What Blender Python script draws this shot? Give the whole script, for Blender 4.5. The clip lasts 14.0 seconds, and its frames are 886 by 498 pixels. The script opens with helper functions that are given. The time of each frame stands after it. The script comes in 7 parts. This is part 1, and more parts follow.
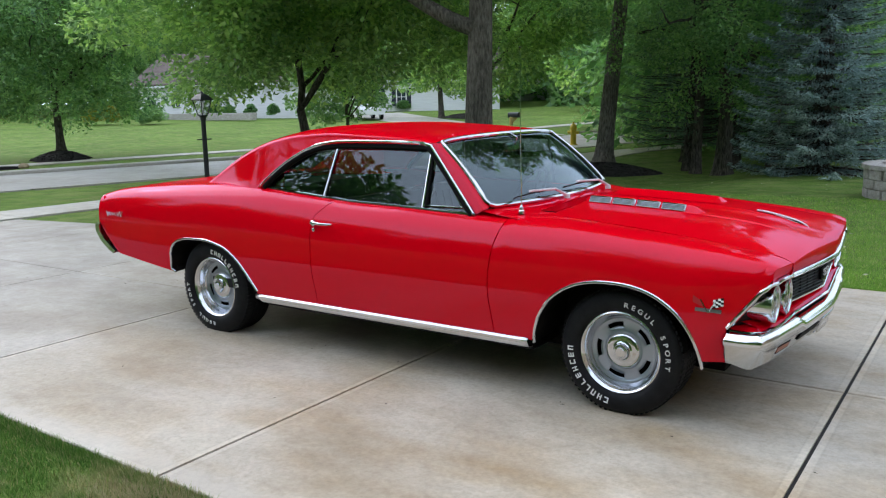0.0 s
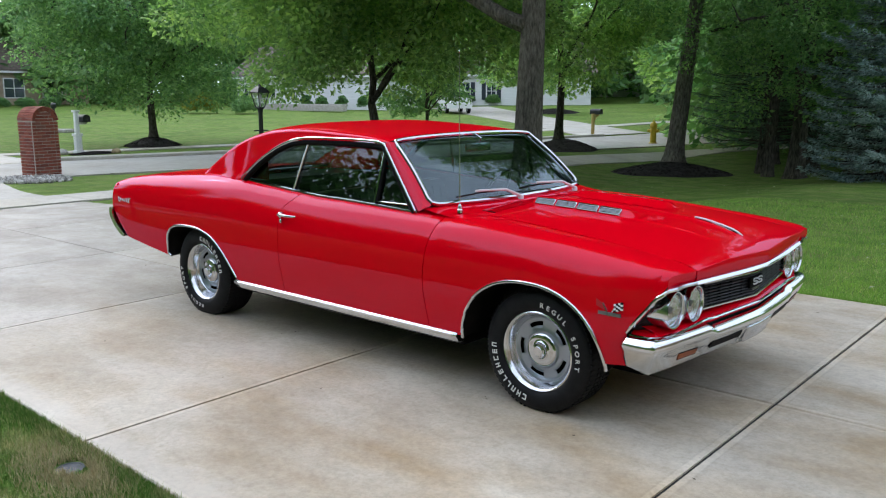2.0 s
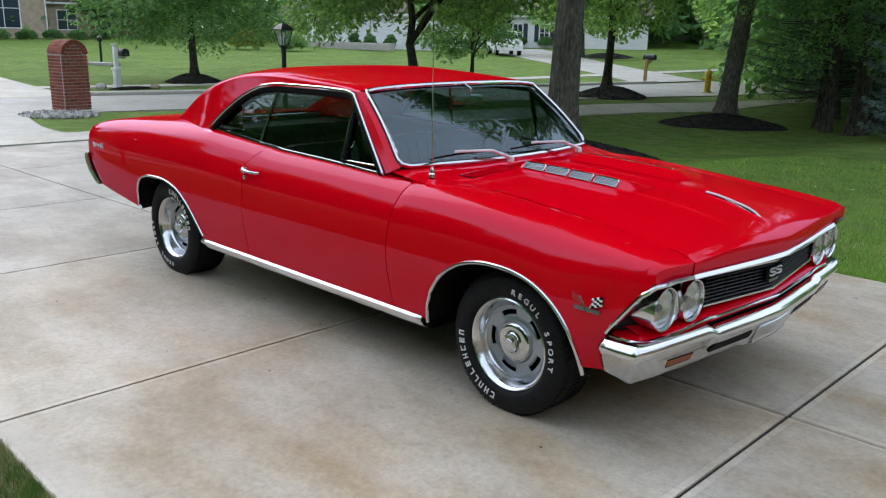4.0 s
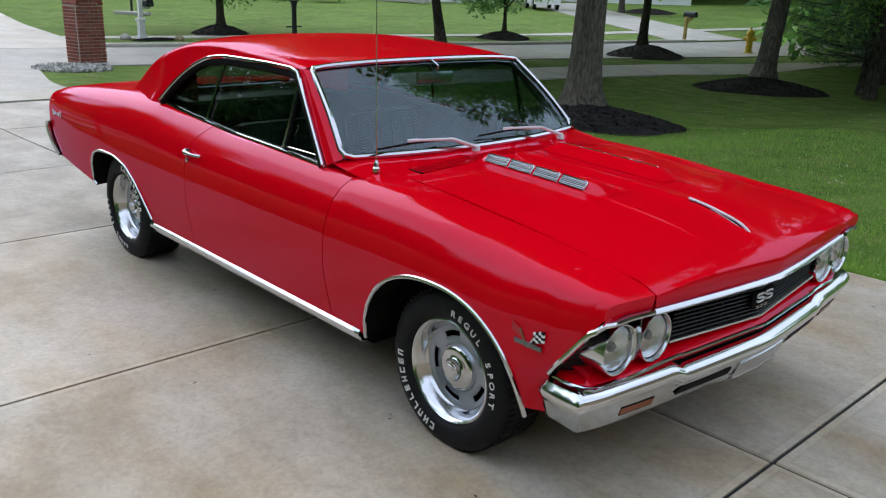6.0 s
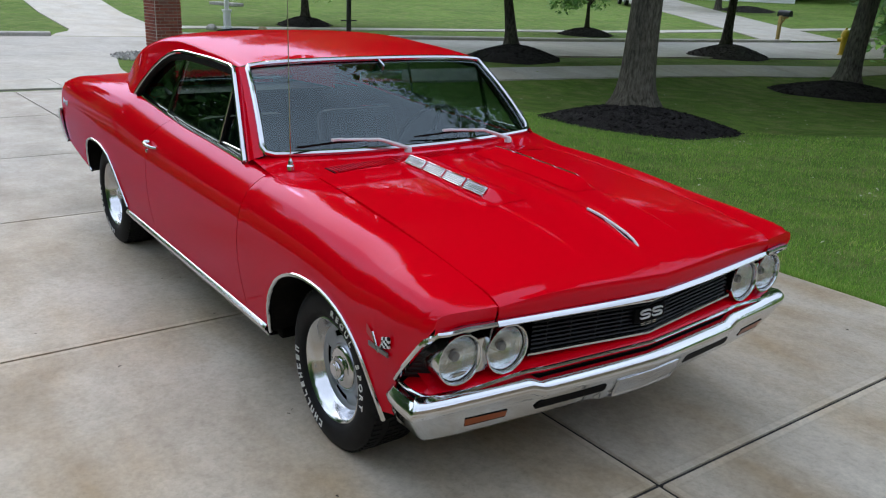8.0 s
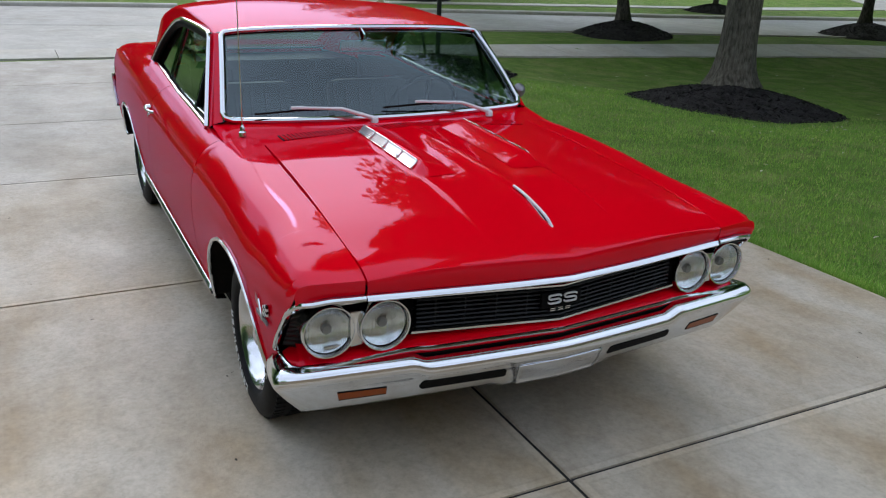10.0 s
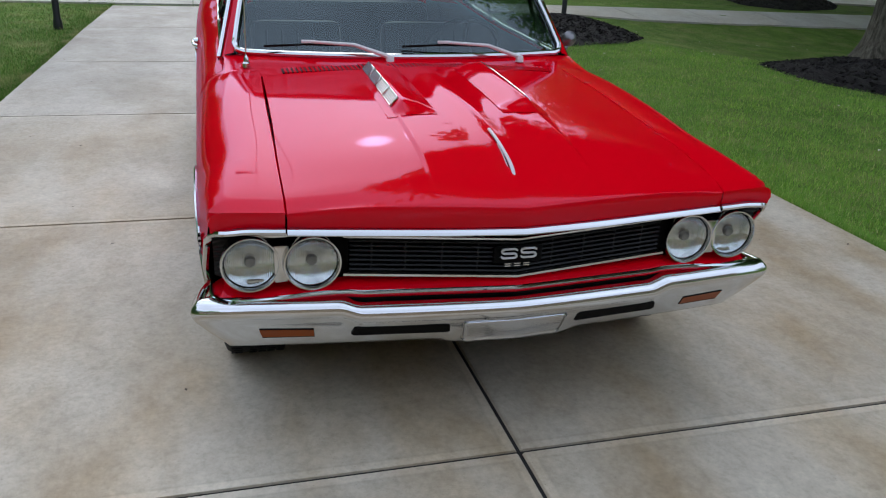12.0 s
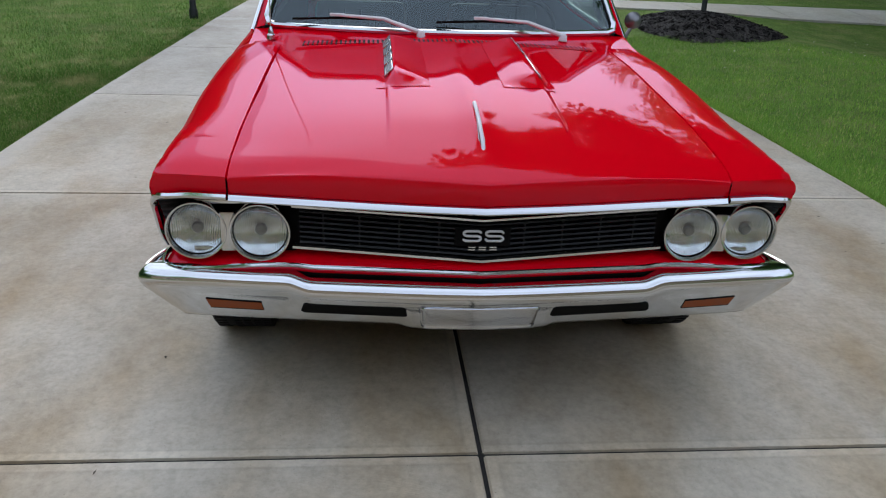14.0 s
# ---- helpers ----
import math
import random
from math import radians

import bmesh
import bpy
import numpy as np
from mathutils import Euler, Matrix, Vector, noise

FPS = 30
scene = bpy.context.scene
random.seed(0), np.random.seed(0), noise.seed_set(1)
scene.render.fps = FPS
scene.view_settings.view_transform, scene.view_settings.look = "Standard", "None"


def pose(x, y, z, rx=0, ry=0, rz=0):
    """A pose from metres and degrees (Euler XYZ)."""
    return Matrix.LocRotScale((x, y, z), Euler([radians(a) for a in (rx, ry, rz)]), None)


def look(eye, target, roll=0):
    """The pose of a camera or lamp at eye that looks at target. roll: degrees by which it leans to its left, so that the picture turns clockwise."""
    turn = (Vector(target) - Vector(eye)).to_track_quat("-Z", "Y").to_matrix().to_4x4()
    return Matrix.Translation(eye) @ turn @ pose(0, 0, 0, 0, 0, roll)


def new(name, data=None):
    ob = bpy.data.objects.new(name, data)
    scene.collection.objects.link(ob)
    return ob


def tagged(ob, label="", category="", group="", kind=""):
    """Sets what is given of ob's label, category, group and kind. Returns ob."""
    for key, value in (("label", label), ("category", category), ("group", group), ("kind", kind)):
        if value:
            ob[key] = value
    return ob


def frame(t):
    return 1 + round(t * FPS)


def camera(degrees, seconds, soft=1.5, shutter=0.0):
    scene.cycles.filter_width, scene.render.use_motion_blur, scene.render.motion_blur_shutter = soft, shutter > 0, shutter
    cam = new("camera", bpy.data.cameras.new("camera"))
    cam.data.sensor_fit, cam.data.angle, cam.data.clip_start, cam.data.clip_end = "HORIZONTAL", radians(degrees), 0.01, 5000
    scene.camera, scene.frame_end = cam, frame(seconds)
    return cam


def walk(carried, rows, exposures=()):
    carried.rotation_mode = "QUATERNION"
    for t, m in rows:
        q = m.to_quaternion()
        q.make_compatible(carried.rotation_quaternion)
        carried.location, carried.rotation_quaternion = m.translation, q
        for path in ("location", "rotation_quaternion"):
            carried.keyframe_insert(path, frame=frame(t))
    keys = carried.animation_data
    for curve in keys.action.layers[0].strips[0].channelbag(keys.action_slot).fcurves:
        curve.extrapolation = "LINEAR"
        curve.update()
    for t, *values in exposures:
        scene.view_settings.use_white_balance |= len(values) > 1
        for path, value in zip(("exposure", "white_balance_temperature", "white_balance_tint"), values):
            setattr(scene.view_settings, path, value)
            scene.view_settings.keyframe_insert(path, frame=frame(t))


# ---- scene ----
cam = camera(56.4, 14.0, 1.15)
PATH = [
    (0, (1.493, -4.499, 1.524), (0.374, -2.879, 1.17), -1.2),
    (0.5, (1.687, -4.44, 1.527), (0.523, -2.85, 1.184), -0.7),
    (1, (1.885, -4.36, 1.524), (0.671, -2.807, 1.183), -0.7),
    (1.5, (2.078, -4.263, 1.533), (0.82, -2.748, 1.184), -0.5),
    (2, (2.246, -4.124, 1.556), (0.951, -2.644, 1.19), -0.2),
    (2.5, (2.331, -3.959, 1.565), (1.01, -2.509, 1.173), 0.2),
    (3, (2.276, -3.773, 1.551), (0.939, -2.348, 1.127), 0.5),
    (5.5, (2.018, -2.924, 1.648), (0.635, -1.608, 1.054), 1.7),
    (6, (2.018, -2.774, 1.667), (0.623, -1.477, 1.059), 1.8),
    (6.5, (2.086, -2.606, 1.688), (0.668, -1.337, 1.072), 2.2),
    (7, (2.19, -2.456, 1.694), (0.742, -1.223, 1.075), 2.4),
    (7.5, (2.336, -2.337, 1.7), (0.849, -1.153, 1.078), 2.4),
    (8, (2.48, -2.192, 1.723), (0.952, -1.064, 1.094), 2.4),
    (10.5, (2.841, -1.341, 1.707), (1.145, -0.556, 0.995), 2.4),
    (11, (2.858, -1.174, 1.676), (1.136, -0.469, 0.942), 2.6),
    (11.5, (2.873, -1.015, 1.633), (1.127, -0.401, 0.874), 2.7),
    (12, (2.89, -0.877, 1.602), (1.125, -0.35, 0.823), 3.0),
    (12.5, (2.873, -0.731, 1.576), (1.091, -0.296, 0.779), 2.8),
    (13, (2.849, -0.575, 1.544), (1.048, -0.232, 0.745), 2.6),
    (13.5, (2.829, -0.441, 1.515), (1.012, -0.18, 0.721), 2.5),
    (14, (2.841, -0.305, 1.49), (1.011, -0.134, 0.702), 2.2),
]
walk(cam, [(t, look(eye, target, roll)) for t, eye, target, roll in PATH], ((0.0, 0.56), (3.0, 0.43), (6.5, 0.20), (10.5, 0.06), (14.0, 0.03)))

# ---- sky and sun: thin bright overcast, high soft sun ----
SUN_ELEVATION, SUN_AZIMUTH = 31.0, 279.0
world = bpy.data.worlds.new("sky")
scene.world = world
world.use_nodes = True
wn = world.node_tree.nodes
wl = world.node_tree.links
wn.clear()
w_out = wn.new("ShaderNodeOutputWorld")
w_bg = wn.new("ShaderNodeBackground")
w_sky = wn.new("ShaderNodeTexSky")
w_sky.sky_type = "NISHITA"
w_sky.sun_disc = False
w_sky.sun_elevation = radians(SUN_ELEVATION)
w_sky.sun_rotation = radians(SUN_AZIMUTH)
w_sky.air_density, w_sky.dust_density, w_sky.ozone_density = 1.0, 4.0, 1.0
# veil of cloud: the blue is washed out to a pale grey with soft drifts
w_co = wn.new("ShaderNodeTexCoord")
w_no = wn.new("ShaderNodeTexNoise")
w_no.inputs["Scale"].default_value = 2.2
w_no.inputs["Detail"].default_value = 5.0
w_rp = wn.new("ShaderNodeMapRange")
w_rp.inputs["From Min"].default_value, w_rp.inputs["From Max"].default_value = 0.35, 0.7
w_rp.inputs["To Min"].default_value, w_rp.inputs["To Max"].default_value = 7.5, 11.5
w_gr = wn.new("ShaderNodeCombineColor")
w_mx = wn.new("ShaderNodeMix")
w_mx.data_type = "RGBA"
w_mx.inputs[0].default_value = 0.82
w_tint = wn.new("ShaderNodeMix")
w_tint.data_type, w_tint.blend_type = "RGBA", "MULTIPLY"
w_tint.inputs[0].default_value = 1.0
w_tint.inputs[7].default_value = (0.84, 0.96, 1.20, 1)
wl.new(w_co.outputs["Generated"], w_no.inputs["Vector"])
wl.new(w_no.outputs["Fac"], w_rp.inputs["Value"])
# the cloud glows softly round the hidden sun
az, el = radians(SUN_AZIMUTH), radians(SUN_ELEVATION)
SUN_WAY = Vector((math.sin(az) * math.cos(el), math.cos(az) * math.cos(el), math.sin(el)))
w_dot = wn.new("ShaderNodeVectorMath")
w_dot.operation = "DOT_PRODUCT"
w_dot.inputs[1].default_value = SUN_WAY
w_glow = wn.new("ShaderNodeMapRange")
w_glow.interpolation_type = "SMOOTHSTEP"
w_glow.inputs["From Min"].default_value, w_glow.inputs["From Max"].default_value = 0.35, 1.0
w_glow.inputs["To Min"].default_value, w_glow.inputs["To Max"].default_value = 0.90, 1.15
w_sum = wn.new("ShaderNodeMath")
w_sum.operation = "MULTIPLY"
wl.new(w_co.outputs["Generated"], w_dot.inputs[0])
wl.new(w_dot.outputs["Value"], w_glow.inputs["Value"])
wl.new(w_glow.outputs["Result"], w_sum.inputs[0])
wl.new(w_rp.outputs["Result"], w_sum.inputs[1])
# the sun itself shows dimly through the veil
w_disc = wn.new("ShaderNodeMapRange")
w_disc.interpolation_type = "SMOOTHSTEP"
w_disc.inputs["From Min"].default_value, w_disc.inputs["From Max"].default_value = 0.9991, 1.0
w_disc.inputs["To Min"].default_value, w_disc.inputs["To Max"].default_value = 0.0, 60.0
w_add = wn.new("ShaderNodeMath")
w_add.operation = "ADD"
wl.new(w_dot.outputs["Value"], w_disc.inputs["Value"])
wl.new(w_sum.outputs[0], w_add.inputs[0])
wl.new(w_disc.outputs["Result"], w_add.inputs[1])
for k in ("Red", "Green", "Blue"):
    wl.new(w_add.outputs[0], w_gr.inputs[k])
wl.new(w_gr.outputs["Color"], w_tint.inputs[6])
wl.new(w_sky.outputs["Color"], w_mx.inputs[6])
wl.new(w_tint.outputs[2], w_mx.inputs[7])
wl.new(w_mx.outputs[2], w_bg.inputs["Color"])
w_bg.inputs["Strength"].default_value = 0.153
wl.new(w_bg.outputs["Background"], w_out.inputs["Surface"])

sun = new("sun", bpy.data.lights.new("sun", "SUN"))
sun.data.energy, sun.data.angle, sun.data.color = 0.58, radians(45), (1.0, 0.97, 0.93)
sun.matrix_world = look(SUN_WAY * 50, (0, 0, 0))


# ---- materials ----
def material(name, color, rough=0.6, metal=0.0, spec=0.5, coat=0.0):
    m = bpy.data.materials.new(name)
    m.use_nodes = True
    b = m.node_tree.nodes["Principled BSDF"]
    b.inputs["Base Color"].default_value = (*color, 1)
    b.inputs["Roughness"].default_value = rough
    b.inputs["Metallic"].default_value = metal
    b.inputs["Specular IOR Level"].default_value = spec
    b.inputs["Coat Weight"].default_value = coat
    b.inputs["Coat Roughness"].default_value = 0.02
    return m


def nd(m, kind, **values):
    n = m.node_tree.nodes.new(kind)
    for k, v in values.items():
        n.inputs[k.replace("_", " ")].default_value = v
    return n


def ln(m, a, b):
    m.node_tree.links.new(a, b)


def bsdf(m):
    return m.node_tree.nodes["Principled BSDF"]


def ramp(m, source, stops):
    r = m.node_tree.nodes.new("ShaderNodeValToRGB")
    r.color_ramp.elements[0].position, r.color_ramp.elements[0].color = stops[0][0], (*stops[0][1], 1)
    r.color_ramp.elements[1].position, r.color_ramp.elements[1].color = stops[-1][0], (*stops[-1][1], 1)
    for p, c in stops[1:-1]:
        r.color_ramp.elements.new(p).color = (*c, 1)
    ln(m, source, r.inputs["Fac"])
    return r.outputs["Color"]


def blend(m, kind, fac, a, b):
    x = m.node_tree.nodes.new("ShaderNodeMix")
    x.data_type, x.blend_type = "RGBA", kind
    for slot, v in ((0, fac), (6, a), (7, b)):
        if isinstance(v, (int, float)):
            x.inputs[slot].default_value = v
        elif isinstance(v, tuple):
            x.inputs[slot].default_value = (*v, 1)
        else:
            ln(m, v, x.inputs[slot])
    return x.outputs[2]


def grain(m, scale, detail=4.0, rough=0.6, stretch=(1, 1, 1), where="Object"):
    co = nd(m, "ShaderNodeTexCoord")
    mp = nd(m, "ShaderNodeMapping", Scale=stretch)
    no = nd(m, "ShaderNodeTexNoise", Scale=scale, Detail=detail, Roughness=rough)
    if where == "World":
        geo = nd(m, "ShaderNodeNewGeometry")
        ln(m, geo.outputs["Position"], mp.inputs["Vector"])
    else:
        ln(m, co.outputs[where], mp.inputs["Vector"])
    ln(m, mp.outputs["Vector"], no.inputs["Vector"])
    return no.outputs["Fac"]


def bump(m, height, strength=0.3, distance=0.01):
    b = nd(m, "ShaderNodeBump", Strength=strength, Distance=distance)
    ln(m, height, b.inputs["Height"])
    ln(m, b.outputs["Normal"], bsdf(m).inputs["Normal"])


def mottled(name, dark, light, scale=6.0, rough=0.7, fine=60.0, relief=0.2, dist=0.004, where="World", spec=0.4):
    m = material(name, light, rough, 0, spec)
    a = ramp(m, grain(m, scale, where=where), [(0.3, dark), (0.7, light)])
    f = ramp(m, grain(m, fine, where=where), [(0.3, (0.75, 0.75, 0.75)), (0.7, (1.15, 1.15, 1.15))])
    ln(m, blend(m, "MULTIPLY", 1.0, a, f), bsdf(m).inputs["Base Color"])
    bump(m, grain(m, fine, where=where), relief, dist)
    return m


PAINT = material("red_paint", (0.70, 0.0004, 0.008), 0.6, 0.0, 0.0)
flake = grain(PAINT, 900, 2.0)
ln(PAINT, ramp(PAINT, flake, [(0.3, (0.66, 0.0002, 0.006)), (0.7, (0.75, 0.0004, 0.010))]), bsdf(PAINT).inputs["Base Color"])
bump(PAINT, grain(PAINT, 5.0, 2.0), 0.05, 0.004)
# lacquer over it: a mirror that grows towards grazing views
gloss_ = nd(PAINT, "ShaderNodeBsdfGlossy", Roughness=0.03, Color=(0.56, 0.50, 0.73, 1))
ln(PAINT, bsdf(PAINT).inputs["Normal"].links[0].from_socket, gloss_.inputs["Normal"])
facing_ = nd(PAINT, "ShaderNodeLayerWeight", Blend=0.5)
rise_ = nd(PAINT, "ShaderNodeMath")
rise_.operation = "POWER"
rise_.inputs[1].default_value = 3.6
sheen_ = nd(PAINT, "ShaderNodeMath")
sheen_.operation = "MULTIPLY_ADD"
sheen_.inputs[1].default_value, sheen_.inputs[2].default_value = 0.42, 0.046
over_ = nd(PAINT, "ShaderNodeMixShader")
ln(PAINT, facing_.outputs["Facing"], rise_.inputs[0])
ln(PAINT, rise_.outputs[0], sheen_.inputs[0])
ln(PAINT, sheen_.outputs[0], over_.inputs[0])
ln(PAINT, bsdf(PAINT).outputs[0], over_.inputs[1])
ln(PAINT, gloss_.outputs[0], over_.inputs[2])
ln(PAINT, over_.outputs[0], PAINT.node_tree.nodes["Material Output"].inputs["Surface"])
CHROME = material("chrome", (0.62, 0.63, 0.645), 0.05, 1.0)
ln(CHROME, ramp(CHROME, grain(CHROME, 120), [(0.3, (0.05, 0.05, 0.05)), (0.75, (0.085, 0.085, 0.085))]), bsdf(CHROME).inputs["Roughness"])
BUMPER = material("bumper_chrome", (0.69, 0.70, 0.715), 0.11, 1.0)
PLATE = material("dull_polished_plate", (0.62, 0.63, 0.65), 0.20, 1.0)
WIPER = material("wiper_steel", (0.66, 0.67, 0.68), 0.38, 0.0)
SATIN = material("brushed_trim", (0.68, 0.69, 0.71), 0.17, 1.0)
WHEELGREY = material("silver_wheel_paint", (0.36, 0.40, 0.46), 0.28, 0.75, 0.5, 0.4)
RUBBER = mottled("tyre_rubber", (0.006, 0.006, 0.007), (0.013, 0.013, 0.014), 20, 0.62, 220, 0.25, 0.001, "Object", 0.2)
SEAL = material("black_rubber_seal", (0.005, 0.005, 0.005), 0.55, 0, 0.06)
BLACK = mottled("black_satin_paint", (0.003, 0.003, 0.0035), (0.007, 0.007, 0.008), 8, 0.6, 90, 0.1, 0.001, "Object", 0.05)
UNDER = mottled("underbody_black", (0.004, 0.004, 0.004), (0.010, 0.009, 0.008), 6, 0.85, 60, 0.4, 0.004, "Object", 0.05)
VINYL = mottled("black_vinyl", (0.008, 0.009, 0.010), (0.017, 0.018, 0.020), 8, 0.42, 260, 0.35, 0.0015, "Object", 0.25)
INSERT = material("dull_louvre_metal", (0.22, 0.22, 0.23), 0.38, 0.8)
LOUVRE_GAP = material("louvre_silver", (0.34, 0.35, 0.36), 0.30, 0.9)
GRILLE = material("grille_grey_black", (0.010, 0.011, 0.012), 0.42, 0, 0.25)
LETTER = material("white_tyre_print", (0.75, 0.75, 0.72), 0.6)
AMBER = material("amber_lens", (0.27, 0.055, 0.004), 0.30, 0, 0.25, 0.1)
LAMP = material("reflector_silver", (0.90, 0.91, 0.91), 0.09, 1.0)
ribs = nd(LAMP, "ShaderNodeTexWave", Scale=60.0, Distortion=0.3)
ribs.bands_direction = "Y"
rco = nd(LAMP, "ShaderNodeTexCoord")
ln(LAMP, rco.outputs["Object"], ribs.inputs["Vector"])
bump(LAMP, ribs.outputs["Fac"], 0.55, 0.004)
FLAGRED = material("red_enamel", (0.5, 0.02, 0.03), 0.3)
WHITE_ENAMEL = material("white_enamel", (0.8, 0.8, 0.8), 0.3)


def glass(name, color, rough=0.0, base=0.05, shine=(1, 1, 1)):
    """A thin pane: clear with a tint, and a mirror that grows towards grazing views."""
    m = bpy.data.materials.new(name)
    m.use_nodes = True
    t = m.node_tree
    t.nodes.clear()
    o = t.nodes.new("ShaderNodeOutputMaterial")
    mix = t.nodes.new("ShaderNodeMixShader")
    tr = t.nodes.new("ShaderNodeBsdfTransparent")
    gl = t.nodes.new("ShaderNodeBsdfGlossy")
    lw = t.nodes.new("ShaderNodeLayerWeight")
    lw.inputs["Blend"].default_value = 0.5
    pw = t.nodes.new("ShaderNodeMath")
    pw.operation = "POWER"
    pw.inputs[1].default_value = 4.6
    ma = t.nodes.new("ShaderNodeMath")
    ma.operation = "MULTIPLY_ADD"
    ma.inputs[1].default_value, ma.inputs[2].default_value = 1 - base, base
    tr.inputs["Color"].default_value = (*color, 1)
    gl.inputs["Roughness"].default_value = rough
    gl.inputs["Color"].default_value = (*shine, 1)
    t.links.new(lw.outputs["Facing"], pw.inputs[0])
    t.links.new(pw.outputs[0], ma.inputs[0])
    t.links.new(ma.outputs[0], mix.inputs[0])
    t.links.new(tr.outputs[0], mix.inputs[1])
    t.links.new(gl.outputs[0], mix.inputs[2])
    t.links.new(mix.outputs[0], o.inputs["Surface"])
    return m


GLASS = glass("tinted_car_glass", (0.38, 0.44, 0.43), 0.0, 0.072, (0.86, 0.97, 1.0))
SHIELD = glass("windshield_glass", (0.48, 0.60, 0.58), 0.0, 0.092, (0.80, 0.95, 1.0))
LENS = glass("headlamp_glass", (0.86, 0.89, 0.89), 0.02, 0.07)


# ---- mesh helpers ----
def mesh_of(name, verts, faces, mat, smooth=True, sharp=35):
    me = bpy.data.meshes.new(name)
    me.from_pydata([tuple(v) for v in verts], [], [tuple(f) for f in faces])
    me.materials.append(mat)
    if smooth:
        me.polygons.foreach_set("use_smooth", [True] * len(me.polygons))
        me.set_sharp_from_angle(angle=radians(sharp))
    me.update()
    return me


def piece(name, verts, faces, mat, parent=None, label="", smooth=True, sharp=35):
    ob = new(name, mesh_of(name, verts, faces, mat, smooth, sharp))
    if parent:
        ob.parent = parent
    if label:
        ob["label"] = label
    return ob


class Soup:
    """Verts and faces gathered from several simple solids into one mesh."""

    def __init__(self):
        self.v, self.f = [], []

    def add(self, verts, faces, m=None):
        k = len(self.v)
        self.v += [tuple(m @ Vector(p)) if m else tuple(p) for p in verts]
        self.f += [tuple(i + k for i in f) for f in faces]
        return self

    def box(self, lo, hi, m=None, taper=0.0, bevel=0.0):
        bm = bmesh.new()
        bmesh.ops.create_cube(bm, size=1)
        for v in bm.verts:
            k = 1 - taper if v.co.z > 0 else 1
            v.co = Vector(((lo[i] + hi[i]) / 2 + v.co[i] * (hi[i] - lo[i]) * (k if i < 2 else 1) for i in range(3)))
        if bevel:
            bmesh.ops.bevel(bm, geom=bm.edges[:], offset=bevel, segments=2, affect="EDGES", profile=0.6)
        bm.verts.index_update()
        self.add([v.co for v in bm.verts], [[v.index for v in f.verts] for f in bm.faces], m)
        bm.free()
        return self

    def tube(self, pts, r, n=8, closed=False, flat=1.0, m=None):
        pts = [Vector(p) for p in pts]
        radii = r if isinstance(r, (list, tuple)) else [r] * len(pts)
        verts, faces = [], []
        ref = Vector((0.31, 0.17, 0.93))
        for i, p in enumerate(pts):
            a = pts[i - 1] if (i or closed) else p
            b = pts[(i + 1) % len(pts)] if (i + 1 < len(pts) or closed) else p
            d = (b - a).normalized()
            u = d.cross(ref).normalized()
            w = u.cross(d)
            for k in range(n):
                c = 2 * math.pi * (k + 0.5) / n
                verts.append(p + u * math.cos(c) * radii[i] + w * math.sin(c) * radii[i] * flat)
        rings = len(pts)
        for i in range(rings if closed else rings - 1):
            for k in range(n):
                j = (i + 1) % rings
                faces.append((i * n + k, i * n + (k + 1) % n, j * n + (k + 1) % n, j * n + k))
        if not closed:
            faces.append(tuple(range(n))[::-1])
            faces.append(tuple((rings - 1) * n + k for k in range(n)))
        return self.add(verts, faces, m)

    def lathe(self, prof, n=32, m=None, close=False):
        """Profile rows of radius and height, turned about z."""
        verts, faces = [], []
        for r, z in prof:
            for k in range(n):
                a = 2 * math.pi * k / n
                verts.append((r * math.cos(a), r * math.sin(a), z))
        for i in range(len(prof) - 1):
            for k in range(n):
                faces.append((i * n + k, i * n + (k + 1) % n, (i + 1) * n + (k + 1) % n, (i + 1) * n + k))
        if close:
            faces.append(tuple(range(n))[::-1])
            faces.append(tuple((len(prof) - 1) * n + k for k in range(n)))
        return self.add(verts, faces, m)

    def sheet(self, rows, flip=False, m=None):
        n = len(rows[0])
        faces = [(i * n + j, i * n + j + 1, (i + 1) * n + j + 1, (i + 1) * n + j) for i in range(len(rows) - 1) for j in range(n - 1)]
        return self.add([p for r in rows for p in r], [f[::-1] for f in faces] if flip else faces, m)

    def edge(self, rows, off):
        """A turned-in flange round the four sides of a grid of points."""
        for side in (rows[0], rows[-1], [r[0] for r in rows], [r[-1] for r in rows]):
            self.sheet([side, [(p[0] + off[0], p[1] + off[1], p[2] + off[2]) for p in side]])
        return self

    def weld(self):
        keys, v, index = {}, [], []
        for p in self.v:
            k = (round(p[0], 4), round(p[1], 4), round(p[2], 4))
            if k not in keys:
                keys[k] = len(v)
                v.append(p)
            index.append(keys[k])
        faces = []
        for f in self.f:
            g = [index[i] for i in f]
            g = [a for i, a in enumerate(g) if a != g[i - 1]]
            if len(g) > 2:
                faces.append(tuple(g))
        self.v, self.f = v, faces
        return self

    def done(self, name, mat, parent=None, label="", smooth=True, sharp=35):
        return piece(name, self.v, self.f, mat, parent, label, smooth, sharp)


def thick(ob, t, offset=-1.0):
    s = ob.modifiers.new("thickness", "SOLIDIFY")
    s.thickness, s.offset, s.use_even_offset = t, offset, False
    return ob


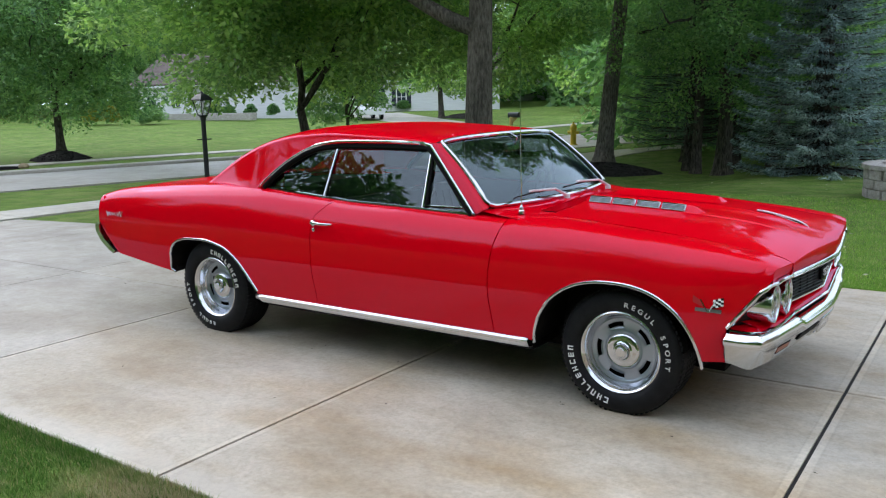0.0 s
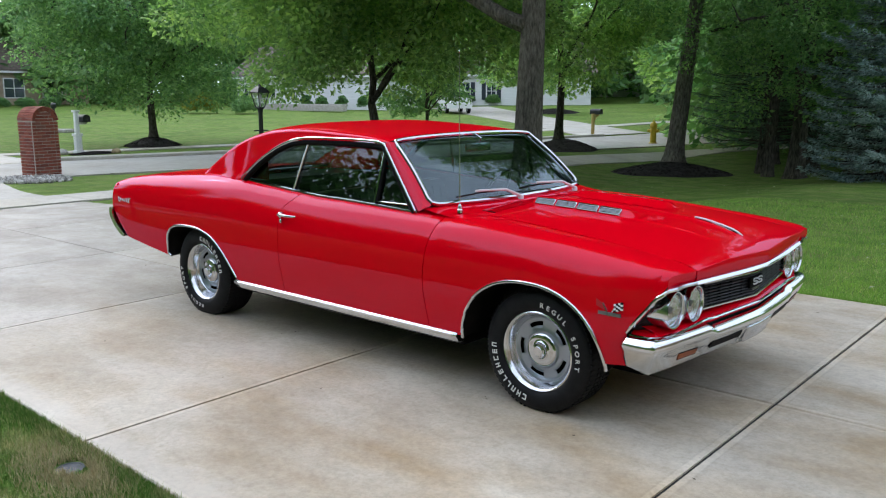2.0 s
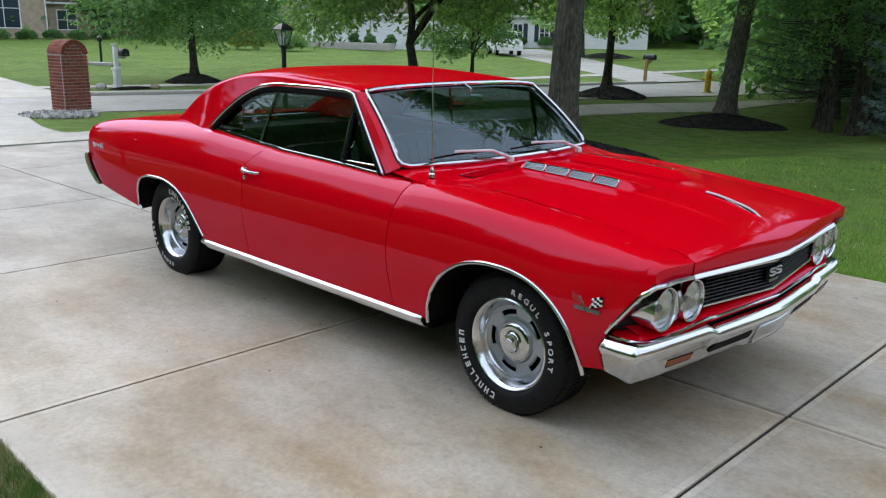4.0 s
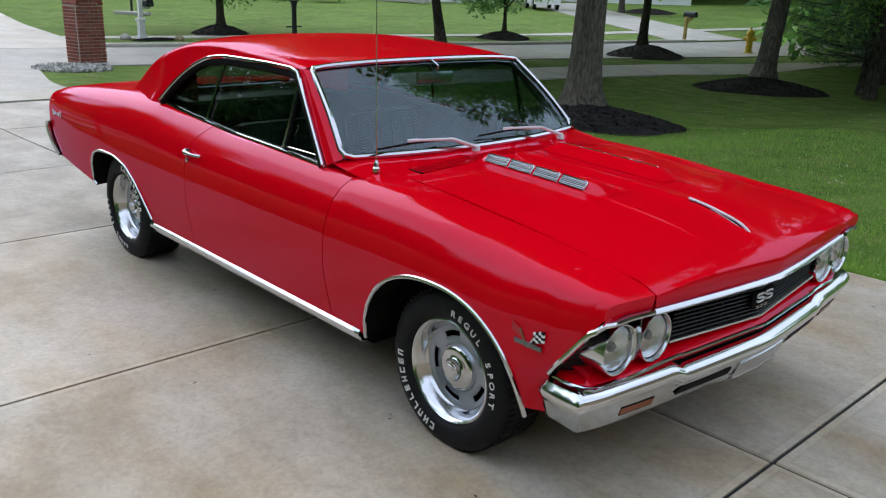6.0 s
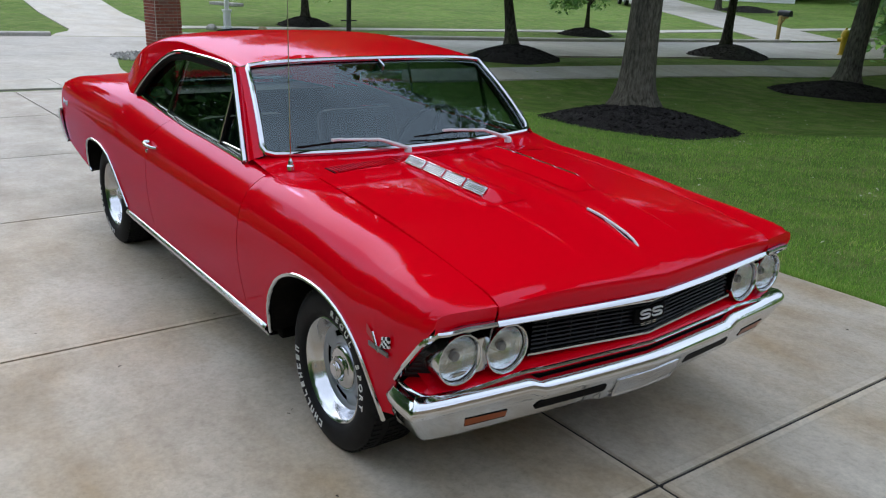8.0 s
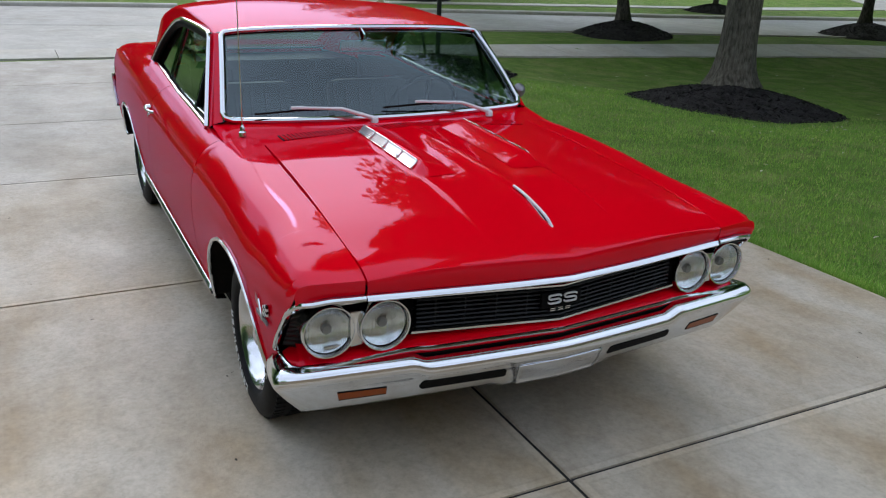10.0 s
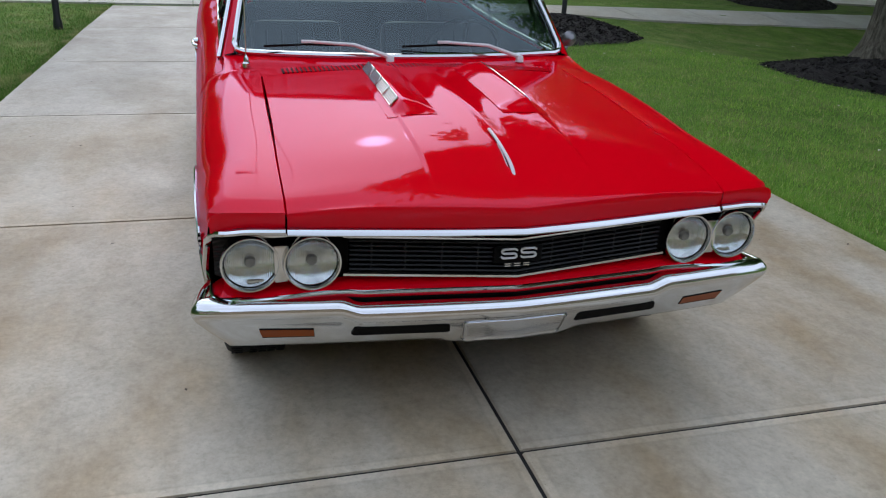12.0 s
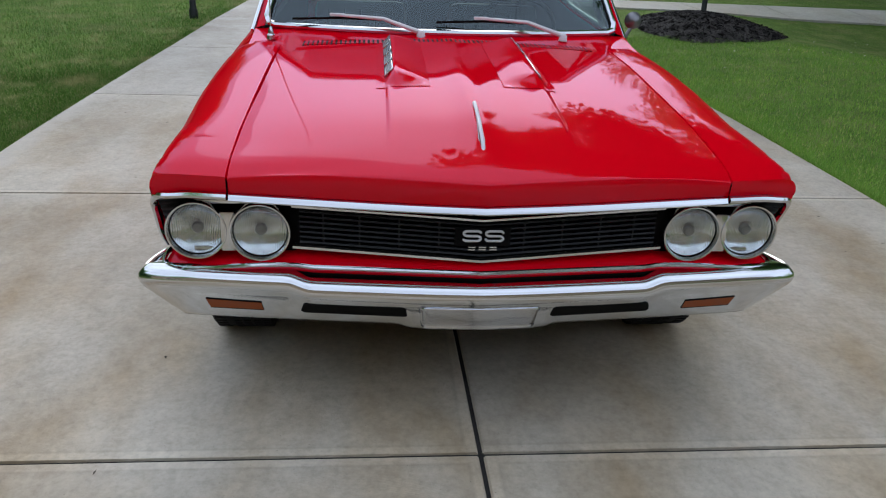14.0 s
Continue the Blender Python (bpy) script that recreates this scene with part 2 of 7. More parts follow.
def curve(*pts):
    """A smooth curve through (x, y) points, as a function of x; it overshoots nowhere."""
    pts = sorted(pts)
    xs, ys = np.array([p[0] for p in pts]), np.array([p[1] for p in pts])
    d = np.diff(ys) / np.diff(xs)
    s = np.zeros(len(xs))
    for i in range(1, len(xs) - 1):
        if d[i - 1] * d[i] > 0:
            a, b = xs[i] - xs[i - 1], xs[i + 1] - xs[i]
            s[i] = (a + b) * 3 / ((2 * b + a) / d[i - 1] + (b + 2 * a) / d[i])
    s[0], s[-1] = d[0], d[-1]

    def at(x):
        if x <= xs[0]:
            return ys[0]
        if x >= xs[-1]:
            return ys[-1]
        i = int(np.searchsorted(xs, x)) - 1
        h = xs[i + 1] - xs[i]
        t = (x - xs[i]) / h
        return (1 + 2 * t) * (1 - t) ** 2 * ys[i] + t * (1 - t) ** 2 * h * s[i] + t * t * (3 - 2 * t) * ys[i + 1] + t * t * (t - 1) * h * s[i + 1]

    return at


def smoothstep(a, b, x):
    t = min(1, max(0, (x - a) / (b - a)))
    return t * t * (3 - 2 * t)


def lerp(a, b, t):
    return a + (b - a) * t


def span(a, b, n):
    return [a + (b - a) * i / n for i in range(n + 1)]


# ---- lie of the land: level round the car, with a shallow swale across the lawn, falling gently to the street, rising again to the houses ----
def land(x, y):
    r = math.hypot(x, y)
    swale = 0.26 * smoothstep(4.2, 7.4, y) * smoothstep(-2.2, -4.8, x) * smoothstep(-11.4, -9.0, x) * smoothstep(24.0, 19.0, y)
    return -0.010 - 0.018 * max(0.0, min(r, 27.0) - 8.0) + 0.026 * max(0.0, min(r, 130.0) - 36.0) - swale


GRASS = material("lawn", (0.05, 0.10, 0.02), 0.9, 0, 0.15)
stripe = ramp(GRASS, grain(GRASS, 0.35, 3.0, 0.5, (1, 1, 1), "World"), [(0.3, (0.098, 0.174, 0.030)), (0.7, (0.146, 0.244, 0.045))])
patch_ = ramp(GRASS, grain(GRASS, 2.6, 4.0, 0.6, (1, 1, 1), "World"), [(0.35, (0.75, 0.8, 0.7)), (0.6, (1.1, 1.08, 1.05)), (0.8, (1.35, 1.2, 1.0))])
blade = ramp(GRASS, grain(GRASS, 70, 3.0, 0.7, (1, 1, 1), "World"), [(0.3, (0.5, 0.55, 0.45)), (0.7, (1.35, 1.3, 1.3))])
straw_ = ramp(GRASS, grain(GRASS, 2.1, 4.0, 0.7, (1, 1, 1), "World"), [(0.46, (0, 0, 0)), (0.66, (0.3, 0.3, 0.3))])
turf = blend(GRASS, "MIX", straw_, blend(GRASS, "MULTIPLY", 1.0, stripe, patch_), (0.36, 0.31, 0.15))
ln(GRASS, blend(GRASS, "MULTIPLY", 1.0, turf, blade), bsdf(GRASS).inputs["Base Color"])
bump(GRASS, grain(GRASS, 45, 4.0, 0.7, (1, 1, 1), "World"), 0.9, 0.03)

BLADE = bpy.data.materials.new("grass_blades")
BLADE.use_nodes = True
bn = bsdf(BLADE)
bn.inputs["Roughness"].default_value, bn.inputs["Specular IOR Level"].default_value = 0.7, 0.2
geo = nd(BLADE, "ShaderNodeNewGeometry")
tone = ramp(BLADE, geo.outputs["Random Per Island"], [(0.0, (0.135, 0.290, 0.046)), (0.5, (0.200, 0.390, 0.064)), (0.86, (0.290, 0.480, 0.100)), (0.98, (0.50, 0.50, 0.22))])
def blade_tones(m, straw, lo, hi):
    """Green blades that turn to straw in patches."""
    g = nd(m, "ShaderNodeNewGeometry")
    c = ramp(m, g.outputs["Random Per Island"], [(0.0, (0.062, 0.150, 0.024)), (0.5, (0.115, 0.235, 0.040)), (0.82, (0.200, 0.310, 0.070)), (0.95, (0.42, 0.38, 0.18))])
    spot = ramp(m, grain(m, 2.1, 4.0, 0.7, (1, 1, 1), "World"), [(lo, (0, 0, 0)), (hi, (straw, straw, straw))])
    ln(m, blend(m, "MIX", spot, c, (0.56, 0.48, 0.25)), bsdf(m).inputs["Base Color"])


DRYBLADE = material("dry_grass_blades", (0.2, 0.3, 0.08), 0.75, 0, 0.15)
blade_tones(DRYBLADE, 0.6, 0.50, 0.64)
dry = ramp(BLADE, grain(BLADE, 1.8, 3.0, 0.6, (1, 1, 1), "World"), [(0.35, (0.95, 1.0, 0.9)), (0.75, (1.40, 1.28, 1.05))])
ln(BLADE, blend(BLADE, "MULTIPLY", 1.0, tone, dry), bn.inputs["Base Color"])


def concrete(name, dark, light, stain, scale=1.0, border=0.0):
    m = material(name, light, 0.5, 0, 0.4 if border else 0.1)
    base = ramp(m, grain(m, 0.9 * scale, 4.0, 0.5, (0.75, 1.25, 1), "World"), [(0.28, dark), (0.5, tuple((a + b) / 2 for a, b in zip(dark, light))), (0.72, light)])
    brown = ramp(m, grain(m, 1.5 * scale, 4.0, 0.5, (0.6, 1.3, 1), "World"), [(0.40, (1, 1, 1)), (0.66, stain)])
    fine = ramp(m, grain(m, 38, 5.0, 0.75, (1, 1, 1), "World"), [(0.34, (0.86, 0.86, 0.85)), (0.5, (1.0, 1.0, 1.0)), (0.66, (1.10, 1.10, 1.10))])
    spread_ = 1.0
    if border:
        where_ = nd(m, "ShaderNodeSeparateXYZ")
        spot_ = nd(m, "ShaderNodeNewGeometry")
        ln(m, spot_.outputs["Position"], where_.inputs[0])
        # base colour is darkened and cooled towards the street, with its stains thinned
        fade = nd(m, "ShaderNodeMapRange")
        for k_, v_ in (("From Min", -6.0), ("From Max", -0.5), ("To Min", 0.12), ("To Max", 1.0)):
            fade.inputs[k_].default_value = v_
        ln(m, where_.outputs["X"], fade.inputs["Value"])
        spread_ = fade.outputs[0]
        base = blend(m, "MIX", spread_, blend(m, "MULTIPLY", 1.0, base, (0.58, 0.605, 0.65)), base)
    col = blend(m, "MULTIPLY", 1.0, blend(m, "MULTIPLY", spread_, base, brown), fine)
    pit = ramp(m, grain(m, 150, 2.0, 0.5, (1, 1, 1), "World"), [(0.18, (0.45, 0.45, 0.45)), (0.30, (1, 1, 1))])
    col = blend(m, "MULTIPLY", 1.0, col, pit)
    blot = ramp(m, grain(m, 11, 5.0, 0.7, (1, 1, 1), "World"), [(0.34, (0.90, 0.89, 0.88)), (0.5, (1, 1, 1)), (0.66, (1.09, 1.09, 1.09))])
    col = blend(m, "MULTIPLY", 1.0, col, blot)
    info = nd(m, "ShaderNodeObjectInfo")
    vary = ramp(m, info.outputs["Random"], [(0.0, (0.93, 0.93, 0.94)), (1.0, (1.06, 1.05, 1.03))])
    col = blend(m, "MULTIPLY", 1.0, col, vary)
    if border:
        co = nd(m, "ShaderNodeTexCoord")
        sep = nd(m, "ShaderNodeSeparateXYZ")
        ln(m, co.outputs["Generated"], sep.inputs[0])
        near = None
        for axis in ("X", "Y"):
            a = m.node_tree.nodes.new("ShaderNodeMath")
            a.operation = "PINGPONG"
            a.inputs[1].default_value = 0.5
            ln(m, sep.outputs[axis], a.inputs[0])
            if near is None:
                near = a.outputs[0]
            else:
                b = m.node_tree.nodes.new("ShaderNodeMath")
                b.operation = "MINIMUM"
                ln(m, near, b.inputs[0])
                ln(m, a.outputs[0], b.inputs[1])
                near = b.outputs[0]
        band = ramp(m, near, [(0.0, (1.28, 1.28, 1.29)), (border * 0.8, (1.25, 1.25, 1.25)), (border, (0.80, 0.80, 0.80)), (border * 1.2, (1, 1, 1)), (1.0, (1, 1, 1))])
        col = blend(m, "MULTIPLY", 0.55, col, band)
        # scoured pale strip along the lawn
        at_ = nd(m, "ShaderNodeSeparateXYZ")
        gp_ = nd(m, "ShaderNodeNewGeometry")
        ln(m, gp_.outputs["Position"], at_.inputs[0])
        ragged = m.node_tree.nodes.new("ShaderNodeMath")
        ragged.operation = "MULTIPLY_ADD"
        ragged.inputs[1].default_value = 0.22
        ln(m, grain(m, 5.0, 4.0, 0.6, (1, 1, 1), "World"), ragged.inputs[0])
        ln(m, at_.outputs["Y"], ragged.inputs[2])
        pale = nd(m, "ShaderNodeMapRange")
        for k_, v_ in (("From Min", -2.31), ("From Max", -2.23), ("To Min", 1.0), ("To Max", 0.0)):
            pale.inputs[k_].default_value = v_
        ln(m, ragged.outputs[0], pale.inputs["Value"])
        col = blend(m, "MIX", ramp(m, pale.outputs[0], [(0.0, (0, 0, 0)), (1.0, (0.4, 0.4, 0.4))]), col, (0.54, 0.51, 0.45))
    ln(m, col, bsdf(m).inputs["Base Color"])
    ln(m, ramp(m, grain(m, 3.0, 4.0, 0.6, (1, 1, 1), "World"), [(0.32, (0.42, 0.42, 0.42)), (0.66, (0.66, 0.66, 0.66))]), bsdf(m).inputs["Roughness"])
    rough_ = grain(m, 60, 6.0, 0.75, (1, 1, 1), "World")
    if border:
        # arcs left by the finishing broom
        sw = nd(m, "ShaderNodeTexWave", Scale=15.0, Distortion=95.0, Detail=1.5)
        sw.inputs["Detail Scale"].default_value = 0.16
        gp = nd(m, "ShaderNodeNewGeometry")
        ln(m, gp.outputs["Position"], sw.inputs["Vector"])
        mask = ramp(m, grain(m, 1.3, 3.0, 0.6, (1, 1, 1), "World"), [(0.45, (0, 0, 0)), (0.70, (0.14, 0.14, 0.14))])
        rough_ = blend(m, "MIX", mask, rough_, sw.outputs["Fac"])
    bump(m, rough_, 0.4, 0.006)
    return m


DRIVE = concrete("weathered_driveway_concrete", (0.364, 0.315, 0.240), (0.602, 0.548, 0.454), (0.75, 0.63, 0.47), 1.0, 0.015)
WALKWAY = concrete("pale_concrete", (0.41, 0.394, 0.354), (0.52, 0.500, 0.448), (0.92, 0.88, 0.82), 0.7, 0.0)
ROADC = concrete("street_concrete", (0.36, 0.347, 0.312), (0.45, 0.434, 0.394), (0.92, 0.90, 0.87), 0.5, 0.0)
SOIL = mottled("soil", (0.03, 0.022, 0.014), (0.075, 0.055, 0.035), 5, 0.95, 60, 0.6, 0.01)
FILLER = mottled("joint_filler", (0.012, 0.011, 0.010), (0.03, 0.027, 0.024), 10, 0.9, 90)
MULCH = mottled("dark_mulch", (0.006, 0.005, 0.005), (0.030, 0.025, 0.023), 12, 0.95, 55, 1.0, 0.03)


def bark(name, dark, mid, light):
    """Furrowed bark: long upright ridges broken across, with lichen-pale crests."""
    m = material(name, mid, 0.95, 0, 0.2)
    ridge_ = grain(m, 12.0, 5.0, 0.6, (2.2, 2.2, 0.6), "Object")
    c = ramp(m, ridge_, [(0.36, dark), (0.50, mid), (0.66, light)])
    f = ramp(m, grain(m, 1.6, 3.0, 0.6, (1, 1, 0.6), "Object"), [(0.35, (0.8, 0.82, 0.8)), (0.68, (1.18, 1.16, 1.1))])
    ln(m, blend(m, "MULTIPLY", 1.0, c, f), bsdf(m).inputs["Base Color"])
    bump(m, ridge_, 1.0, 0.045)
    return m


BARK = bark("grey_brown_bark", (0.090, 0.082, 0.070), (0.185, 0.170, 0.148), (0.275, 0.257, 0.225))
BARK_OLIVE = bark("olive_brown_bark", (0.055, 0.050, 0.040), (0.105, 0.096, 0.078), (0.160, 0.148, 0.122))
BARK_DARK = bark("dark_bark", (0.035, 0.031, 0.026), (0.080, 0.071, 0.061), (0.135, 0.122, 0.106))
BRICK = material("red_brick", (0.24, 0.07, 0.045), 0.85, 0, 0.3)
oi = nd(BRICK, "ShaderNodeObjectInfo")
ln(BRICK, blend(BRICK, "MULTIPLY", 1.0, ramp(BRICK, oi.outputs["Random"], [(0.0, (0.18, 0.050, 0.036)), (0.4, (0.27, 0.076, 0.050)), (0.8, (0.34, 0.110, 0.074)), (1.0, (0.22, 0.100, 0.080))]), ramp(BRICK, grain(BRICK, 40, 4), [(0.3, (0.75, 0.75, 0.75)), (0.7, (1.15, 1.15, 1.15))])), bsdf(BRICK).inputs["Base Color"])
bump(BRICK, grain(BRICK, 80, 3), 0.4, 0.004)
MORTAR = mottled("mortar", (0.40, 0.36, 0.31), (0.54, 0.49, 0.43), 12, 0.95, 90)
BLACKMETAL = mottled("black_painted_metal", (0.010, 0.012, 0.012), (0.022, 0.025, 0.025), 9, 0.4, 70, 0.15, 0.002, "Object")
WHITEPAINT = mottled("white_paint", (0.66, 0.66, 0.64), (0.80, 0.80, 0.78), 4, 0.6, 60, 0.1, 0.002, "Object")
FROST = glass("lantern_glass", (0.82, 0.84, 0.82), 0.1, 0.08)
STONE = mottled("pale_stone", (0.28, 0.26, 0.23), (0.48, 0.45, 0.41), 9, 0.9, 60, 0.5, 0.006, "Object")

# one sheet of ground, fine near the car and coarse to the horizon
rings = [0, 1.5, 3, 4.5, 5.3, 6, 6.8, 7.5, 8.5, 9.2, 10, 11, 12, 13, 14, 15, 16, 17, 18, 20, 22, 24, 26, 27, 29, 32, 36, 40, 46, 54, 64, 78, 95, 130, 200, 400, 900]
verts, faces = [(0, 0, land(0, 0) - 0.02)], []
NA = 144
for r in rings[1:]:
    for k in range(NA):
        a = 2 * math.pi * k / NA
        verts.append((r * math.cos(a), r * math.sin(a), land(r * math.cos(a), r * math.sin(a)) - 0.02))
for k in range(NA):
    faces.append((0, 1 + k, 1 + (k + 1) % NA))
for i in range(len(rings) - 2):
    for k in range(NA):
        a, b = 1 + i * NA, 1 + (i + 1) * NA
        faces.append((a + k, b + k, b + (k + 1) % NA, a + (k + 1) % NA))
ground = tagged(piece("ground", verts, faces, GRASS), "mown green lawn with faint mowing stripes", "lawn", kind="structure")


def strip(name, lines, mat, lift, depth, label, category):
    """A paved band between two or more lines of (x, y), draped on the land, with its side walls."""
    top = [[(x, y, land(x, y) + lift) for x, y in l] for l in lines]
    s = Soup().sheet(top, flip=True)
    rim = [top[0], [(x, y, z - depth) for x, y, z in top[0]]]
    s.sheet(rim)
    s.sheet([top[-1], [(x, y, z - depth) for x, y, z in top[-1]]], flip=True)
    ob = s.done(name, mat, None, "", smooth=False)
    return tagged(ob, label, category, kind="structure")


kerb_far = curve((-60, -33), (-30, -27.5), (-10, -24.2), (3, -22.4), (9, -21.2), (16, -20.0), (24, -18.6), (32, -17.2), (45, -14.5), (70, -8))
road_near = lambda y: kerb_far(y) + 6.3
walk_mid = curve((-60, -21), (-30, -15.2), (-10, -12.0), (2, -11.15), (10, -10.95), (15, -10.75), (19, -10.3), (26, -8.9), (34, -7.0), (60, 2))
ys = span(-60, 66, 84)
strip("road", [[(kerb_far(y) + 6.3 * k, y) for y in ys] for k in span(0, 1, 6)], ROADC, 0.004, 0.06, "pale concrete residential street", "street")
# kerbs, each length a rounded bar
def kerb(name, at, y0, y1, side, rise=1.0):
    prof = [(0.0, -0.05), (0.0, 0.085), (0.03, 0.115), (0.11, 0.125), (0.15, 0.115), (0.15, -0.05)]
    rows = [[(at(y) - side * d, y, land(at(y), y) + (z * rise if z > 0 else z)) for d, z in prof] for y in span(y0, y1, max(2, int(abs(y1 - y0) / 1.2)))]
    return tagged(Soup().sheet(rows, flip=side > 0).done(name, WALKWAY), "rounded concrete kerb along the street", "kerb", kind="structure")


kerb("kerb_1", kerb_far, 5.8, 30.0, 1)
kerb("kerb_2", kerb_far, 34.5, 66, 1)
kerb("kerb_3", kerb_far, -60, 2.7, 1)
kerb("kerb_4", road_near, 5.0, 66, -1, 0.2)
kerb("kerb_5", road_near, -60, -5.5, -1, 0.2)
# far footpath and the two driveways across the street
strip("pavement_far", [[(kerb_far(y) - 5.0 - 1.1 * k, y) for y in span(6.2, 66, 50)] for k in (1, 0)], WALKWAY, 0.008, 0.06, "pale concrete footpath beyond the street", "footpath")
strip("driveway_far_1", [[(lerp(-22.5, -50, k), lerp(3.6, 6.3, k) - 0.9 * smoothstep(0.12, 0.0, k)) for k in span(0, 1, 24)], [(lerp(-21.8, -50, k), lerp(6.2, 10.2, k)) for k in span(0, 1, 24)]][::-1], WALKWAY, 0.010, 0.06, "pale concrete driveway across the street", "driveway")
strip("driveway_far_2", [[(lerp(-18.4, -46, k), lerp(29.6, 49.5, k ** 0.95)) for k in span(0, 1, 14)], [(lerp(-17.2, -44, k), lerp(33.6, 55.0, k ** 1.05)) for k in span(0, 1, 14)]][::-1], WALKWAY, 0.012, 0.06, "pale concrete driveway leading to a parked car", "driveway")
# near footpath, its slabs laid last; soil below the driveway joints
edge_right = curve((9, -2.56), (0, -2.53), (-2, -2.51), (-4, -2.43), (-6, -2.32), (-10.4, -2.12))
edge_left = curve((9, 2.60), (0.5, 2.56), (-2.7, 2.46), (-6, 2.22), (-8.6, 1.97), (-10.4, 1.80))
centre = curve((9, 0.03), (0.9, 0.012), (-3, -0.06), (-8, -0.19), (-10.4, -0.22))
s = Soup()
rows = [[(x, lerp(edge_right(x) + 0.01, edge_left(x) - 0.01, k), land(x, 0) - 0.003) for k in span(0, 1, 4)] for x in span(-10.4, 7.65, 30)]
s.sheet(rows, flip=True)
tagged(s.done("driveway_bed", FILLER, smooth=False), "dark filler in the driveway joints", "joint filler", kind="structure")
strip("driveway_apron", [[(x, lerp(-2.15, -4.3, smoothstep(-12.5, -16.4, x))) for x in span(-11.72, -17.2, 10)], [(x, lerp(1.86, 2.62, smoothstep(-12.0, -16.5, x))) for x in span(-11.72, -17.2, 10)]][::-1], ROADC, 0.006, 0.08, "pale concrete driveway apron", "driveway")

# mulch beds: low mounds with a crumbled surface and loose chips
def mulch_bed(cx, cy, rx, ry, height, turn, seed):
    rng = random.Random(seed)
    base = land(cx, cy) - 0.025
    n, m = 72, 16
    verts, faces = [], []
    for i in range(m + 1):
        u = i / m
        for k in range(n):
            a = 2 * math.pi * k / n
            wob = 1 + 0.05 * math.sin(3 * a + seed) + 0.03 * math.sin(7 * a + 2 * seed)
            x, y = rx * u * wob * math.cos(a), ry * u * wob * math.sin(a)
            z = height * (1 - u**1.6) + (rng.uniform(-0.018, 0.022) if i < m else 0)
            c, s_ = math.cos(turn), math.sin(turn)
            px, py = cx + c * x - s_ * y, cy + s_ * x + c * y
            verts.append((px, py, land(px, py) - 0.025 + z + 0.01))
    for i in range(m):
        for k in range(n):
            faces.append((i * n + k, i * n + (k + 1) % n, (i + 1) * n + (k + 1) % n, (i + 1) * n + k))
    s = Soup().add(verts, faces)
    for _ in range(2600):
        u, a = math.sqrt(rng.random()) * 1.0, rng.uniform(0, 6.283)
        wob = 1 + 0.05 * math.sin(3 * a + seed) + 0.03 * math.sin(7 * a + 2 * seed)
        x, y = rx * u * wob * math.cos(a), ry * u * wob * math.sin(a)
        px, py = cx + math.cos(turn) * x - math.sin(turn) * y, cy + math.sin(turn) * x + math.cos(turn) * y
        z = land(px, py) - 0.012 + height * (1 - u**1.6)
        mm = Matrix.Translation((px, py, z)) @ Euler((rng.uniform(-0.6, 0.6), rng.uniform(-0.6, 0.6), rng.uniform(0, 6.3))).to_matrix().to_4x4()
        l, w = rng.uniform(0.012, 0.040), rng.uniform(0.006, 0.014)
        s.add([(-l, -w, 0), (l, -w * 0.6, 0.004), (l * 0.9, w, 0.008), (-l, w * 0.8, 0.012)], [(0, 1, 2, 3)], mm)
    return tagged(s.done("mulch_bed", MULCH, None, "", True, 60), "low mound of black bark mulch on the lawn", "mulch bed", kind="stuff")


BEDS = ((-5.95, 7.55, 1.40, 1.47, 0.28, 2.42, 1), (-7.55, 16.2, 1.7, 1.5, 0.26, 2.15, 2), (-13.7, 20.5, 2.0, 1.25, 0.36, 2.15, 3), (-13.8, 11.8, 1.7, 1.2, 0.34, 2.35, 4), (-27.9, 13.0, 1.5, 1.05, 0.35, 2.6, 5), (-8.55, 4.3, 1.75, 0.98, 0.16, 2.76, 6), (-22.3, 22.9, 1.3, 1.1, 0.3, -0.8, 7), (-33.0, 49.0, 2.4, 1.8, 0.3, -0.8, 8), (-25.3, 9.3, 0.95, 0.5, 0.07, 1.9, 9))
for bed in BEDS:
    mulch_bed(*bed)

# ---- the car: x runs forward from the front axle, the near flank is at negative y ----
car = tagged(new("car"), "glossy red two-door hardtop coupe with chrome trim parked on the driveway", "car")
AXLE_REAR, HUB_Z = -2.925, 0.302
width_at = curve((-4.2, 0.856), (-3.95, 0.880), (-3.4, 0.908), (-2.8, 0.922), (-2.0, 0.925), (-1.0, 0.928), (0.1, 0.930), (0.45, 0.922), (0.72, 0.896))
shoulder_z = curve((0.72, 0.776), (0.70, 0.788), (0.665, 0.805), (0.63, 0.815), (0.6, 0.822), (0.4, 0.853), (0.0, 0.890), (-0.46, 0.928), (-0.65, 0.942), (-0.88, 0.962), (-1.2, 0.983), (-1.9, 1.004),
                   (-2.2, 1.026), (-2.45, 1.036), (-2.7, 1.026), (-3.0, 1.008), (-3.5, 0.975), (-4.0, 0.925), (-4.2, 0.882))
shoulder_w = curve((0.72, 0.690), (0.3, 0.685), (-0.46, 0.668), (-0.7, 0.645), (-1.2, 0.600), (-2.0, 0.600), (-2.6, 0.620), (-4.2, 0.660))
square_at = curve((0.72, 13.0), (0.66, 8.0), (0.55, 4.6), (0.2, 2.9), (-0.5, 2.5), (-2.2, 2.4), (-3.4, 2.5), (-4.0, 3.0), (-4.2, 3.6))
nose_x = curve((0.0, 0.800), (0.2, 0.788), (0.45, 0.762), (0.69, 0.733), (0.9, 0.700))
MID_Z = 0.60
crease_at = lambda x: square_at(x) + 0.75 * smoothstep(0.35, -0.1, x)


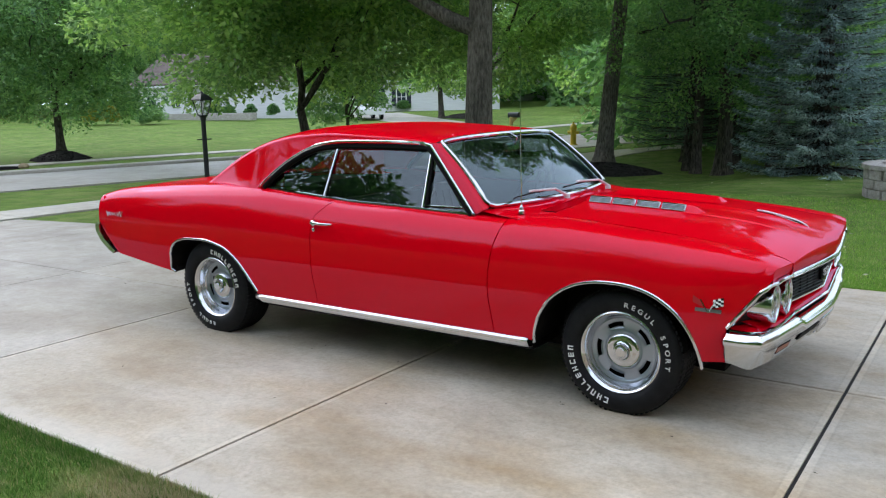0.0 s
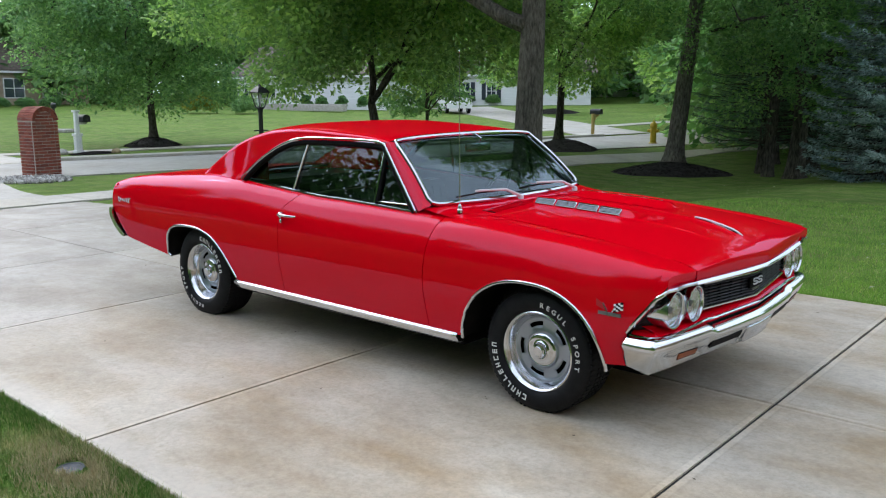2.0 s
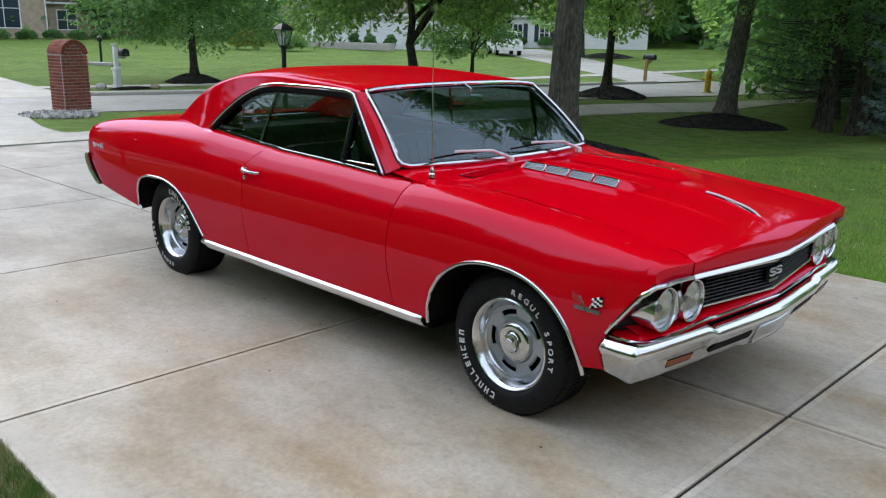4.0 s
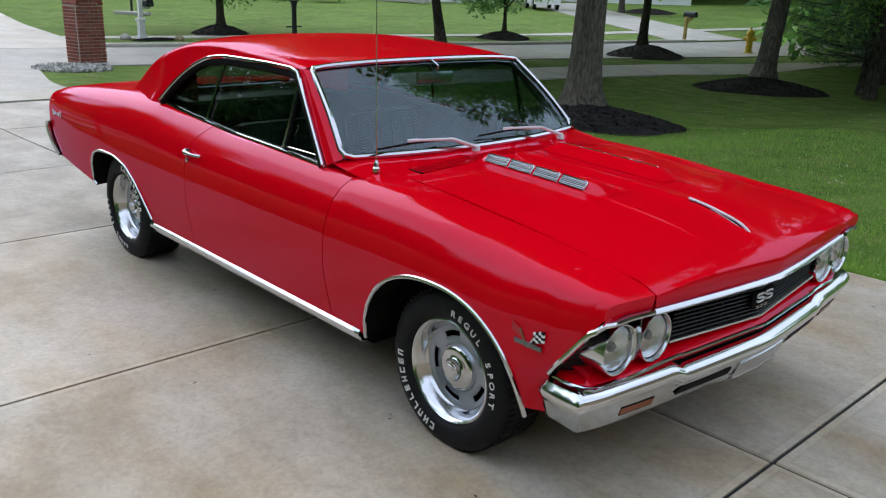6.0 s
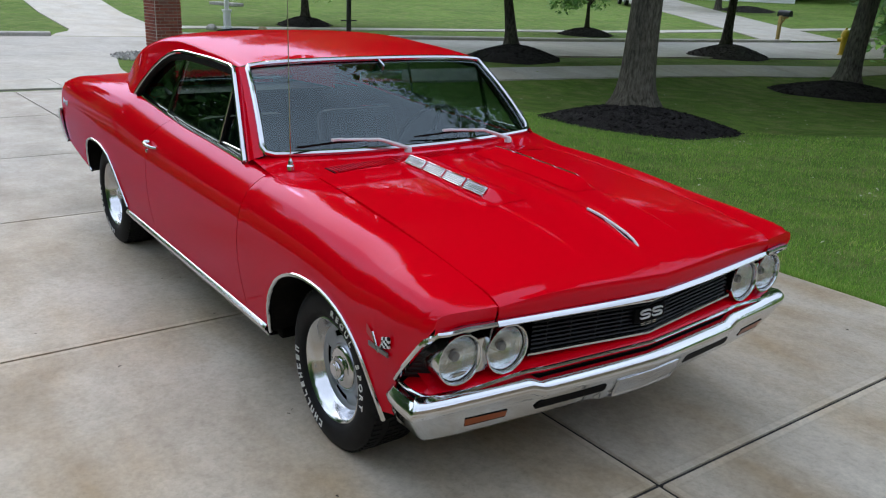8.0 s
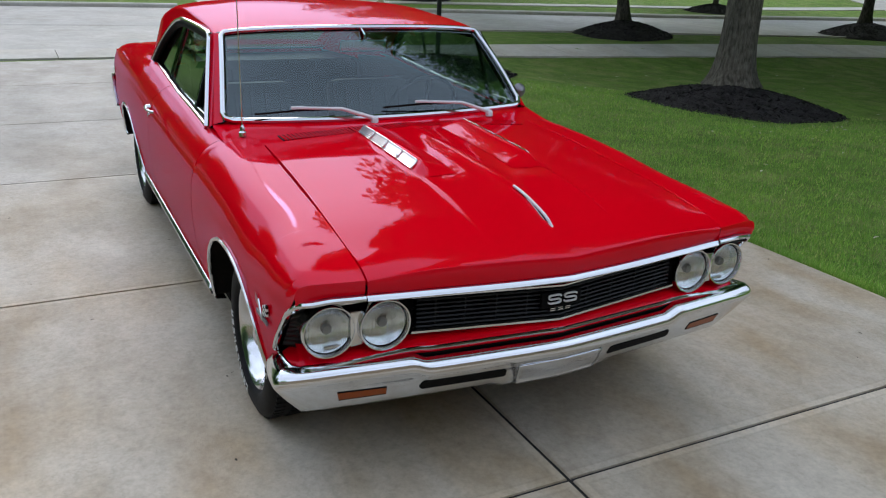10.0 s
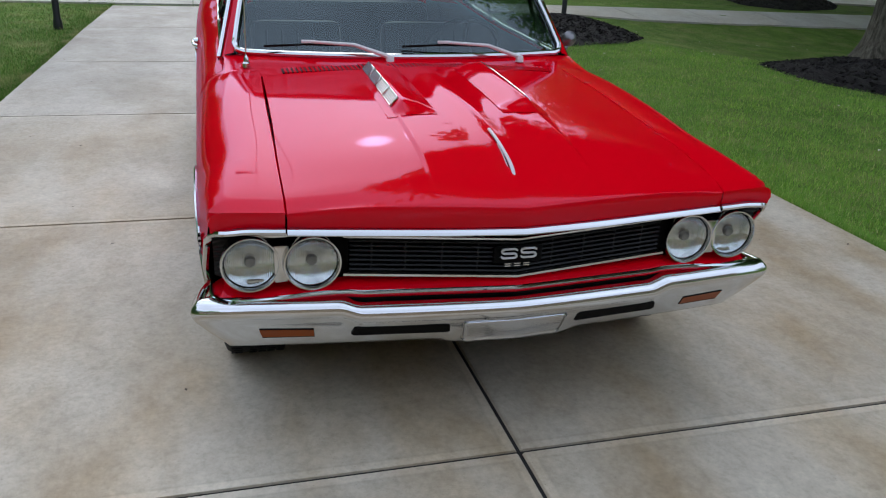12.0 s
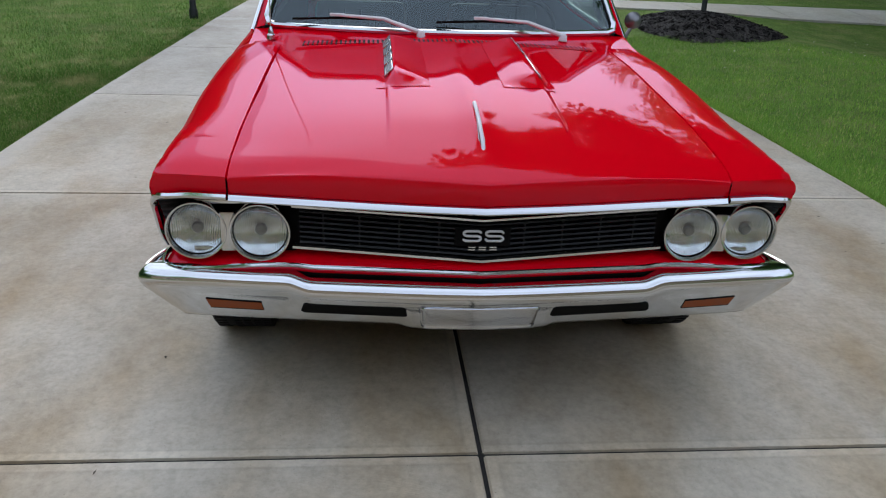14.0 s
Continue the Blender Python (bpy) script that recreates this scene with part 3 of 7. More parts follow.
def section(x, t):
    """Half width and height on the flank at x: t 0..1 runs from the sill to mid height, 1..2 over the shoulder."""
    wide = width_at(x)
    if t <= 1:
        z = lerp(0.20, MID_Z, t)
        tuck = 0.055 * ((MID_Z - z) / 0.4) ** 1.7 + 0.055 * ((MID_Z - z) / 0.27) ** 2 * smoothstep(0.36, 0.52, x)
        return wide - tuck, z
    a = (t - 1) * math.pi / 2
    n0, n1 = square_at(x), crease_at(x)
    k = 2 / n1
    ws, zs = shoulder_w(x), shoulder_z(x)
    if x < -0.2:
        u = (lerp(0.80, 0.70, smoothstep(-2.0, -3.4, x)) - ws) / (wide - ws)
        full_ = MID_Z + (zs - MID_Z) * (1 - u**n0) ** (1 / n0) / (1 - u**n1) ** (1 / n1)
        zs = lerp(zs, full_, smoothstep(-0.2, -0.72, x))
    return ws + (wide - ws) * max(0, math.cos(a)) ** k, MID_Z + (zs - MID_Z) * math.sin(a) ** k


def solve_t(x, want, which):
    lo, hi = 0.0, 2.0
    for _ in range(40):
        t = (lo + hi) / 2
        w, z = section(x, t)
        if (z < want) if which == "z" else (w > want or t < 1):
            lo = t
        else:
            hi = t
    return (lo + hi) / 2


rear_arch = curve((-2.455, 0.335), (-2.52, 0.43), (-2.61, 0.53), (-2.74, 0.607), (-2.94, 0.64), (-3.10, 0.635), (-3.20, 0.612), (-3.265, 0.57), (-3.30, 0.50), (-3.312, 0.40))


def front_arch(x):
    u = abs((x + 0.018) / 0.425)
    return 0.27 + 0.393 * max(0, 1 - u**2.3) ** (1 / 2.1)


def sill(x):
    if x > 0.515:
        return 0.505 + (x - 0.515) * 1.30
    if x >= 0.4069:
        return 0.335
    if x > -0.4429:
        return front_arch(x)
    if x >= -2.455:
        return 0.31
    if x > -3.312:
        return rear_arch(x)
    if x > -3.96:
        return lerp(0.385, 0.455, (-3.312 - x) / 0.65)
    return 0.46 + (-3.96 - x) * 0.9


def gap_shift(x, z):
    f = 0.045 * smoothstep(0.70, 0.95, z) - 0.015 * smoothstep(0.75, 0.6, z) + 0.02 * smoothstep(0.55, 0.33, z)
    r = 0.11 * smoothstep(0.82, 0.97, z) + 0.015 * smoothstep(0.55, 0.36, z)
    return f * max(0, 1 - abs(x + 0.685) / 0.3) + r * max(0, 1 - abs(x + 1.95) / 0.3)


def nose_shift(x, w):
    return max(0, (x - 0.4) / 0.3) ** 2 * (nose_x(w) - 0.70)


def flank(x, t, side, out=0.0):
    w, z = section(x, t)
    return (x + gap_shift(x, z) + nose_shift(x, w), side * (w + out), z)


def columns(a, b, step=0.035):
    xs = set(round(v, 5) for v in span(a, b, max(2, int((b - a) / step))))
    for k in range(0, 61):
        xs.add(round(-0.018 - 0.4249 * math.cos(math.pi * k / 60), 5))
    for k in range(0, 41):
        u = k / 40
        xs.add(round(lerp(-3.312, -2.455, 1 - (1 - u) ** 1.0) if u > 0.12 else -3.312 + 0.857 * u * u / 0.12, 5))
    for v in (0.4069, 0.4068, 0.515, 0.5152, -0.4429, -0.443, -3.3121, -3.312, -3.96):
        xs.add(v)
    xs = sorted(v for v in xs if a - 1e-6 <= v <= b + 1e-6)
    return [v for i, v in enumerate(xs) if i == 0 or v - xs[i - 1] > 5e-5]


def even_rows(x, t0, t1, rows):
    """Section parameters between t0 and t1 at even steps of girth."""
    ts = span(t0, t1, 120)
    pts = [section(x, t) for t in ts]
    run = [0.0]
    for p, q in zip(pts, pts[1:]):
        run.append(run[-1] + math.hypot(q[0] - p[0], q[1] - p[1]))
    return np.interp(np.linspace(0, run[-1], rows + 1), run, ts)


def flank_panel(a, b, side, top_w, rows=44):
    grid = []
    for x in columns(a, b):
        t0, t1 = solve_t(x, sill(x), "z"), solve_t(x, top_w(x), "w")
        grid.append([flank(x, t, side) for t in even_rows(x, t0, t1, rows)])
    s = Soup().sheet(grid, flip=side > 0)
    for line in (grid[0], grid[-1]):
        s.sheet([line, [(p[0], p[1] - side * 0.02, p[2]) for p in line]])
    top = [g[-1] for g in grid]
    s.sheet([top, [(p[0], p[1] - side * 0.006, p[2] - 0.015) for p in top]])
    return s


hood_seam = curve((0.72, 0.688), (0.5, 0.686), (0.03, 0.672), (-0.46, 0.664), (-0.62, 0.662))
belt_w = curve((-0.68, 0.812), (-0.9, 0.806), (-1.9, 0.790), (-2.45, 0.775))


def fender_top(x):
    return lerp(belt_w(-0.68) - 0.02, hood_seam(x), smoothstep(-0.68, -0.60, x)) if x < -0.60 else hood_seam(x) + 0.003


def quarter_top(x):
    return lerp(belt_w(x), 0.70, smoothstep(-2.45, -2.62, x)) if x > -2.62 else 0.70


for side in (-1, 1):
    s = flank_panel(-0.682, 0.70, side, fender_top)
    # turned-down lip over the headlamps
    face = []
    for w in span(0.691, 0.893, 16):
        top = section(0.70, solve_t(0.70, w, "w"))[1]
        low = min(lerp(0.742, 0.724, smoothstep(0.80, 0.893, w)), top - 0.004)
        face.append([(0.70 + nose_shift(0.70, w) + 0.002 * math.sin(math.pi * k / 6) - 0.006 * (1 - k / 6), side * w, lerp(low, top, k / 6)) for k in range(7)])
    s.sheet(face, flip=side < 0)
    s.done("front_fender", PAINT, car)
    flank_panel(-1.946, -0.688, side, belt_w).done("door", PAINT, car)
    flank_panel(-4.19, -1.952, side, quarter_top).done("rear_quarter_panel", PAINT, car)

# hood: crowned, with a centre ridge that runs out to the nose, and flat shoulders beside two raised louvre pods
hood_mid = curve((-0.62, 0.952), (-0.46, 0.948), (0.0, 0.930), (0.3, 0.911), (0.5, 0.888), (0.62, 0.862), (0.70, 0.838), (0.75, 0.819), (0.80, 0.788))
hood_edge = curve((-0.62, 0.926), (-0.46, 0.919), (-0.25, 0.909), (0.0, 0.889), (0.4, 0.851), (0.6, 0.823), (0.66, 0.815), (0.70, 0.805), (0.74, 0.786))


def hood_z(x, w):
    """Height of the hood at x and half width w; x runs as along the seam, before the nose is drawn out."""
    u = w / 0.69
    e, c = hood_edge(x), hood_mid(x)
    z = e + (c - e) * (1 - u**2.4)
    z += 0.010 * math.exp(-((w / 0.045) ** 2)) * smoothstep(0.79, 0.55, x) * smoothstep(-0.62, -0.3, x)
    z += 0.006 * smoothstep(0.268, 0.250, w) * smoothstep(0.72, 0.45, x)
    return z


rows = []
xs = sorted(set([round(v, 4) for v in span(-0.462, 0.55, 34) + span(0.55, 0.74, 20)]))
for x in xs:
    row = []
    for w in sorted(set([round(v, 4) for v in span(-1, 1, 72)] + [-0.03, 0.03, -0.33, 0.33] + [q * v for q in (-1, 1) for v in (0.366, 0.372, 0.378, 0.384, 0.390, 0.396)])):
        y = w * (hood_seam(x) - 0.003)
        draw = max(0, (x - 0.3) / 0.44) ** 2 * (nose_x(abs(y)) - 0.74)
        row.append((x + draw, y, hood_z(x + (0.05 * (1 - abs(w)) if x > 0.60 else 0.05 * (1 - abs(w)) * smoothstep(0.2, 0.6, x)), abs(y))))
    rows.append(row)
lip = rows[-1]
for k, dx in ((0.05, 0.002), (0.35, 0.002), (0.7, -0.002), (1.0, -0.008)):
    rows.append([(p[0] + dx, p[1], lerp(p[2], 0.742 - 0.012 * (1 - abs(p[1]) / 0.69), k)) for p in lip])
hood_s = Soup().sheet(rows)
for line in (rows[0], [r[0] for r in rows], [r[-1] for r in rows]):
    hood_s.sheet([line, [(p[0], p[1], p[2] - 0.02) for p in line]])
hood_s.done("hood", PAINT, car, sharp=40)

# ---- roof, pillars and glass ----
def belt_z(x):
    return section(x, solve_t(x, belt_w(x), "w"))[1]


drip_z = curve((-1.17, 1.288), (-1.5, 1.296), (-1.85, 1.294), (-2.02, 1.276), (-2.13, 1.243), (-2.24, 1.19), (-2.37, 1.105), (-2.475, 1.015), (-2.5, 0.985))
crown_z = curve((-1.12, 1.318), (-1.17, 1.324), (-1.3, 1.343), (-1.6, 1.370), (-1.95, 1.384), (-2.25, 1.373), (-2.5, 1.332), (-2.75, 1.252), (-3.0, 1.134), (-3.22, 1.017), (-3.38, 0.962))


def house(x, t):
    """Half width and height of the upper body at x: t 0..1 up the tumblehome, 1..2 over the roof."""
    zc = crown_z(x)
    drop = 0.042 + 0.018 * smoothstep(-1.2, -1.7, x) + 0.030 * smoothstep(-2.0, -2.8, x)
    zk, zb = zc - drop, 0.93
    lean = lambda z: 0.808 - (z - 0.93) * 0.31
    if t <= 1:
        z = lerp(zb, zk, t)
        return lean(z), z
    a = (t - 1) * math.pi / 2
    wk = lean(zk)
    return wk * max(0, math.cos(a)) ** 0.86, zk + (zc - zk) * math.sin(a) ** 0.86


def house_t(x, want, which):
    lo, hi = 0.0, 2.0
    for _ in range(40):
        t = (lo + hi) / 2
        w, z = house(x, t)
        if (z < want) if which == "z" else (w > want):
            lo = t
        else:
            hi = t
    return (lo + hi) / 2


def header_x(x, w):
    return x + 0.055 * (1 - (w / 0.70) ** 2) * smoothstep(-1.55, -1.17, x)


def roof_point(x, t, side):
    w, z = house(x, t)
    return (header_x(x, w), side * w, z)


roof = Soup()
for side in (-1, 1):
    flank_rows, top_rows = [], []
    for x in span(-3.36, -1.17, 84):
        low = drip_z(x) if x > -2.5 else shoulder_z(x) - 0.075
        t0 = house_t(x, low, "z") if house(x, 0)[1] < low else 0.0
        tm = max(t0 + 0.01, house_t(x, 0.545, "w"))
        row = []
        for k in range(23):
            p = roof_point(x, lerp(t0, tm, k / 22), side)
            flare = 0.016 * smoothstep(-2.46, -2.62, x) * (1 - smoothstep(0.0, 0.13, p[2] - low)) ** 1.5
            tuck = 1 - 0.17 * smoothstep(-2.47, -3.3, x)
            row.append((p[0], (p[1] + side * flare) * tuck, p[2]))
        flank_rows.append(row)
        if x > -2.53:
            top_rows.append([roof_point(x, lerp(tm, 2.0, k / 12), side) for k in range(13)])
    roof.sheet(flank_rows, flip=side > 0)
    roof.sheet(top_rows, flip=side > 0)
    sail = [r for r in flank_rows if r[0][0] < -2.50]
    inner = [[(p[0], p[1], p[2]), (p[0], p[1] * 0.985, min(p[2] - 0.004, 0.97))] for p in (r[-1] for r in sail)]
    Soup().sheet(inner, flip=side > 0).done("sail_panel", PAINT, car)
roof.weld().done("roof", PAINT, car, "red hardtop roof with sloping rear pillars", sharp=60)

# headliner
rows = []
for x in span(-2.5, -1.2, 16):
    rows.append([(header_x(x, abs(w)), w * 0.97, house(x, house_t(x, abs(w), "w"))[1] - 0.028) for w in span(-0.66, 0.66, 20)])
Soup().sheet(rows, flip=True).done("headliner", VINYL, car)

# windshield, a curved pane
ws_low_x = lambda w: -0.690 - 0.100 * (w / 0.75) ** 2
ws_low_z = lambda w: 0.953 + 0.004 * (w / 0.75) ** 2
ws_top_x = lambda w: header_x(-1.17, abs(w)) + 0.012
ws_top_z = lambda w: house(-1.17, house_t(-1.17, abs(w), "w"))[1] - 0.010


def ws_point(u, v, out=0.0):
    """u -1..1 across, v 0..1 from the cowl to the header."""
    wl, wt = 0.757 * u, 0.668 * u
    x = lerp(ws_low_x(wl), ws_top_x(wt), v)
    z = lerp(ws_low_z(wl), ws_top_z(wt), v)
    swell = 0.018 * math.sin(math.pi * v) + out
    return (x + swell * 0.6, lerp(wl, wt, v), z + swell * 0.6)


pane = Soup().sheet([[ws_point(u, v) for u in span(-1, 1, 30)] for v in span(0, 1, 12)], flip=True)
pane.done("windshield", SHIELD, car, "lightly tinted curved windshield")
edge = [ws_point(u, 0, 0.008) for u in span(-0.94, 0.94, 30)]
edge += [ws_point(0.985, 0.025, 0.008)] + [ws_point(1.0, v, 0.008) for v in span(0.08, 0.96, 14)]
edge += [ws_point(u, 1, 0.008) for u in span(0.985, -0.985, 30)]
edge += [ws_point(-1.0, v, 0.008) for v in span(0.96, 0.08, 14)] + [ws_point(-0.985, 0.025, 0.008)]
Soup().tube(edge, 0.0135, 8, closed=True).done("windshield_trim", CHROME, car, "bright windshield moulding")
seal = [Vector(p) - Vector((0.004, 0, 0.008)) for p in edge]
Soup().tube([(p.x - 0.004, p.y * 0.985, p.z) for p in seal], 0.012, 6, closed=True).done("windshield_seal", SEAL, car)

# rear glass between the buttresses
rg = [[(lerp(-2.50, -3.04, v), w, lerp(1.312, 0.985, v) + 0.012 * math.sin(math.pi * v)) for w in span(-0.545, 0.545, 10)] for v in span(0, 1, 8)]
Soup().sheet(rg, flip=True).done("rear_window", GLASS, car)
Soup().tube([(-3.04, w, 0.988) for w in span(-0.54, 0.54, 6)], 0.010).done("rear_window_trim", CHROME, car)

for side in (-1, 1):
    # A-pillar skin between windshield edge and door glass
    a = [Vector(ws_point(side * 1.0, v, 0.004)) for v in span(-0.01, 1, 10)]
    b = [Vector((lerp(-0.835, -1.205, v), side * lerp(0.808, 0.702, v), lerp(0.925, 1.283, v))) for v in span(0, 1, 10)]
    m = [p.lerp(q, 0.5) + Vector((0.010, side * 0.012, 0.004)) for p, q in zip(a, b)]
    Soup().sheet([[tuple(p), tuple(p.lerp(c, 0.5)), tuple(c), tuple(c.lerp(q, 0.5)), tuple(q)] for p, c, q in zip(a, m, b)], flip=side > 0).done("windshield_pillar", PAINT, car)
    Soup().sheet([[tuple(p - Vector((0.02, side * 0.03, 0))), tuple(q - Vector((0.0, side * 0.035, 0)))] for p, q in zip(a, b)], flip=side < 0).done("pillar_lining", VINYL, car)
    # drip moulding from the base of the pillar round the glass to the belt
    rail = [(lerp(-0.85, -1.185, v), side * lerp(0.817, 0.716, v), lerp(0.925, 1.275, v)) for v in span(0, 1, 12)]
    rail += [(x, side * (house(x, house_t(x, drip_z(x), "z"))[0] + 0.010), drip_z(x) - 0.002) for x in span(-1.25, -2.485, 50)]
    Soup().tube(rail, 0.0105, 8).done("drip_moulding", CHROME, car, "chrome roof-edge moulding")
    dark = [(p[0] - 0.014 if i < 13 else p[0] + 0.028 * smoothstep(-1.9, -2.3, p[0]), p[1] * 0.985, p[2] - (0.012 if i < 13 else lerp(0.026, 0.004, smoothstep(-1.9, -2.35, p[0])))) for i, p in enumerate(rail)]
    Soup().tube(dark, 0.019, 8).done("window_seal", SEAL, car)
    sill_line = [(x + gap_shift(x, belt_z(x)), side * (belt_w(x) + 0.002), belt_z(x) + 0.003) for x in span(-0.86, -2.47, 40)]
    Soup().tube(sill_line, 0.008, 6).done("belt_moulding", CHROME, car)

    def pane_pt(x, z, inset=0.022):
        return (x, side * (0.808 - (z - 0.93) * 0.31 - inset), z)

    def upright(name, x0, x1, z0, z1, r, mat, inset=0.012):
        return Soup().tube([pane_pt(lerp(x0, x1, k), lerp(z0, z1, k), inset) for k in span(0, 1, 6)], r, 8).done(name, mat, car)

    # vent pane, door pane, quarter pane
    Soup().sheet([[pane_pt(lerp(-0.885, -1.21, v), lerp(belt_z(-0.9), 1.27, v)), pane_pt(-1.205, lerp(belt_z(-1.2), 1.275, v))] for v in span(0, 1, 6)], flip=side < 0).done("vent_window", GLASS, car)
    Soup().sheet([[pane_pt(x, lerp(belt_z(max(x, -1.95)) - 0.01, 1.285, v)) for x in span(-1.205, -1.90, 10)] for v in span(0, 1, 6)], flip=side > 0).done("door_window", GLASS, car)
    Soup().sheet([[pane_pt(x, lerp(belt_z(x) - 0.01, min(1.285, drip_z(x)), v)) for x in span(-1.90, -2.47, 14)] for v in span(0, 1, 6)], flip=side > 0).done("quarter_window", GLASS, car)
    upright("vent_window_bar", -1.195, -1.19, belt_z(-1.2), 1.275, 0.009, CHROME, 0.010)
    upright("vent_window_seal", -1.176, -1.175, belt_z(-1.2), 1.26, 0.009, SEAL, 0.012)
    upright("window_divider", -1.945, -1.885, belt_z(-1.93), 1.288, 0.009, CHROME, 0.012)
    Soup().tube([pane_pt(lerp(-0.93, -1.19, k), belt_z(-1.0) + 0.028, 0.012) for k in span(0, 1, 5)], 0.006).done("vent_window_frame", CHROME, car)
    Soup().tube([pane_pt(lerp(-0.93, -1.18, k), lerp(belt_z(-1.0) + 0.03, 1.235, k), 0.010) for k in span(0, 1, 8)], 0.007).done("vent_window_frame", CHROME, car)
    h = Soup().tube([pane_pt(-1.165, 1.0, 0.03), pane_pt(-1.155, 1.025, 0.035), pane_pt(-1.15, 1.05, 0.03)], 0.006)
    h.done("vent_latch", CHROME, car)

    # inner skin: closes the gaps and lines the doors
    grid = []
    for x in columns(-4.10, 0.60, 0.08):
        t0, t1 = solve_t(x, sill(x) + 0.005, "z"), solve_t(x, max(belt_w(x), 0.72) if x < -0.62 else 0.75, "w")
        grid.append([flank(x, lerp(t0, t1, k / 8), side, -0.045) for k in range(9)])
    Soup().sheet(grid, flip=side < 0).done("inner_body", VINYL, car)

    # bright lips round the wheel openings, and dark liners inside them
    for name, xs, at in (("front", [-0.018 - 0.4245 * math.cos(math.pi * k / 60) for k in range(61)], front_arch), ("rear", [v for v in columns(-3.3118, -2.456, 0.02)], rear_arch)):
        lip_pts = []
        for x in xs:
            p = flank(x, solve_t(x, max(0.30, at(x)), "z"), side, 0.003)
            lip_pts.append(p)
        if name == "rear":
            lip_pts = [flank(-3.275, solve_t(-3.275, 0.385, "z"), side, 0.002)] + lip_pts
        Soup().tube(lip_pts, 0.0085, 8).done("wheel_opening_moulding", SATIN, car, "polished wheel-opening moulding")
        well = [[(p[0], p[1] - side * 0.006, p[2]), (p[0], side * 0.74, p[2] + 0.01), (p[0], side * 0.56, p[2] + 0.01), (p[0], side * 0.555, 0.22)] for p in lip_pts]
        thick(Soup().sheet(well, flip=side > 0).done("wheel_well", UNDER, car), 0.004)

    # bright rocker moulding with a dark line under it
    bar = []
    for x in span(-2.47, -0.475, 40):
        w = section(x, solve_t(x, 0.31, "z"))[0]
        bar.append([(x, side * (w - 0.004), 0.319), (x, side * (w + 0.004), 0.316), (x, side * (w + 0.012), 0.306), (x, side * (w + 0.012), 0.297), (x, side * (w + 0.003), 0.293), (x, side * (w + 0.003), 0.289), (x, side * (w - 0.008), 0.270), (x, side * (w - 0.05), 0.266)])
    thick(Soup().sheet(bar, flip=side < 0).done("rocker_moulding", SATIN, car, "ribbed bright rocker moulding"), 0.004)

# cowl with its air grille
rows = []
for w in span(-0.80, 0.80, 40):
    y0 = abs(w)
    x0 = -0.466
    z0 = hood_z(-0.462, min(y0, 0.68)) - 0.004
    rows.append([(lerp(x0, ws_low_x(min(y0, 0.757)) - 0.01, k), w, lerp(z0, ws_low_z(y0) - 0.004, k) - 0.006 * math.sin(math.pi * k) - 0.012 * smoothstep(0.66, 0.80, y0)) for k in span(0, 1, 5)])
Soup().sheet(rows, flip=False).done("cowl", PAINT, car)
slots = Soup()
for i in range(64):
    w = -0.575 + 1.15 * i / 63
    xa, xb = -0.480, -0.572
    kk = 0.060 / (-0.466 - ws_low_x(abs(w)) + 0.01)
    za = lerp(hood_z(-0.462, abs(w)) - 0.004, ws_low_z(w) - 0.004, kk) - 0.006 * math.sin(math.pi * kk) + 0.0018
    slots.box((xb, w - 0.0034, za - 0.006), (xa, w + 0.0034, za + 0.0012))
ribs = Soup()
for i in range(63):
    w = -0.575 + 1.15 * (i + 0.5) / 63
    kk = 0.060 / (-0.466 - ws_low_x(abs(w)) + 0.01)
    za = lerp(hood_z(-0.462, abs(w)) - 0.004, ws_low_z(w) - 0.004, kk) - 0.006 * math.sin(math.pi * kk) + 0.0018
    ribs.box((-0.574, w - 0.0052, za - 0.008), (-0.478, w + 0.0052, za + 0.0034))
ribs.done("cowl_ribs", PAINT, car, "red ribs of the fresh-air grille", smooth=False)
slots.done("cowl_grille", SEAL, car, "dark slotted fresh-air grille", smooth=False)

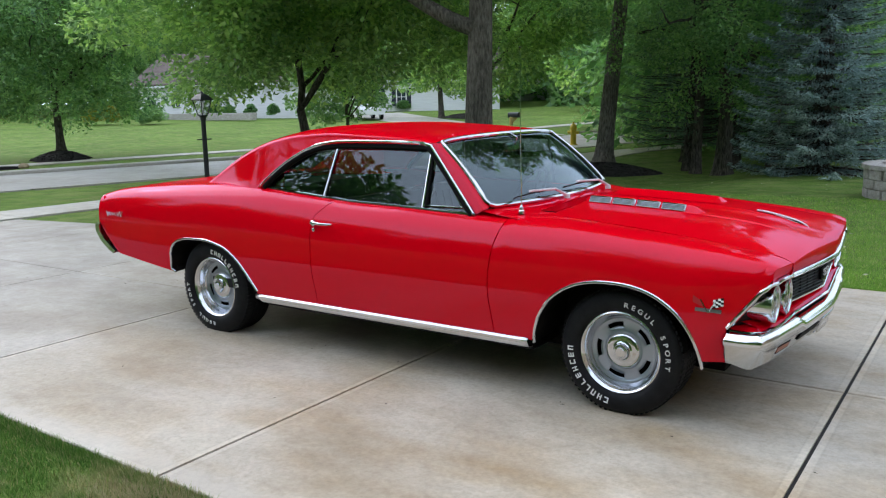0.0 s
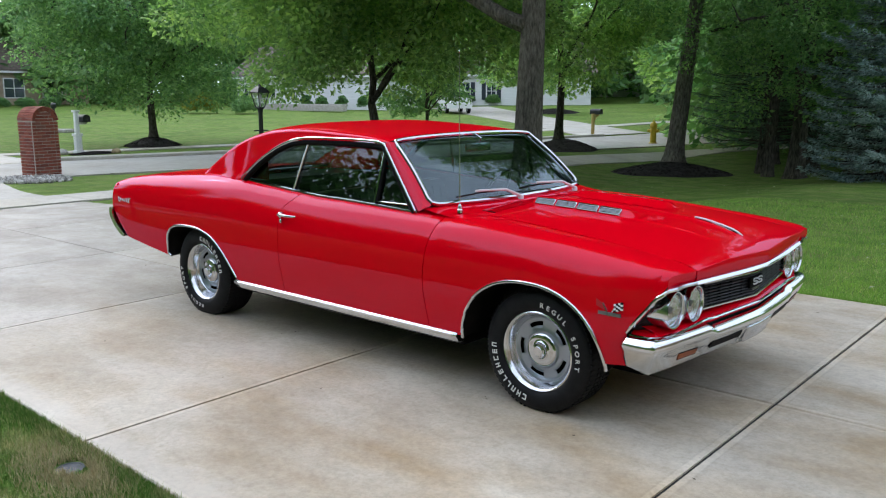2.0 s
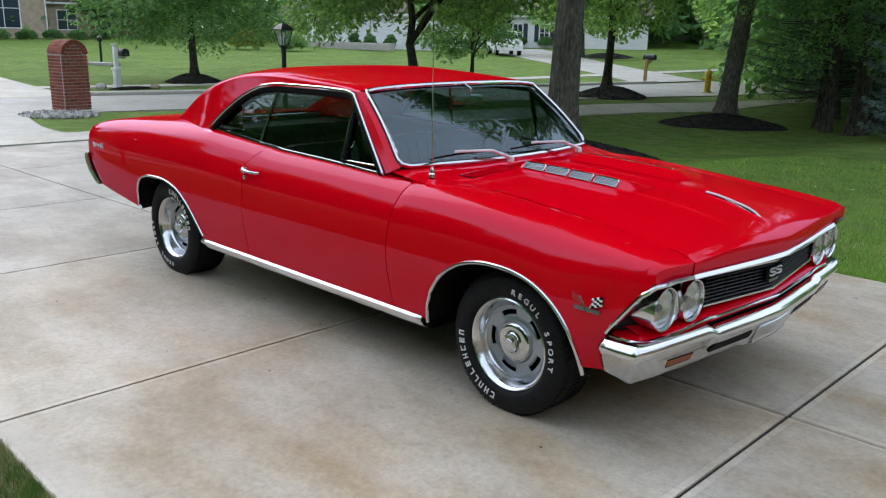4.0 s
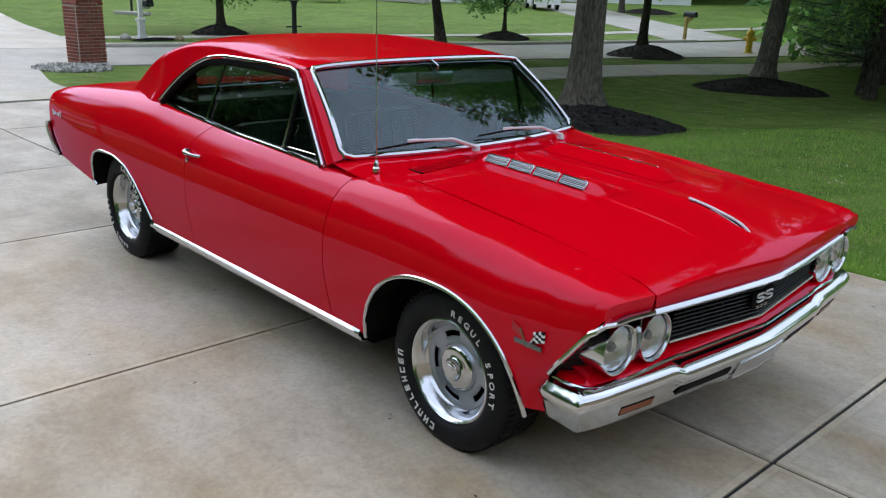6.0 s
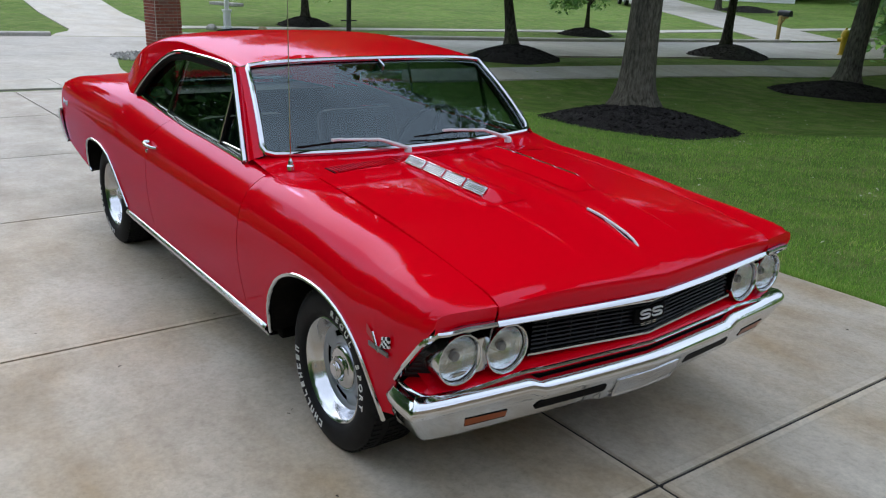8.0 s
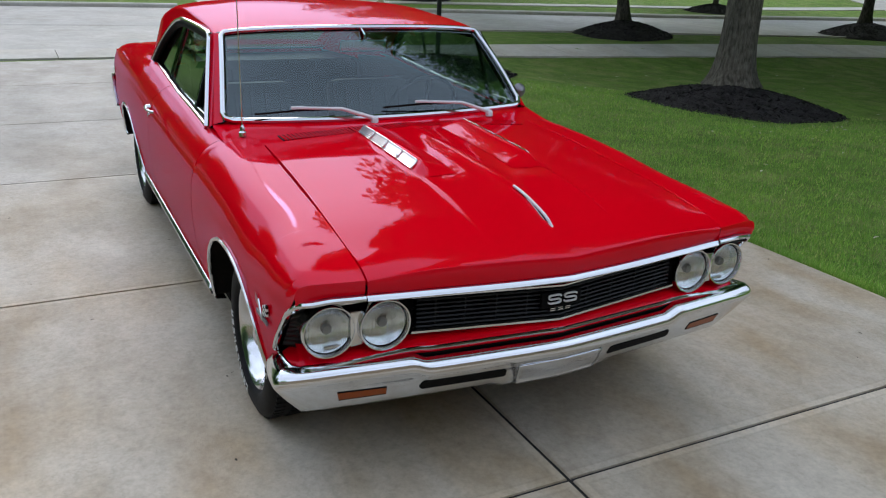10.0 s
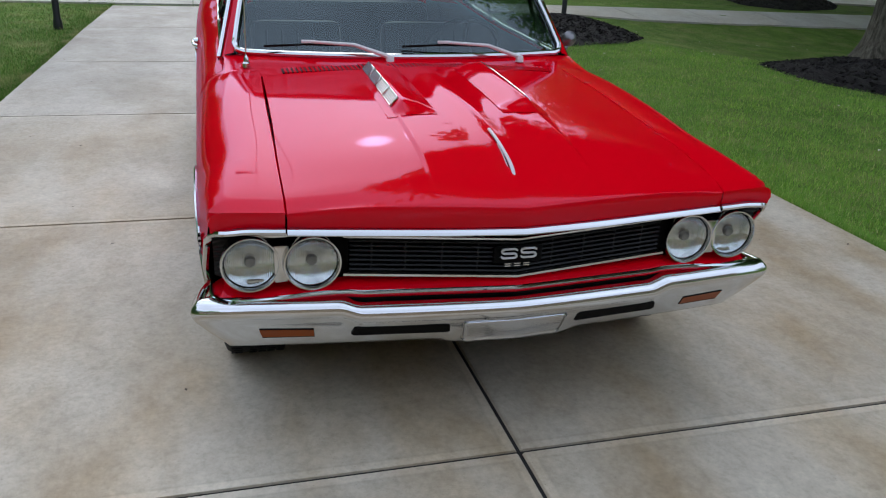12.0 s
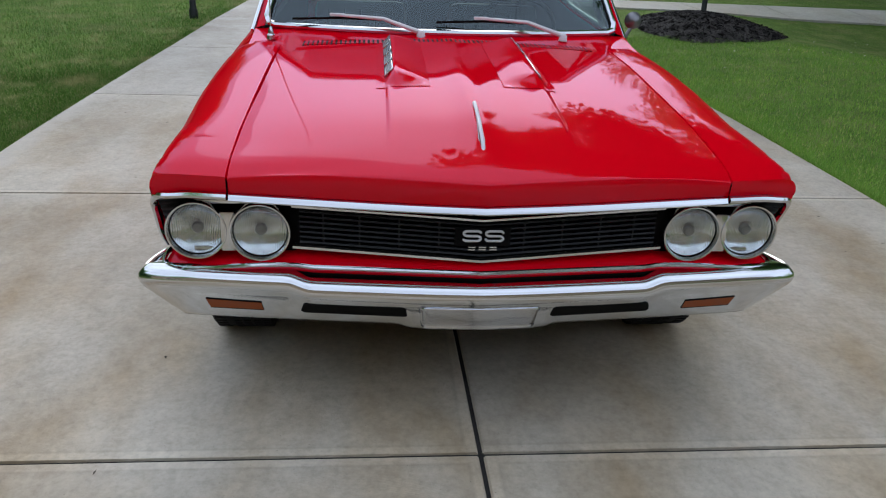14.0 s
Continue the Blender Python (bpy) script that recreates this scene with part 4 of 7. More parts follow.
# trunk lid, tulip panel and tail
rows = []
for x in span(-4.15, -3.02, 24):
    ze = section(x, solve_t(x, 0.70, "w"))[1]
    rows.append([(x, w, ze + 0.014 * (1 - (w / 0.70) ** 2) - (0.003 if abs(w) > 0.69 else 0)) for w in span(-0.70, 0.70, 20)])
Soup().sheet(rows).done("trunk_lid", PAINT, car)
tail = []
for z in span(0.45, 0.865, 8):
    tail.append([(-4.160 + 0.16 * smoothstep(0.68, 0.45, z) + 0.03 * smoothstep(0.8, 0.88, z), w, z) for w in span(-0.835, 0.835, 12)])
Soup().sheet(tail, flip=True).done("tail_panel", PAINT, car)
for side in (-1, 1):
    prof = [(-4.150, 0.672), (-4.195, 0.668), (-4.208, 0.640), (-4.200, 0.600), (-4.150, 0.535), (-4.060, 0.470), (-4.005, 0.448)]
    back = [(-4.150, 0.664), (-4.165, 0.655), (-4.165, 0.630), (-4.155, 0.600), (-4.110, 0.548), (-4.030, 0.492), (-3.985, 0.468)]
    wrap = Soup().sheet([[(x, side * 0.868, z) for x, z in back], [(x, side * 0.882, z) for x, z in back], [(x - 0.004, side * 0.884, z) for x, z in prof], [(x - 0.012, side * 0.868, z) for x, z in prof], [(x - 0.016, side * 0.4, z) for x, z in prof], [(x - 0.016, 0, z) for x, z in prof]], flip=side > 0)
    wrap.done("rear_bumper", SATIN, car, "chrome rear bumper end", sharp=50)
    # painted corner between windshield, hood and door
    patch = [[(x, side * w, section(x, solve_t(x, w, "w"))[1] - 0.005 - 0.012 * smoothstep(-0.67, -0.60, x)) for w in span(0.69, 0.814, 8)] for x in span(-0.90, -0.60, 12)]
    Soup().sheet(patch, flip=side < 0).done("cowl_corner", PAINT, car)

# ---- interior, dark vinyl ----
cab = Soup().box((-3.0, -0.80, 0.30), (-0.55, 0.80, 0.36))
cab.box((-0.92, -0.76, 0.74), (-0.70, 0.76, 0.925), bevel=0.03)
cab.box((-3.05, -0.54, 0.90), (-2.68, 0.54, 0.955))
cab.done("cabin_floor_and_dash", VINYL, car, "black dashboard and cabin lining")


def bench(name, x, y, half, back_z, tilt, label):
    s = Soup()
    s.box((x - 0.02, y - half, 0.40), (x + 0.50, y + half, 0.56), bevel=0.05)
    m = Matrix.Translation((x, y, 0.46)) @ Matrix.Rotation(radians(-tilt), 4, "Y")
    s.box((-0.14, -half, 0.0), (0.02, half, back_z), m, bevel=0.055)
    for k in range(5):
        yy = lerp(-half + 0.08, half - 0.08, k / 4)
        s.tube([m @ Vector((0.022, yy, 0.08)), m @ Vector((0.024, yy, back_z - 0.06))], 0.006, 6)
    s.done(name, VINYL, car, label)
    e = [m @ Vector((-0.06, yy, back_z + 0.004)) for yy in span(-half + 0.05, half - 0.05, 6)]
    Soup().tube(e, 0.005, 6).done("seat_trim", SATIN, car)


bench("front_seat", -1.78, -0.37, 0.25, 0.50, 14, "black vinyl bucket seat")
bench("front_seat", -1.78, 0.37, 0.25, 0.50, 14, "black vinyl bucket seat")
bench("rear_seat", -2.62, 0.0, 0.62, 0.50, 18, "black vinyl rear bench")
wheel_m = Matrix.Translation((-1.16, 0.37, 0.90)) @ Matrix.Rotation(radians(-62), 4, "Y")
s = Soup().tube([(0.19 * math.cos(a), 0.19 * math.sin(a), 0) for a in span(0, 2 * math.pi, 36)[:-1]], 0.011, 8, closed=True, m=wheel_m)
s.tube([(-0.18, 0, 0), (0, 0, -0.03), (0.18, 0, 0)], 0.012, 6, m=wheel_m).lathe([(0.05, -0.06), (0.055, -0.02), (0.03, 0.0)], 16, wheel_m, True)
s.tube([(0, 0, -0.03), (0, 0, -0.30)], 0.025, 8, m=wheel_m)
s.done("steering_wheel", SEAL, car, "black two-spoke steering wheel")
s = Soup().box((-1.075, -0.12, 1.205), (-1.055, 0.12, 1.262), bevel=0.012)
s.tube([(-1.06, 0, 1.24), (-1.04, 0, 1.29), (-1.09, 0, 1.315)], 0.006)
s.done("inside_mirror", SATIN, car, "silver inside mirror")

# ---- under the car ----
for name, lo, hi in (("chassis_frame", (-3.3, -0.55, 0.27), (0.50, 0.55, 0.44)),
                     ("fuel_tank", (-4.0, -0.50, 0.42), (-3.3, 0.50, 0.47)),
                     ("floor_pan", (-2.43, -0.83, 0.235), (-0.48, 0.83, 0.33)),
                     ("boot_floor", (-4.05, -0.82, 0.50), (-3.34, 0.82, 0.54)),
                     ("radiator_support", (0.44, -0.80, 0.44), (0.60, 0.80, 0.72)),
                     ("engine_block", (-0.40, -0.60, 0.445), (0.42, 0.60, 0.80)),
                     ("front_crossmember", (0.42, -0.66, 0.375), (0.597, 0.66, 0.49)),
                     ("splash_pan", (-0.9, -0.54, 0.19), (0.42, 0.54, 0.28))):
    Soup().box(lo, hi, bevel=0.008).done(name, UNDER, car, smooth=False)
Soup().tube([(-3.3, -0.62, 0.33), (-3.6, -0.66, 0.40), (-3.95, -0.68, 0.42)], 0.03).done("exhaust_pipe", UNDER, car)

# ---- wheels ----
def glyph_bars(n):
    """Upright and level bars that stand for one unreadable or brand character."""
    full, half = (0.0, 1.0), (0.0, 0.55)
    kinds = (((0, full), ("b",), ("t",)), ((0, full), (1, full), ("m",)), ((0, full), (1, full), ("t",)), ((0, full), ("b",)), ((0, full), ("b",), ("m",), ("t",)), ((0, full), (1, full), ("d",)))
    return kinds[n % len(kinds)]


def print_arc(soup, spec, r, height, start, step, face):
    """Characters set round a sidewall; 0 degrees is straight up and angles run clockwise as seen from outside."""
    for i, k in enumerate(spec):
        m = Matrix.Rotation(radians(-(start + step * i)), 4, "Z") @ Matrix.Translation((0, r, face))
        hw, t = height * 0.36, height * 0.2
        for bar in glyph_bars(k):
            if len(bar) == 2:
                x = -hw if bar[0] == 0 else hw - t
                soup.box((x, bar[1][0] * height, 0), (x + t, bar[1][1] * height, 0.0025), m)
            elif bar[0] == "d":
                soup.box((-hw, height * 0.3, 0), (hw, height * 0.5, 0.0025), m)
            else:
                z = {"b": 0, "m": height * 0.4, "t": height * 0.8}[bar[0]]
                soup.box((-hw, z, 0.0002), (hw, z + t, 0.0024), m)


def text_arc(soup, word, r, height, start, step, face):
    for i, ch in enumerate(word):
        cu = bpy.data.curves.new("letter", "FONT")
        cu.body, cu.size, cu.extrude, cu.align_x, cu.offset = ch, height * 1.38, 0.0013, "CENTER", 0.0004
        ob = bpy.data.objects.new("letter", cu)
        me = bpy.data.meshes.new_from_object(ob)
        m = Matrix.Rotation(radians(-(start + step * i)), 4, "Z") @ Matrix.Translation((0, r, face + 0.001)) @ Matrix.Diagonal((1.15, 1, 1, 1))
        soup.add([v.co for v in me.vertices], [tuple(p.vertices) for p in me.polygons], m)
        bpy.data.objects.remove(ob)
        bpy.data.meshes.remove(me)


def road_wheel(m, dish, spin, blank, R, w):
    """A wheel about local z, outer face towards +z; m puts it on its axle."""
    plate = Soup()
    n = 100
    inner, outer = 0.088, 0.158
    # slotted silver disc: five rounded windows are left open
    rr = [0.04, 0.088, 0.094, 0.105, 0.121, 0.143, 0.150, 0.156, 0.165]
    zz = [0.012, 0.012, 0.004, 0.001, 0.000, 0.0, 0.000, 0.002, 0.010]
    verts, faces = [], []
    for r, z in zip(rr, zz):
        verts += [(r * math.cos(2 * math.pi * k / n), r * math.sin(2 * math.pi * k / n), z - dish) for k in range(n)]
    for i in range(len(rr) - 1):
        for k in range(n):
            a = ((k + 0.5) / n * 5) % 1.0
            cut = i == 4 and 0.24 < a < 0.76
            if not cut:
                faces.append((i * n + k, i * n + (k + 1) % n, (i + 1) * n + (k + 1) % n, (i + 1) * n + k))
    plate.add(verts, faces)
    hub = plate.done("wheel", WHEELGREY, car, "slotted silver sports wheel")
    hub.matrix_basis = m @ Matrix.Rotation(radians(spin), 4, "Z")
    thick(hub, 0.004)
    back = Soup().lathe([(0.0, -dish - 0.03), (0.17, -dish - 0.03), (0.18, -0.2)], 32)
    back.done("brake_drum", UNDER, hub)
    ring = Soup().lathe([(0.158, -dish + 0.004), (0.164, -dish + 0.010), (0.172, -dish + 0.026), (0.178, -0.030), (0.186, -0.016), (0.193, -0.006), (0.200, -0.001), (0.2065, -0.004), (0.210, -0.012)], 72)
    ring.done("trim_ring", SATIN, hub, "polished trim ring")
    cap = Soup().lathe([(0.086, -dish + 0.012), (0.085, -dish + 0.020), (0.080, -dish + 0.025), (0.070, -dish + 0.028), (0.056, -dish + 0.027), (0.046, -dish + 0.029), (0.041, -dish + 0.034), (0.039, -dish + 0.048), (0.036, -dish + 0.053), (0.031, -dish + 0.054), (0.030, -dish + 0.056), (0.027, -dish + 0.057), (0.0005, -dish + 0.057)], 48)
    cap.done("hub_cap", CHROME, hub, "chrome stepped centre cap")
    Soup().lathe([(0.025, -dish + 0.0572), (0.023, -dish + 0.059), (0.0005, -dish + 0.059)], 24).done("cap_badge", SATIN, hub)
    prof = [(0.19, -w + 0.02), (0.206, -w + 0.012), (0.24, -w - 0.004), (0.275, -w + 0.0), (0.300, -w + 0.018), (R - 0.002, -w + 0.034), (R, -w + 0.06), (R, -0.042), (R - 0.002, -0.022), (R - 0.007, -0.010), (0.300, 0.000), (0.276, 0.0105), (0.25, 0.0135), (0.228, 0.012), (0.214, 0.006), (0.2085, -0.004), (0.203, -0.014)]
    tyre = Soup().lathe(prof, 72)
    # tread: shoulder blocks and lugs with grooves between them
    for k in range(72):
        a = 2 * math.pi * k / 72
        t = Matrix.Rotation(a, 4, "Z")
        tyre.box((R - 0.012, -0.0088, -0.050), (R + 0.0025, 0.0062, -0.012), t)
        for lane in range(4):
            z0 = -0.088 - lane * 0.033
            tyre.box((R - 0.006, -0.0092, z0 - 0.012), (R + 0.0038, 0.0070, z0 + 0.012), t)
    tyre.done("tyre", RUBBER, hub, "black treaded tyre with raised white sidewall print", sharp=40)
    for arc, what, turn_, step, r_, tall in ((print_arc, (0, 1, 2, 3, 3, 4, 5, 0, 4, 2), 0, 8.4, 0.2345, 0.030), (text_arc, "REGUL", 176, 8.6, 0.238, 0.024), (text_arc, "SPORT", 230, 8.6, 0.238, 0.024)):
        for i in range(len(what)):
            ink = Soup()
            arc(ink, what[i:i + 1], r_, tall, blank + turn_ + step * i, step, 0.0136)
            ink.done("sidewall_letter", LETTER, hub, "raised white sidewall character", smooth=False)
    hub.rotation_mode = "QUATERNION"
    return hub


face_near = Matrix.Rotation(radians(90), 4, "X")
face_far = Matrix.Rotation(radians(-90), 4, "X")
for x, side, dish, turn, first, big, wide in ((0.0, -1, 0.070, 2, 195, 0.312, 0.225), (AXLE_REAR, -1, 0.085, 20, 25, 0.322, 0.255), (0.0, 1, 0.070, 10, 60, 0.312, 0.225), (AXLE_REAR, 1, 0.085, 40, 200, 0.322, 0.255)):
    base = Matrix.Translation((x, side * 0.860, HUB_Z)) @ (face_near if side < 0 else face_far)
    road_wheel(base, dish, turn, first, big, wide)

# ---- front end ----
BACK_X = 0.640
s = Soup()
s.sheet([[(BACK_X - 0.02 + 0.09 * (1 - abs(w) / 0.88), w, z) for w in span(-0.80, 0.80, 24)] for z in (0.53, 0.62, 0.745)])
s.done("grille_backing", BLACK, car, "flat black grille backing")
# slatted grille, gently veed
gx = lambda w: 0.742 - 0.050 * (abs(w) / 0.52)
for k in range(7):
    z = lerp(0.588, 0.678, k / 6)
    dip = lambda w: -0.022 * (1 - abs(w) / 0.52)
    rows = [[(gx(w) - 0.035, w, z + dip(w) + 0.001), (gx(w), w, z + dip(w) + 0.003), (gx(w) + 0.002, w, z + dip(w)), (gx(w), w, z + dip(w) - 0.003), (gx(w) - 0.035, w, z + dip(w) - 0.003)] for w in span(-0.505, 0.505, 24)]
    Soup().sheet(rows).done("grille_slat", GRILLE, car)
for w in (-0.44, -0.34, -0.23, -0.12, 0.12, 0.23, 0.34, 0.44):
    z0 = -0.022 * (1 - abs(w) / 0.52)
    Soup().box((gx(w) - 0.03, w - 0.0025, 0.585 + z0), (gx(w) - 0.004, w + 0.0025, 0.680 + z0)).done("grille_divider", GRILLE, car)


def bar(name, line, prof, mat, label="", flip=False):
    """Sweeps a small (forward, up) profile along a line of points."""
    return Soup().sheet([[(p[0] + f, p[1], p[2] + u) for f, u in prof] for p in line], flip).done(name, mat, car, label)


BROW = [(-0.03, -0.014), (0.002, -0.014), (0.010, -0.011), (0.012, -0.007), (0.005, 0.005), (-0.003, 0.009), (-0.02, 0.010)]
STRIP = [(-0.02, -0.006), (0.0, -0.007), (0.006, -0.003), (0.006, 0.004), (0.0, 0.007), (-0.02, 0.008)]
line = [(gx(w) + 0.006, w, 0.574 - 0.022 * (1 - abs(w) / 0.52)) for w in span(-0.525, 0.525, 24)]
bar("grille_moulding", line, STRIP, SATIN, "bright lower grille moulding")
line = [(gx(w) + 0.006, w, 0.694 - 0.020 * (1 - abs(w) / 0.52)) for w in span(-0.525, 0.525, 24)]
bar("grille_moulding", line, [(f, u * 0.8) for f, u in STRIP], SATIN, "bright upper grille moulding")
top = [(nose_x(abs(w)) - 0.004, w, 0.732 - 0.012 * (1 - min(1, abs(w) / 0.69))) for w in span(-0.686, 0.686, 30)]
bar("hood_edge_moulding", top, BROW, CHROME, "chrome hood-edge moulding")
for side in (-1, 1):
    brow = [(nose_x(w) + 0.001, side * w, lerp(0.733, 0.726, smoothstep(0.78, 0.87, w))) for w in span(0.690, 0.862, 12)] + [(0.694, side * 0.878, 0.722), (0.684, side * 0.889, 0.713), (0.672, side * 0.895, 0.700)]
    for x in span(0.655, 0.520, 10):
        w, z = section(x, solve_t(x, sill(x), "z"))
        brow.append((x + nose_shift(x, w), side * (w - 0.001), z))
    Soup().tube(brow, 0.0105, 8).done("fender_edge_moulding", CHROME, car, "chrome headlamp eyebrow and surround")
    # ribbed black panel between lamp and fender edge
    edge_at = lambda z: 0.515 + (z - 0.505) / 1.30
    groove = lambda z: 0.0022 * math.sin(2 * math.pi * (z - 0.548) / 0.022)
    s = Soup().sheet([[(lerp(edge_at(z) + 0.002, 0.615, k) + groove(z) * (1 - k), side * lerp(0.888, 0.800, k), z) for k in span(0, 1, 4)] for z in span(0.520, 0.742, 70)], flip=side > 0)
    s.done("lamp_side_panel", GRILLE, car, "ribbed black panel beside the headlamp", smooth=False)
    # headlamps in chrome tubs
    for w, fx in ((0.788, 0.690), (0.613, 0.704)):
        m = Matrix.Translation((fx, side * w, 0.617)) @ Matrix.Rotation(radians(90), 4, "Y") @ Matrix.Rotation(radians(90), 4, "Z")
        Soup().lathe([(0.078, -0.11), (0.083, -0.03), (0.085, -0.004), (0.083, 0.003), (0.079, 0.002), (0.076, -0.004), (0.0745, -0.012)], 48, m).done("headlamp_bezel", SATIN, car, "round chrome headlamp bezel")
        Soup().lathe([(0.0755, -0.012), (0.0735, -0.010), (0.0725, -0.013)], 48, m).done("headlamp_ring", SEAL, car)
        Soup().lathe([(0.0725, -0.014), (0.062, -0.026), (0.045, -0.035), (0.025, -0.041), (0.001, -0.043)], 40, m).done("headlamp_reflector", LAMP, car)
        lens = Soup().lathe([(0.0735, -0.012), (0.069, -0.007), (0.056, -0.001), (0.04, 0.004), (0.02, 0.0065), (0.001, 0.007)], 40, m)
        Soup().lathe([(0.0165, -0.036), (0.0165, -0.026), (0.013, -0.021), (0.001, -0.019)], 20, m).done("bulb_shield", INSERT, car)
        lens.done("headlamp_lens", LENS, car, "fluted clear headlamp lens")
    Soup().box((0.655, min(side * 0.682, side * 0.722), 0.556), (0.690, max(side * 0.682, side * 0.722), 0.672), bevel=0.006).done("lamp_divider", SATIN, car)
    Soup().box((0.660, min(side * 0.52, side * 0.79), 0.690), (0.672, max(side * 0.52, side * 0.79), 0.702), bevel=0.003).done("lamp_frame", SATIN, car)
    Soup().box((0.660, min(side * 0.56, side * 0.80), 0.552), (0.672, max(side * 0.56, side * 0.80), 0.562), bevel=0.003).done("lamp_frame", SATIN, car)

# red pan between grille and bumper with its thin bright line
pan_x = lambda w: 0.775 - 0.045 * (abs(w) / 0.5) if abs(w) < 0.5 else 0.730 - 0.055 * ((abs(w) - 0.5) / 0.38) ** 2
pan_z = lambda w: lerp(0.527, 0.533, smoothstep(0.46, 0.53, abs(w))) - 0.026 * smoothstep(0.56, 0.86, abs(w))
half_pan = [(pan_x(w), w, pan_z(w), 0.0) for w in span(0.0, 0.855, 40)]
half_pan += [(0.668, 0.880, 0.506, 0.3), (0.650, 0.893, 0.504, 0.7), (0.615, 0.899, 0.503, 1.0), (0.570, 0.900, 0.502, 1.0), (0.528, 0.897, 0.501, 1.0)]
pan = [(x, -w, z, k) for x, w, z, k in half_pan[:0:-1]] + half_pan


def pan_row(x, w, z, k):
    """Section of the pan: back under the lamps, over its front edge and down behind the bumper; k swings it round to the flank."""
    o = smoothstep(0.48, 0.56, abs(w))
    way = 1 if w >= 0 else -1
    out = []
    rise = 0.550 - z
    for back, dz in ((0.15, lerp(0.022, rise * 0.9, o)), (0.05, lerp(0.018, rise * 0.4, o)), (0.012, 0.0), (0.004, -0.010), (0.007, -0.016), (0.016, -0.024), (0.05, -0.09)):
        out.append((x - back * (1 - k), w - way * back * k, z + dz))
    return out


Soup().sheet([pan_row(*p)[:6] for p in pan]).done("front_valance", PAINT, car)
# below the red, black colour stands in for shade behind the bumper
Soup().sheet([pan_row(*p)[5:] for p in pan]).done("gap_shade_sheet", UNDER, car, "black sheet standing for the shaded gap behind the bumper")
Soup().tube([(x - 0.002 * (1 - k), w, z - 0.001) for x, w, z, k in pan], 0.0065, 8).done("valance_moulding", CHROME, car, "thin bright line above the bumper")


# bumper: one pressed bar with a stepped top, tucked under at the corners and wrapped to the flanks
BUMPER_SET = Vector((-0.015, 0, -0.017))
crest_x = lambda w: 0.815 - 0.075 * (abs(w) / 0.80) ** 1.35
crest_z = lambda w: lerp(0.492, 0.512, smoothstep(0.475, 0.545, abs(w)))
half = []
for k in span(0, 1, 60):
    top_w, low_w = 0.80 * k, 0.745 * k
    half.append((crest_x(top_w), top_w, crest_z(top_w), crest_x(low_w) - 0.055, low_w, lerp(0.363, 0.350, smoothstep(0.235, 0.19, low_w)), 0.0))
bx = crest_x(0.745) - 0.055
for k in range(1, 15):
    a = k / 14 * math.pi / 2
    run = math.sin(a) * (1 - a / (math.pi / 2))
    half.append((0.740 - 0.050 * (1 - math.cos(a)) - 0.0200 * run, 0.80 + 0.158 * math.sin(a), 0.512 - 0.006 * k / 14, bx - (bx - 0.622) * (1 - math.cos(a)) - 0.0145 * run, 0.745 + 0.117 * math.sin(a), 0.363 - 0.026 * (1 - math.cos(a)), 1 - math.cos(a)))
for k in span(0, 1, 10)[1:]:
    half.append((lerp(0.690, 0.520, k), 0.958 - 0.028 * k * k, 0.506 - 0.016 * k, lerp(0.622, 0.528, k), lerp(0.862, 0.893, k), lerp(0.337, 0.366, smoothstep(0, 1, k)), 1.0))
rows = []
full = [(p[0], -p[1], p[2], p[3], -p[4], p[5], p[6]) for p in half[:0:-1]] + half
for i, (x, w, zt, lx, lw, zl, turn_) in enumerate(full):
    a, b = full[max(0, i - 1)], full[min(len(full) - 1, i + 1)]
    t = Vector((b[0] - a[0], b[1] - a[1])).normalized()
    nrm = Vector((t.y, -t.x))
    tuck = 1 - 0.55 * turn_
    row = [(x + nrm.x * d * k, w + nrm.y * d * k, zt + dz) for d, dz, k in ((-0.085, 0.010, tuck), (-0.040, 0.014, tuck), (-0.014, 0.006, 1), (-0.003, -0.006, 1), (0.0, -0.018, 1), (-0.004, -0.032, 1))]
    p1 = Vector((x + nrm.x * -0.012, w + nrm.y * -0.012, zt - 0.044))
    p2 = Vector((lx, lw, zl + 0.010))
    for k in (0.0, 0.12, 0.35, 0.6, 0.85, 1.0):
        q = p1.lerp(p2, k) + Vector((nrm.x, nrm.y, 0)) * 0.002 * math.sin(math.pi * k)
        row.append((q.x, q.y, q.z))
    row += [(lx + nrm.x * -0.006, lw + nrm.y * -0.006, zl + 0.002), (lx + nrm.x * -0.016, lw + nrm.y * -0.016, zl), (lx + nrm.x * -0.045, lw + nrm.y * -0.045, zl + 0.004)]
    rows.append(row)
bump_ob = Soup().sheet(rows, flip=True).done("front_bumper", BUMPER, car, "chrome front bumper with a stepped top edge", sharp=50)
thick(bump_ob, 0.004)
bump_ob.location = BUMPER_SET


def bumper_face(w, z):
    """Forward reach of the bumper's lower face at half width w and height z."""
    k = min(1, max(0, (crest_z(w) - 0.044 - z) / (crest_z(w) - 0.044 - 0.373)))
    return lerp(crest_x(w) - 0.012, crest_x(w) - 0.053, k) + 0.003 * math.sin(math.pi * k)


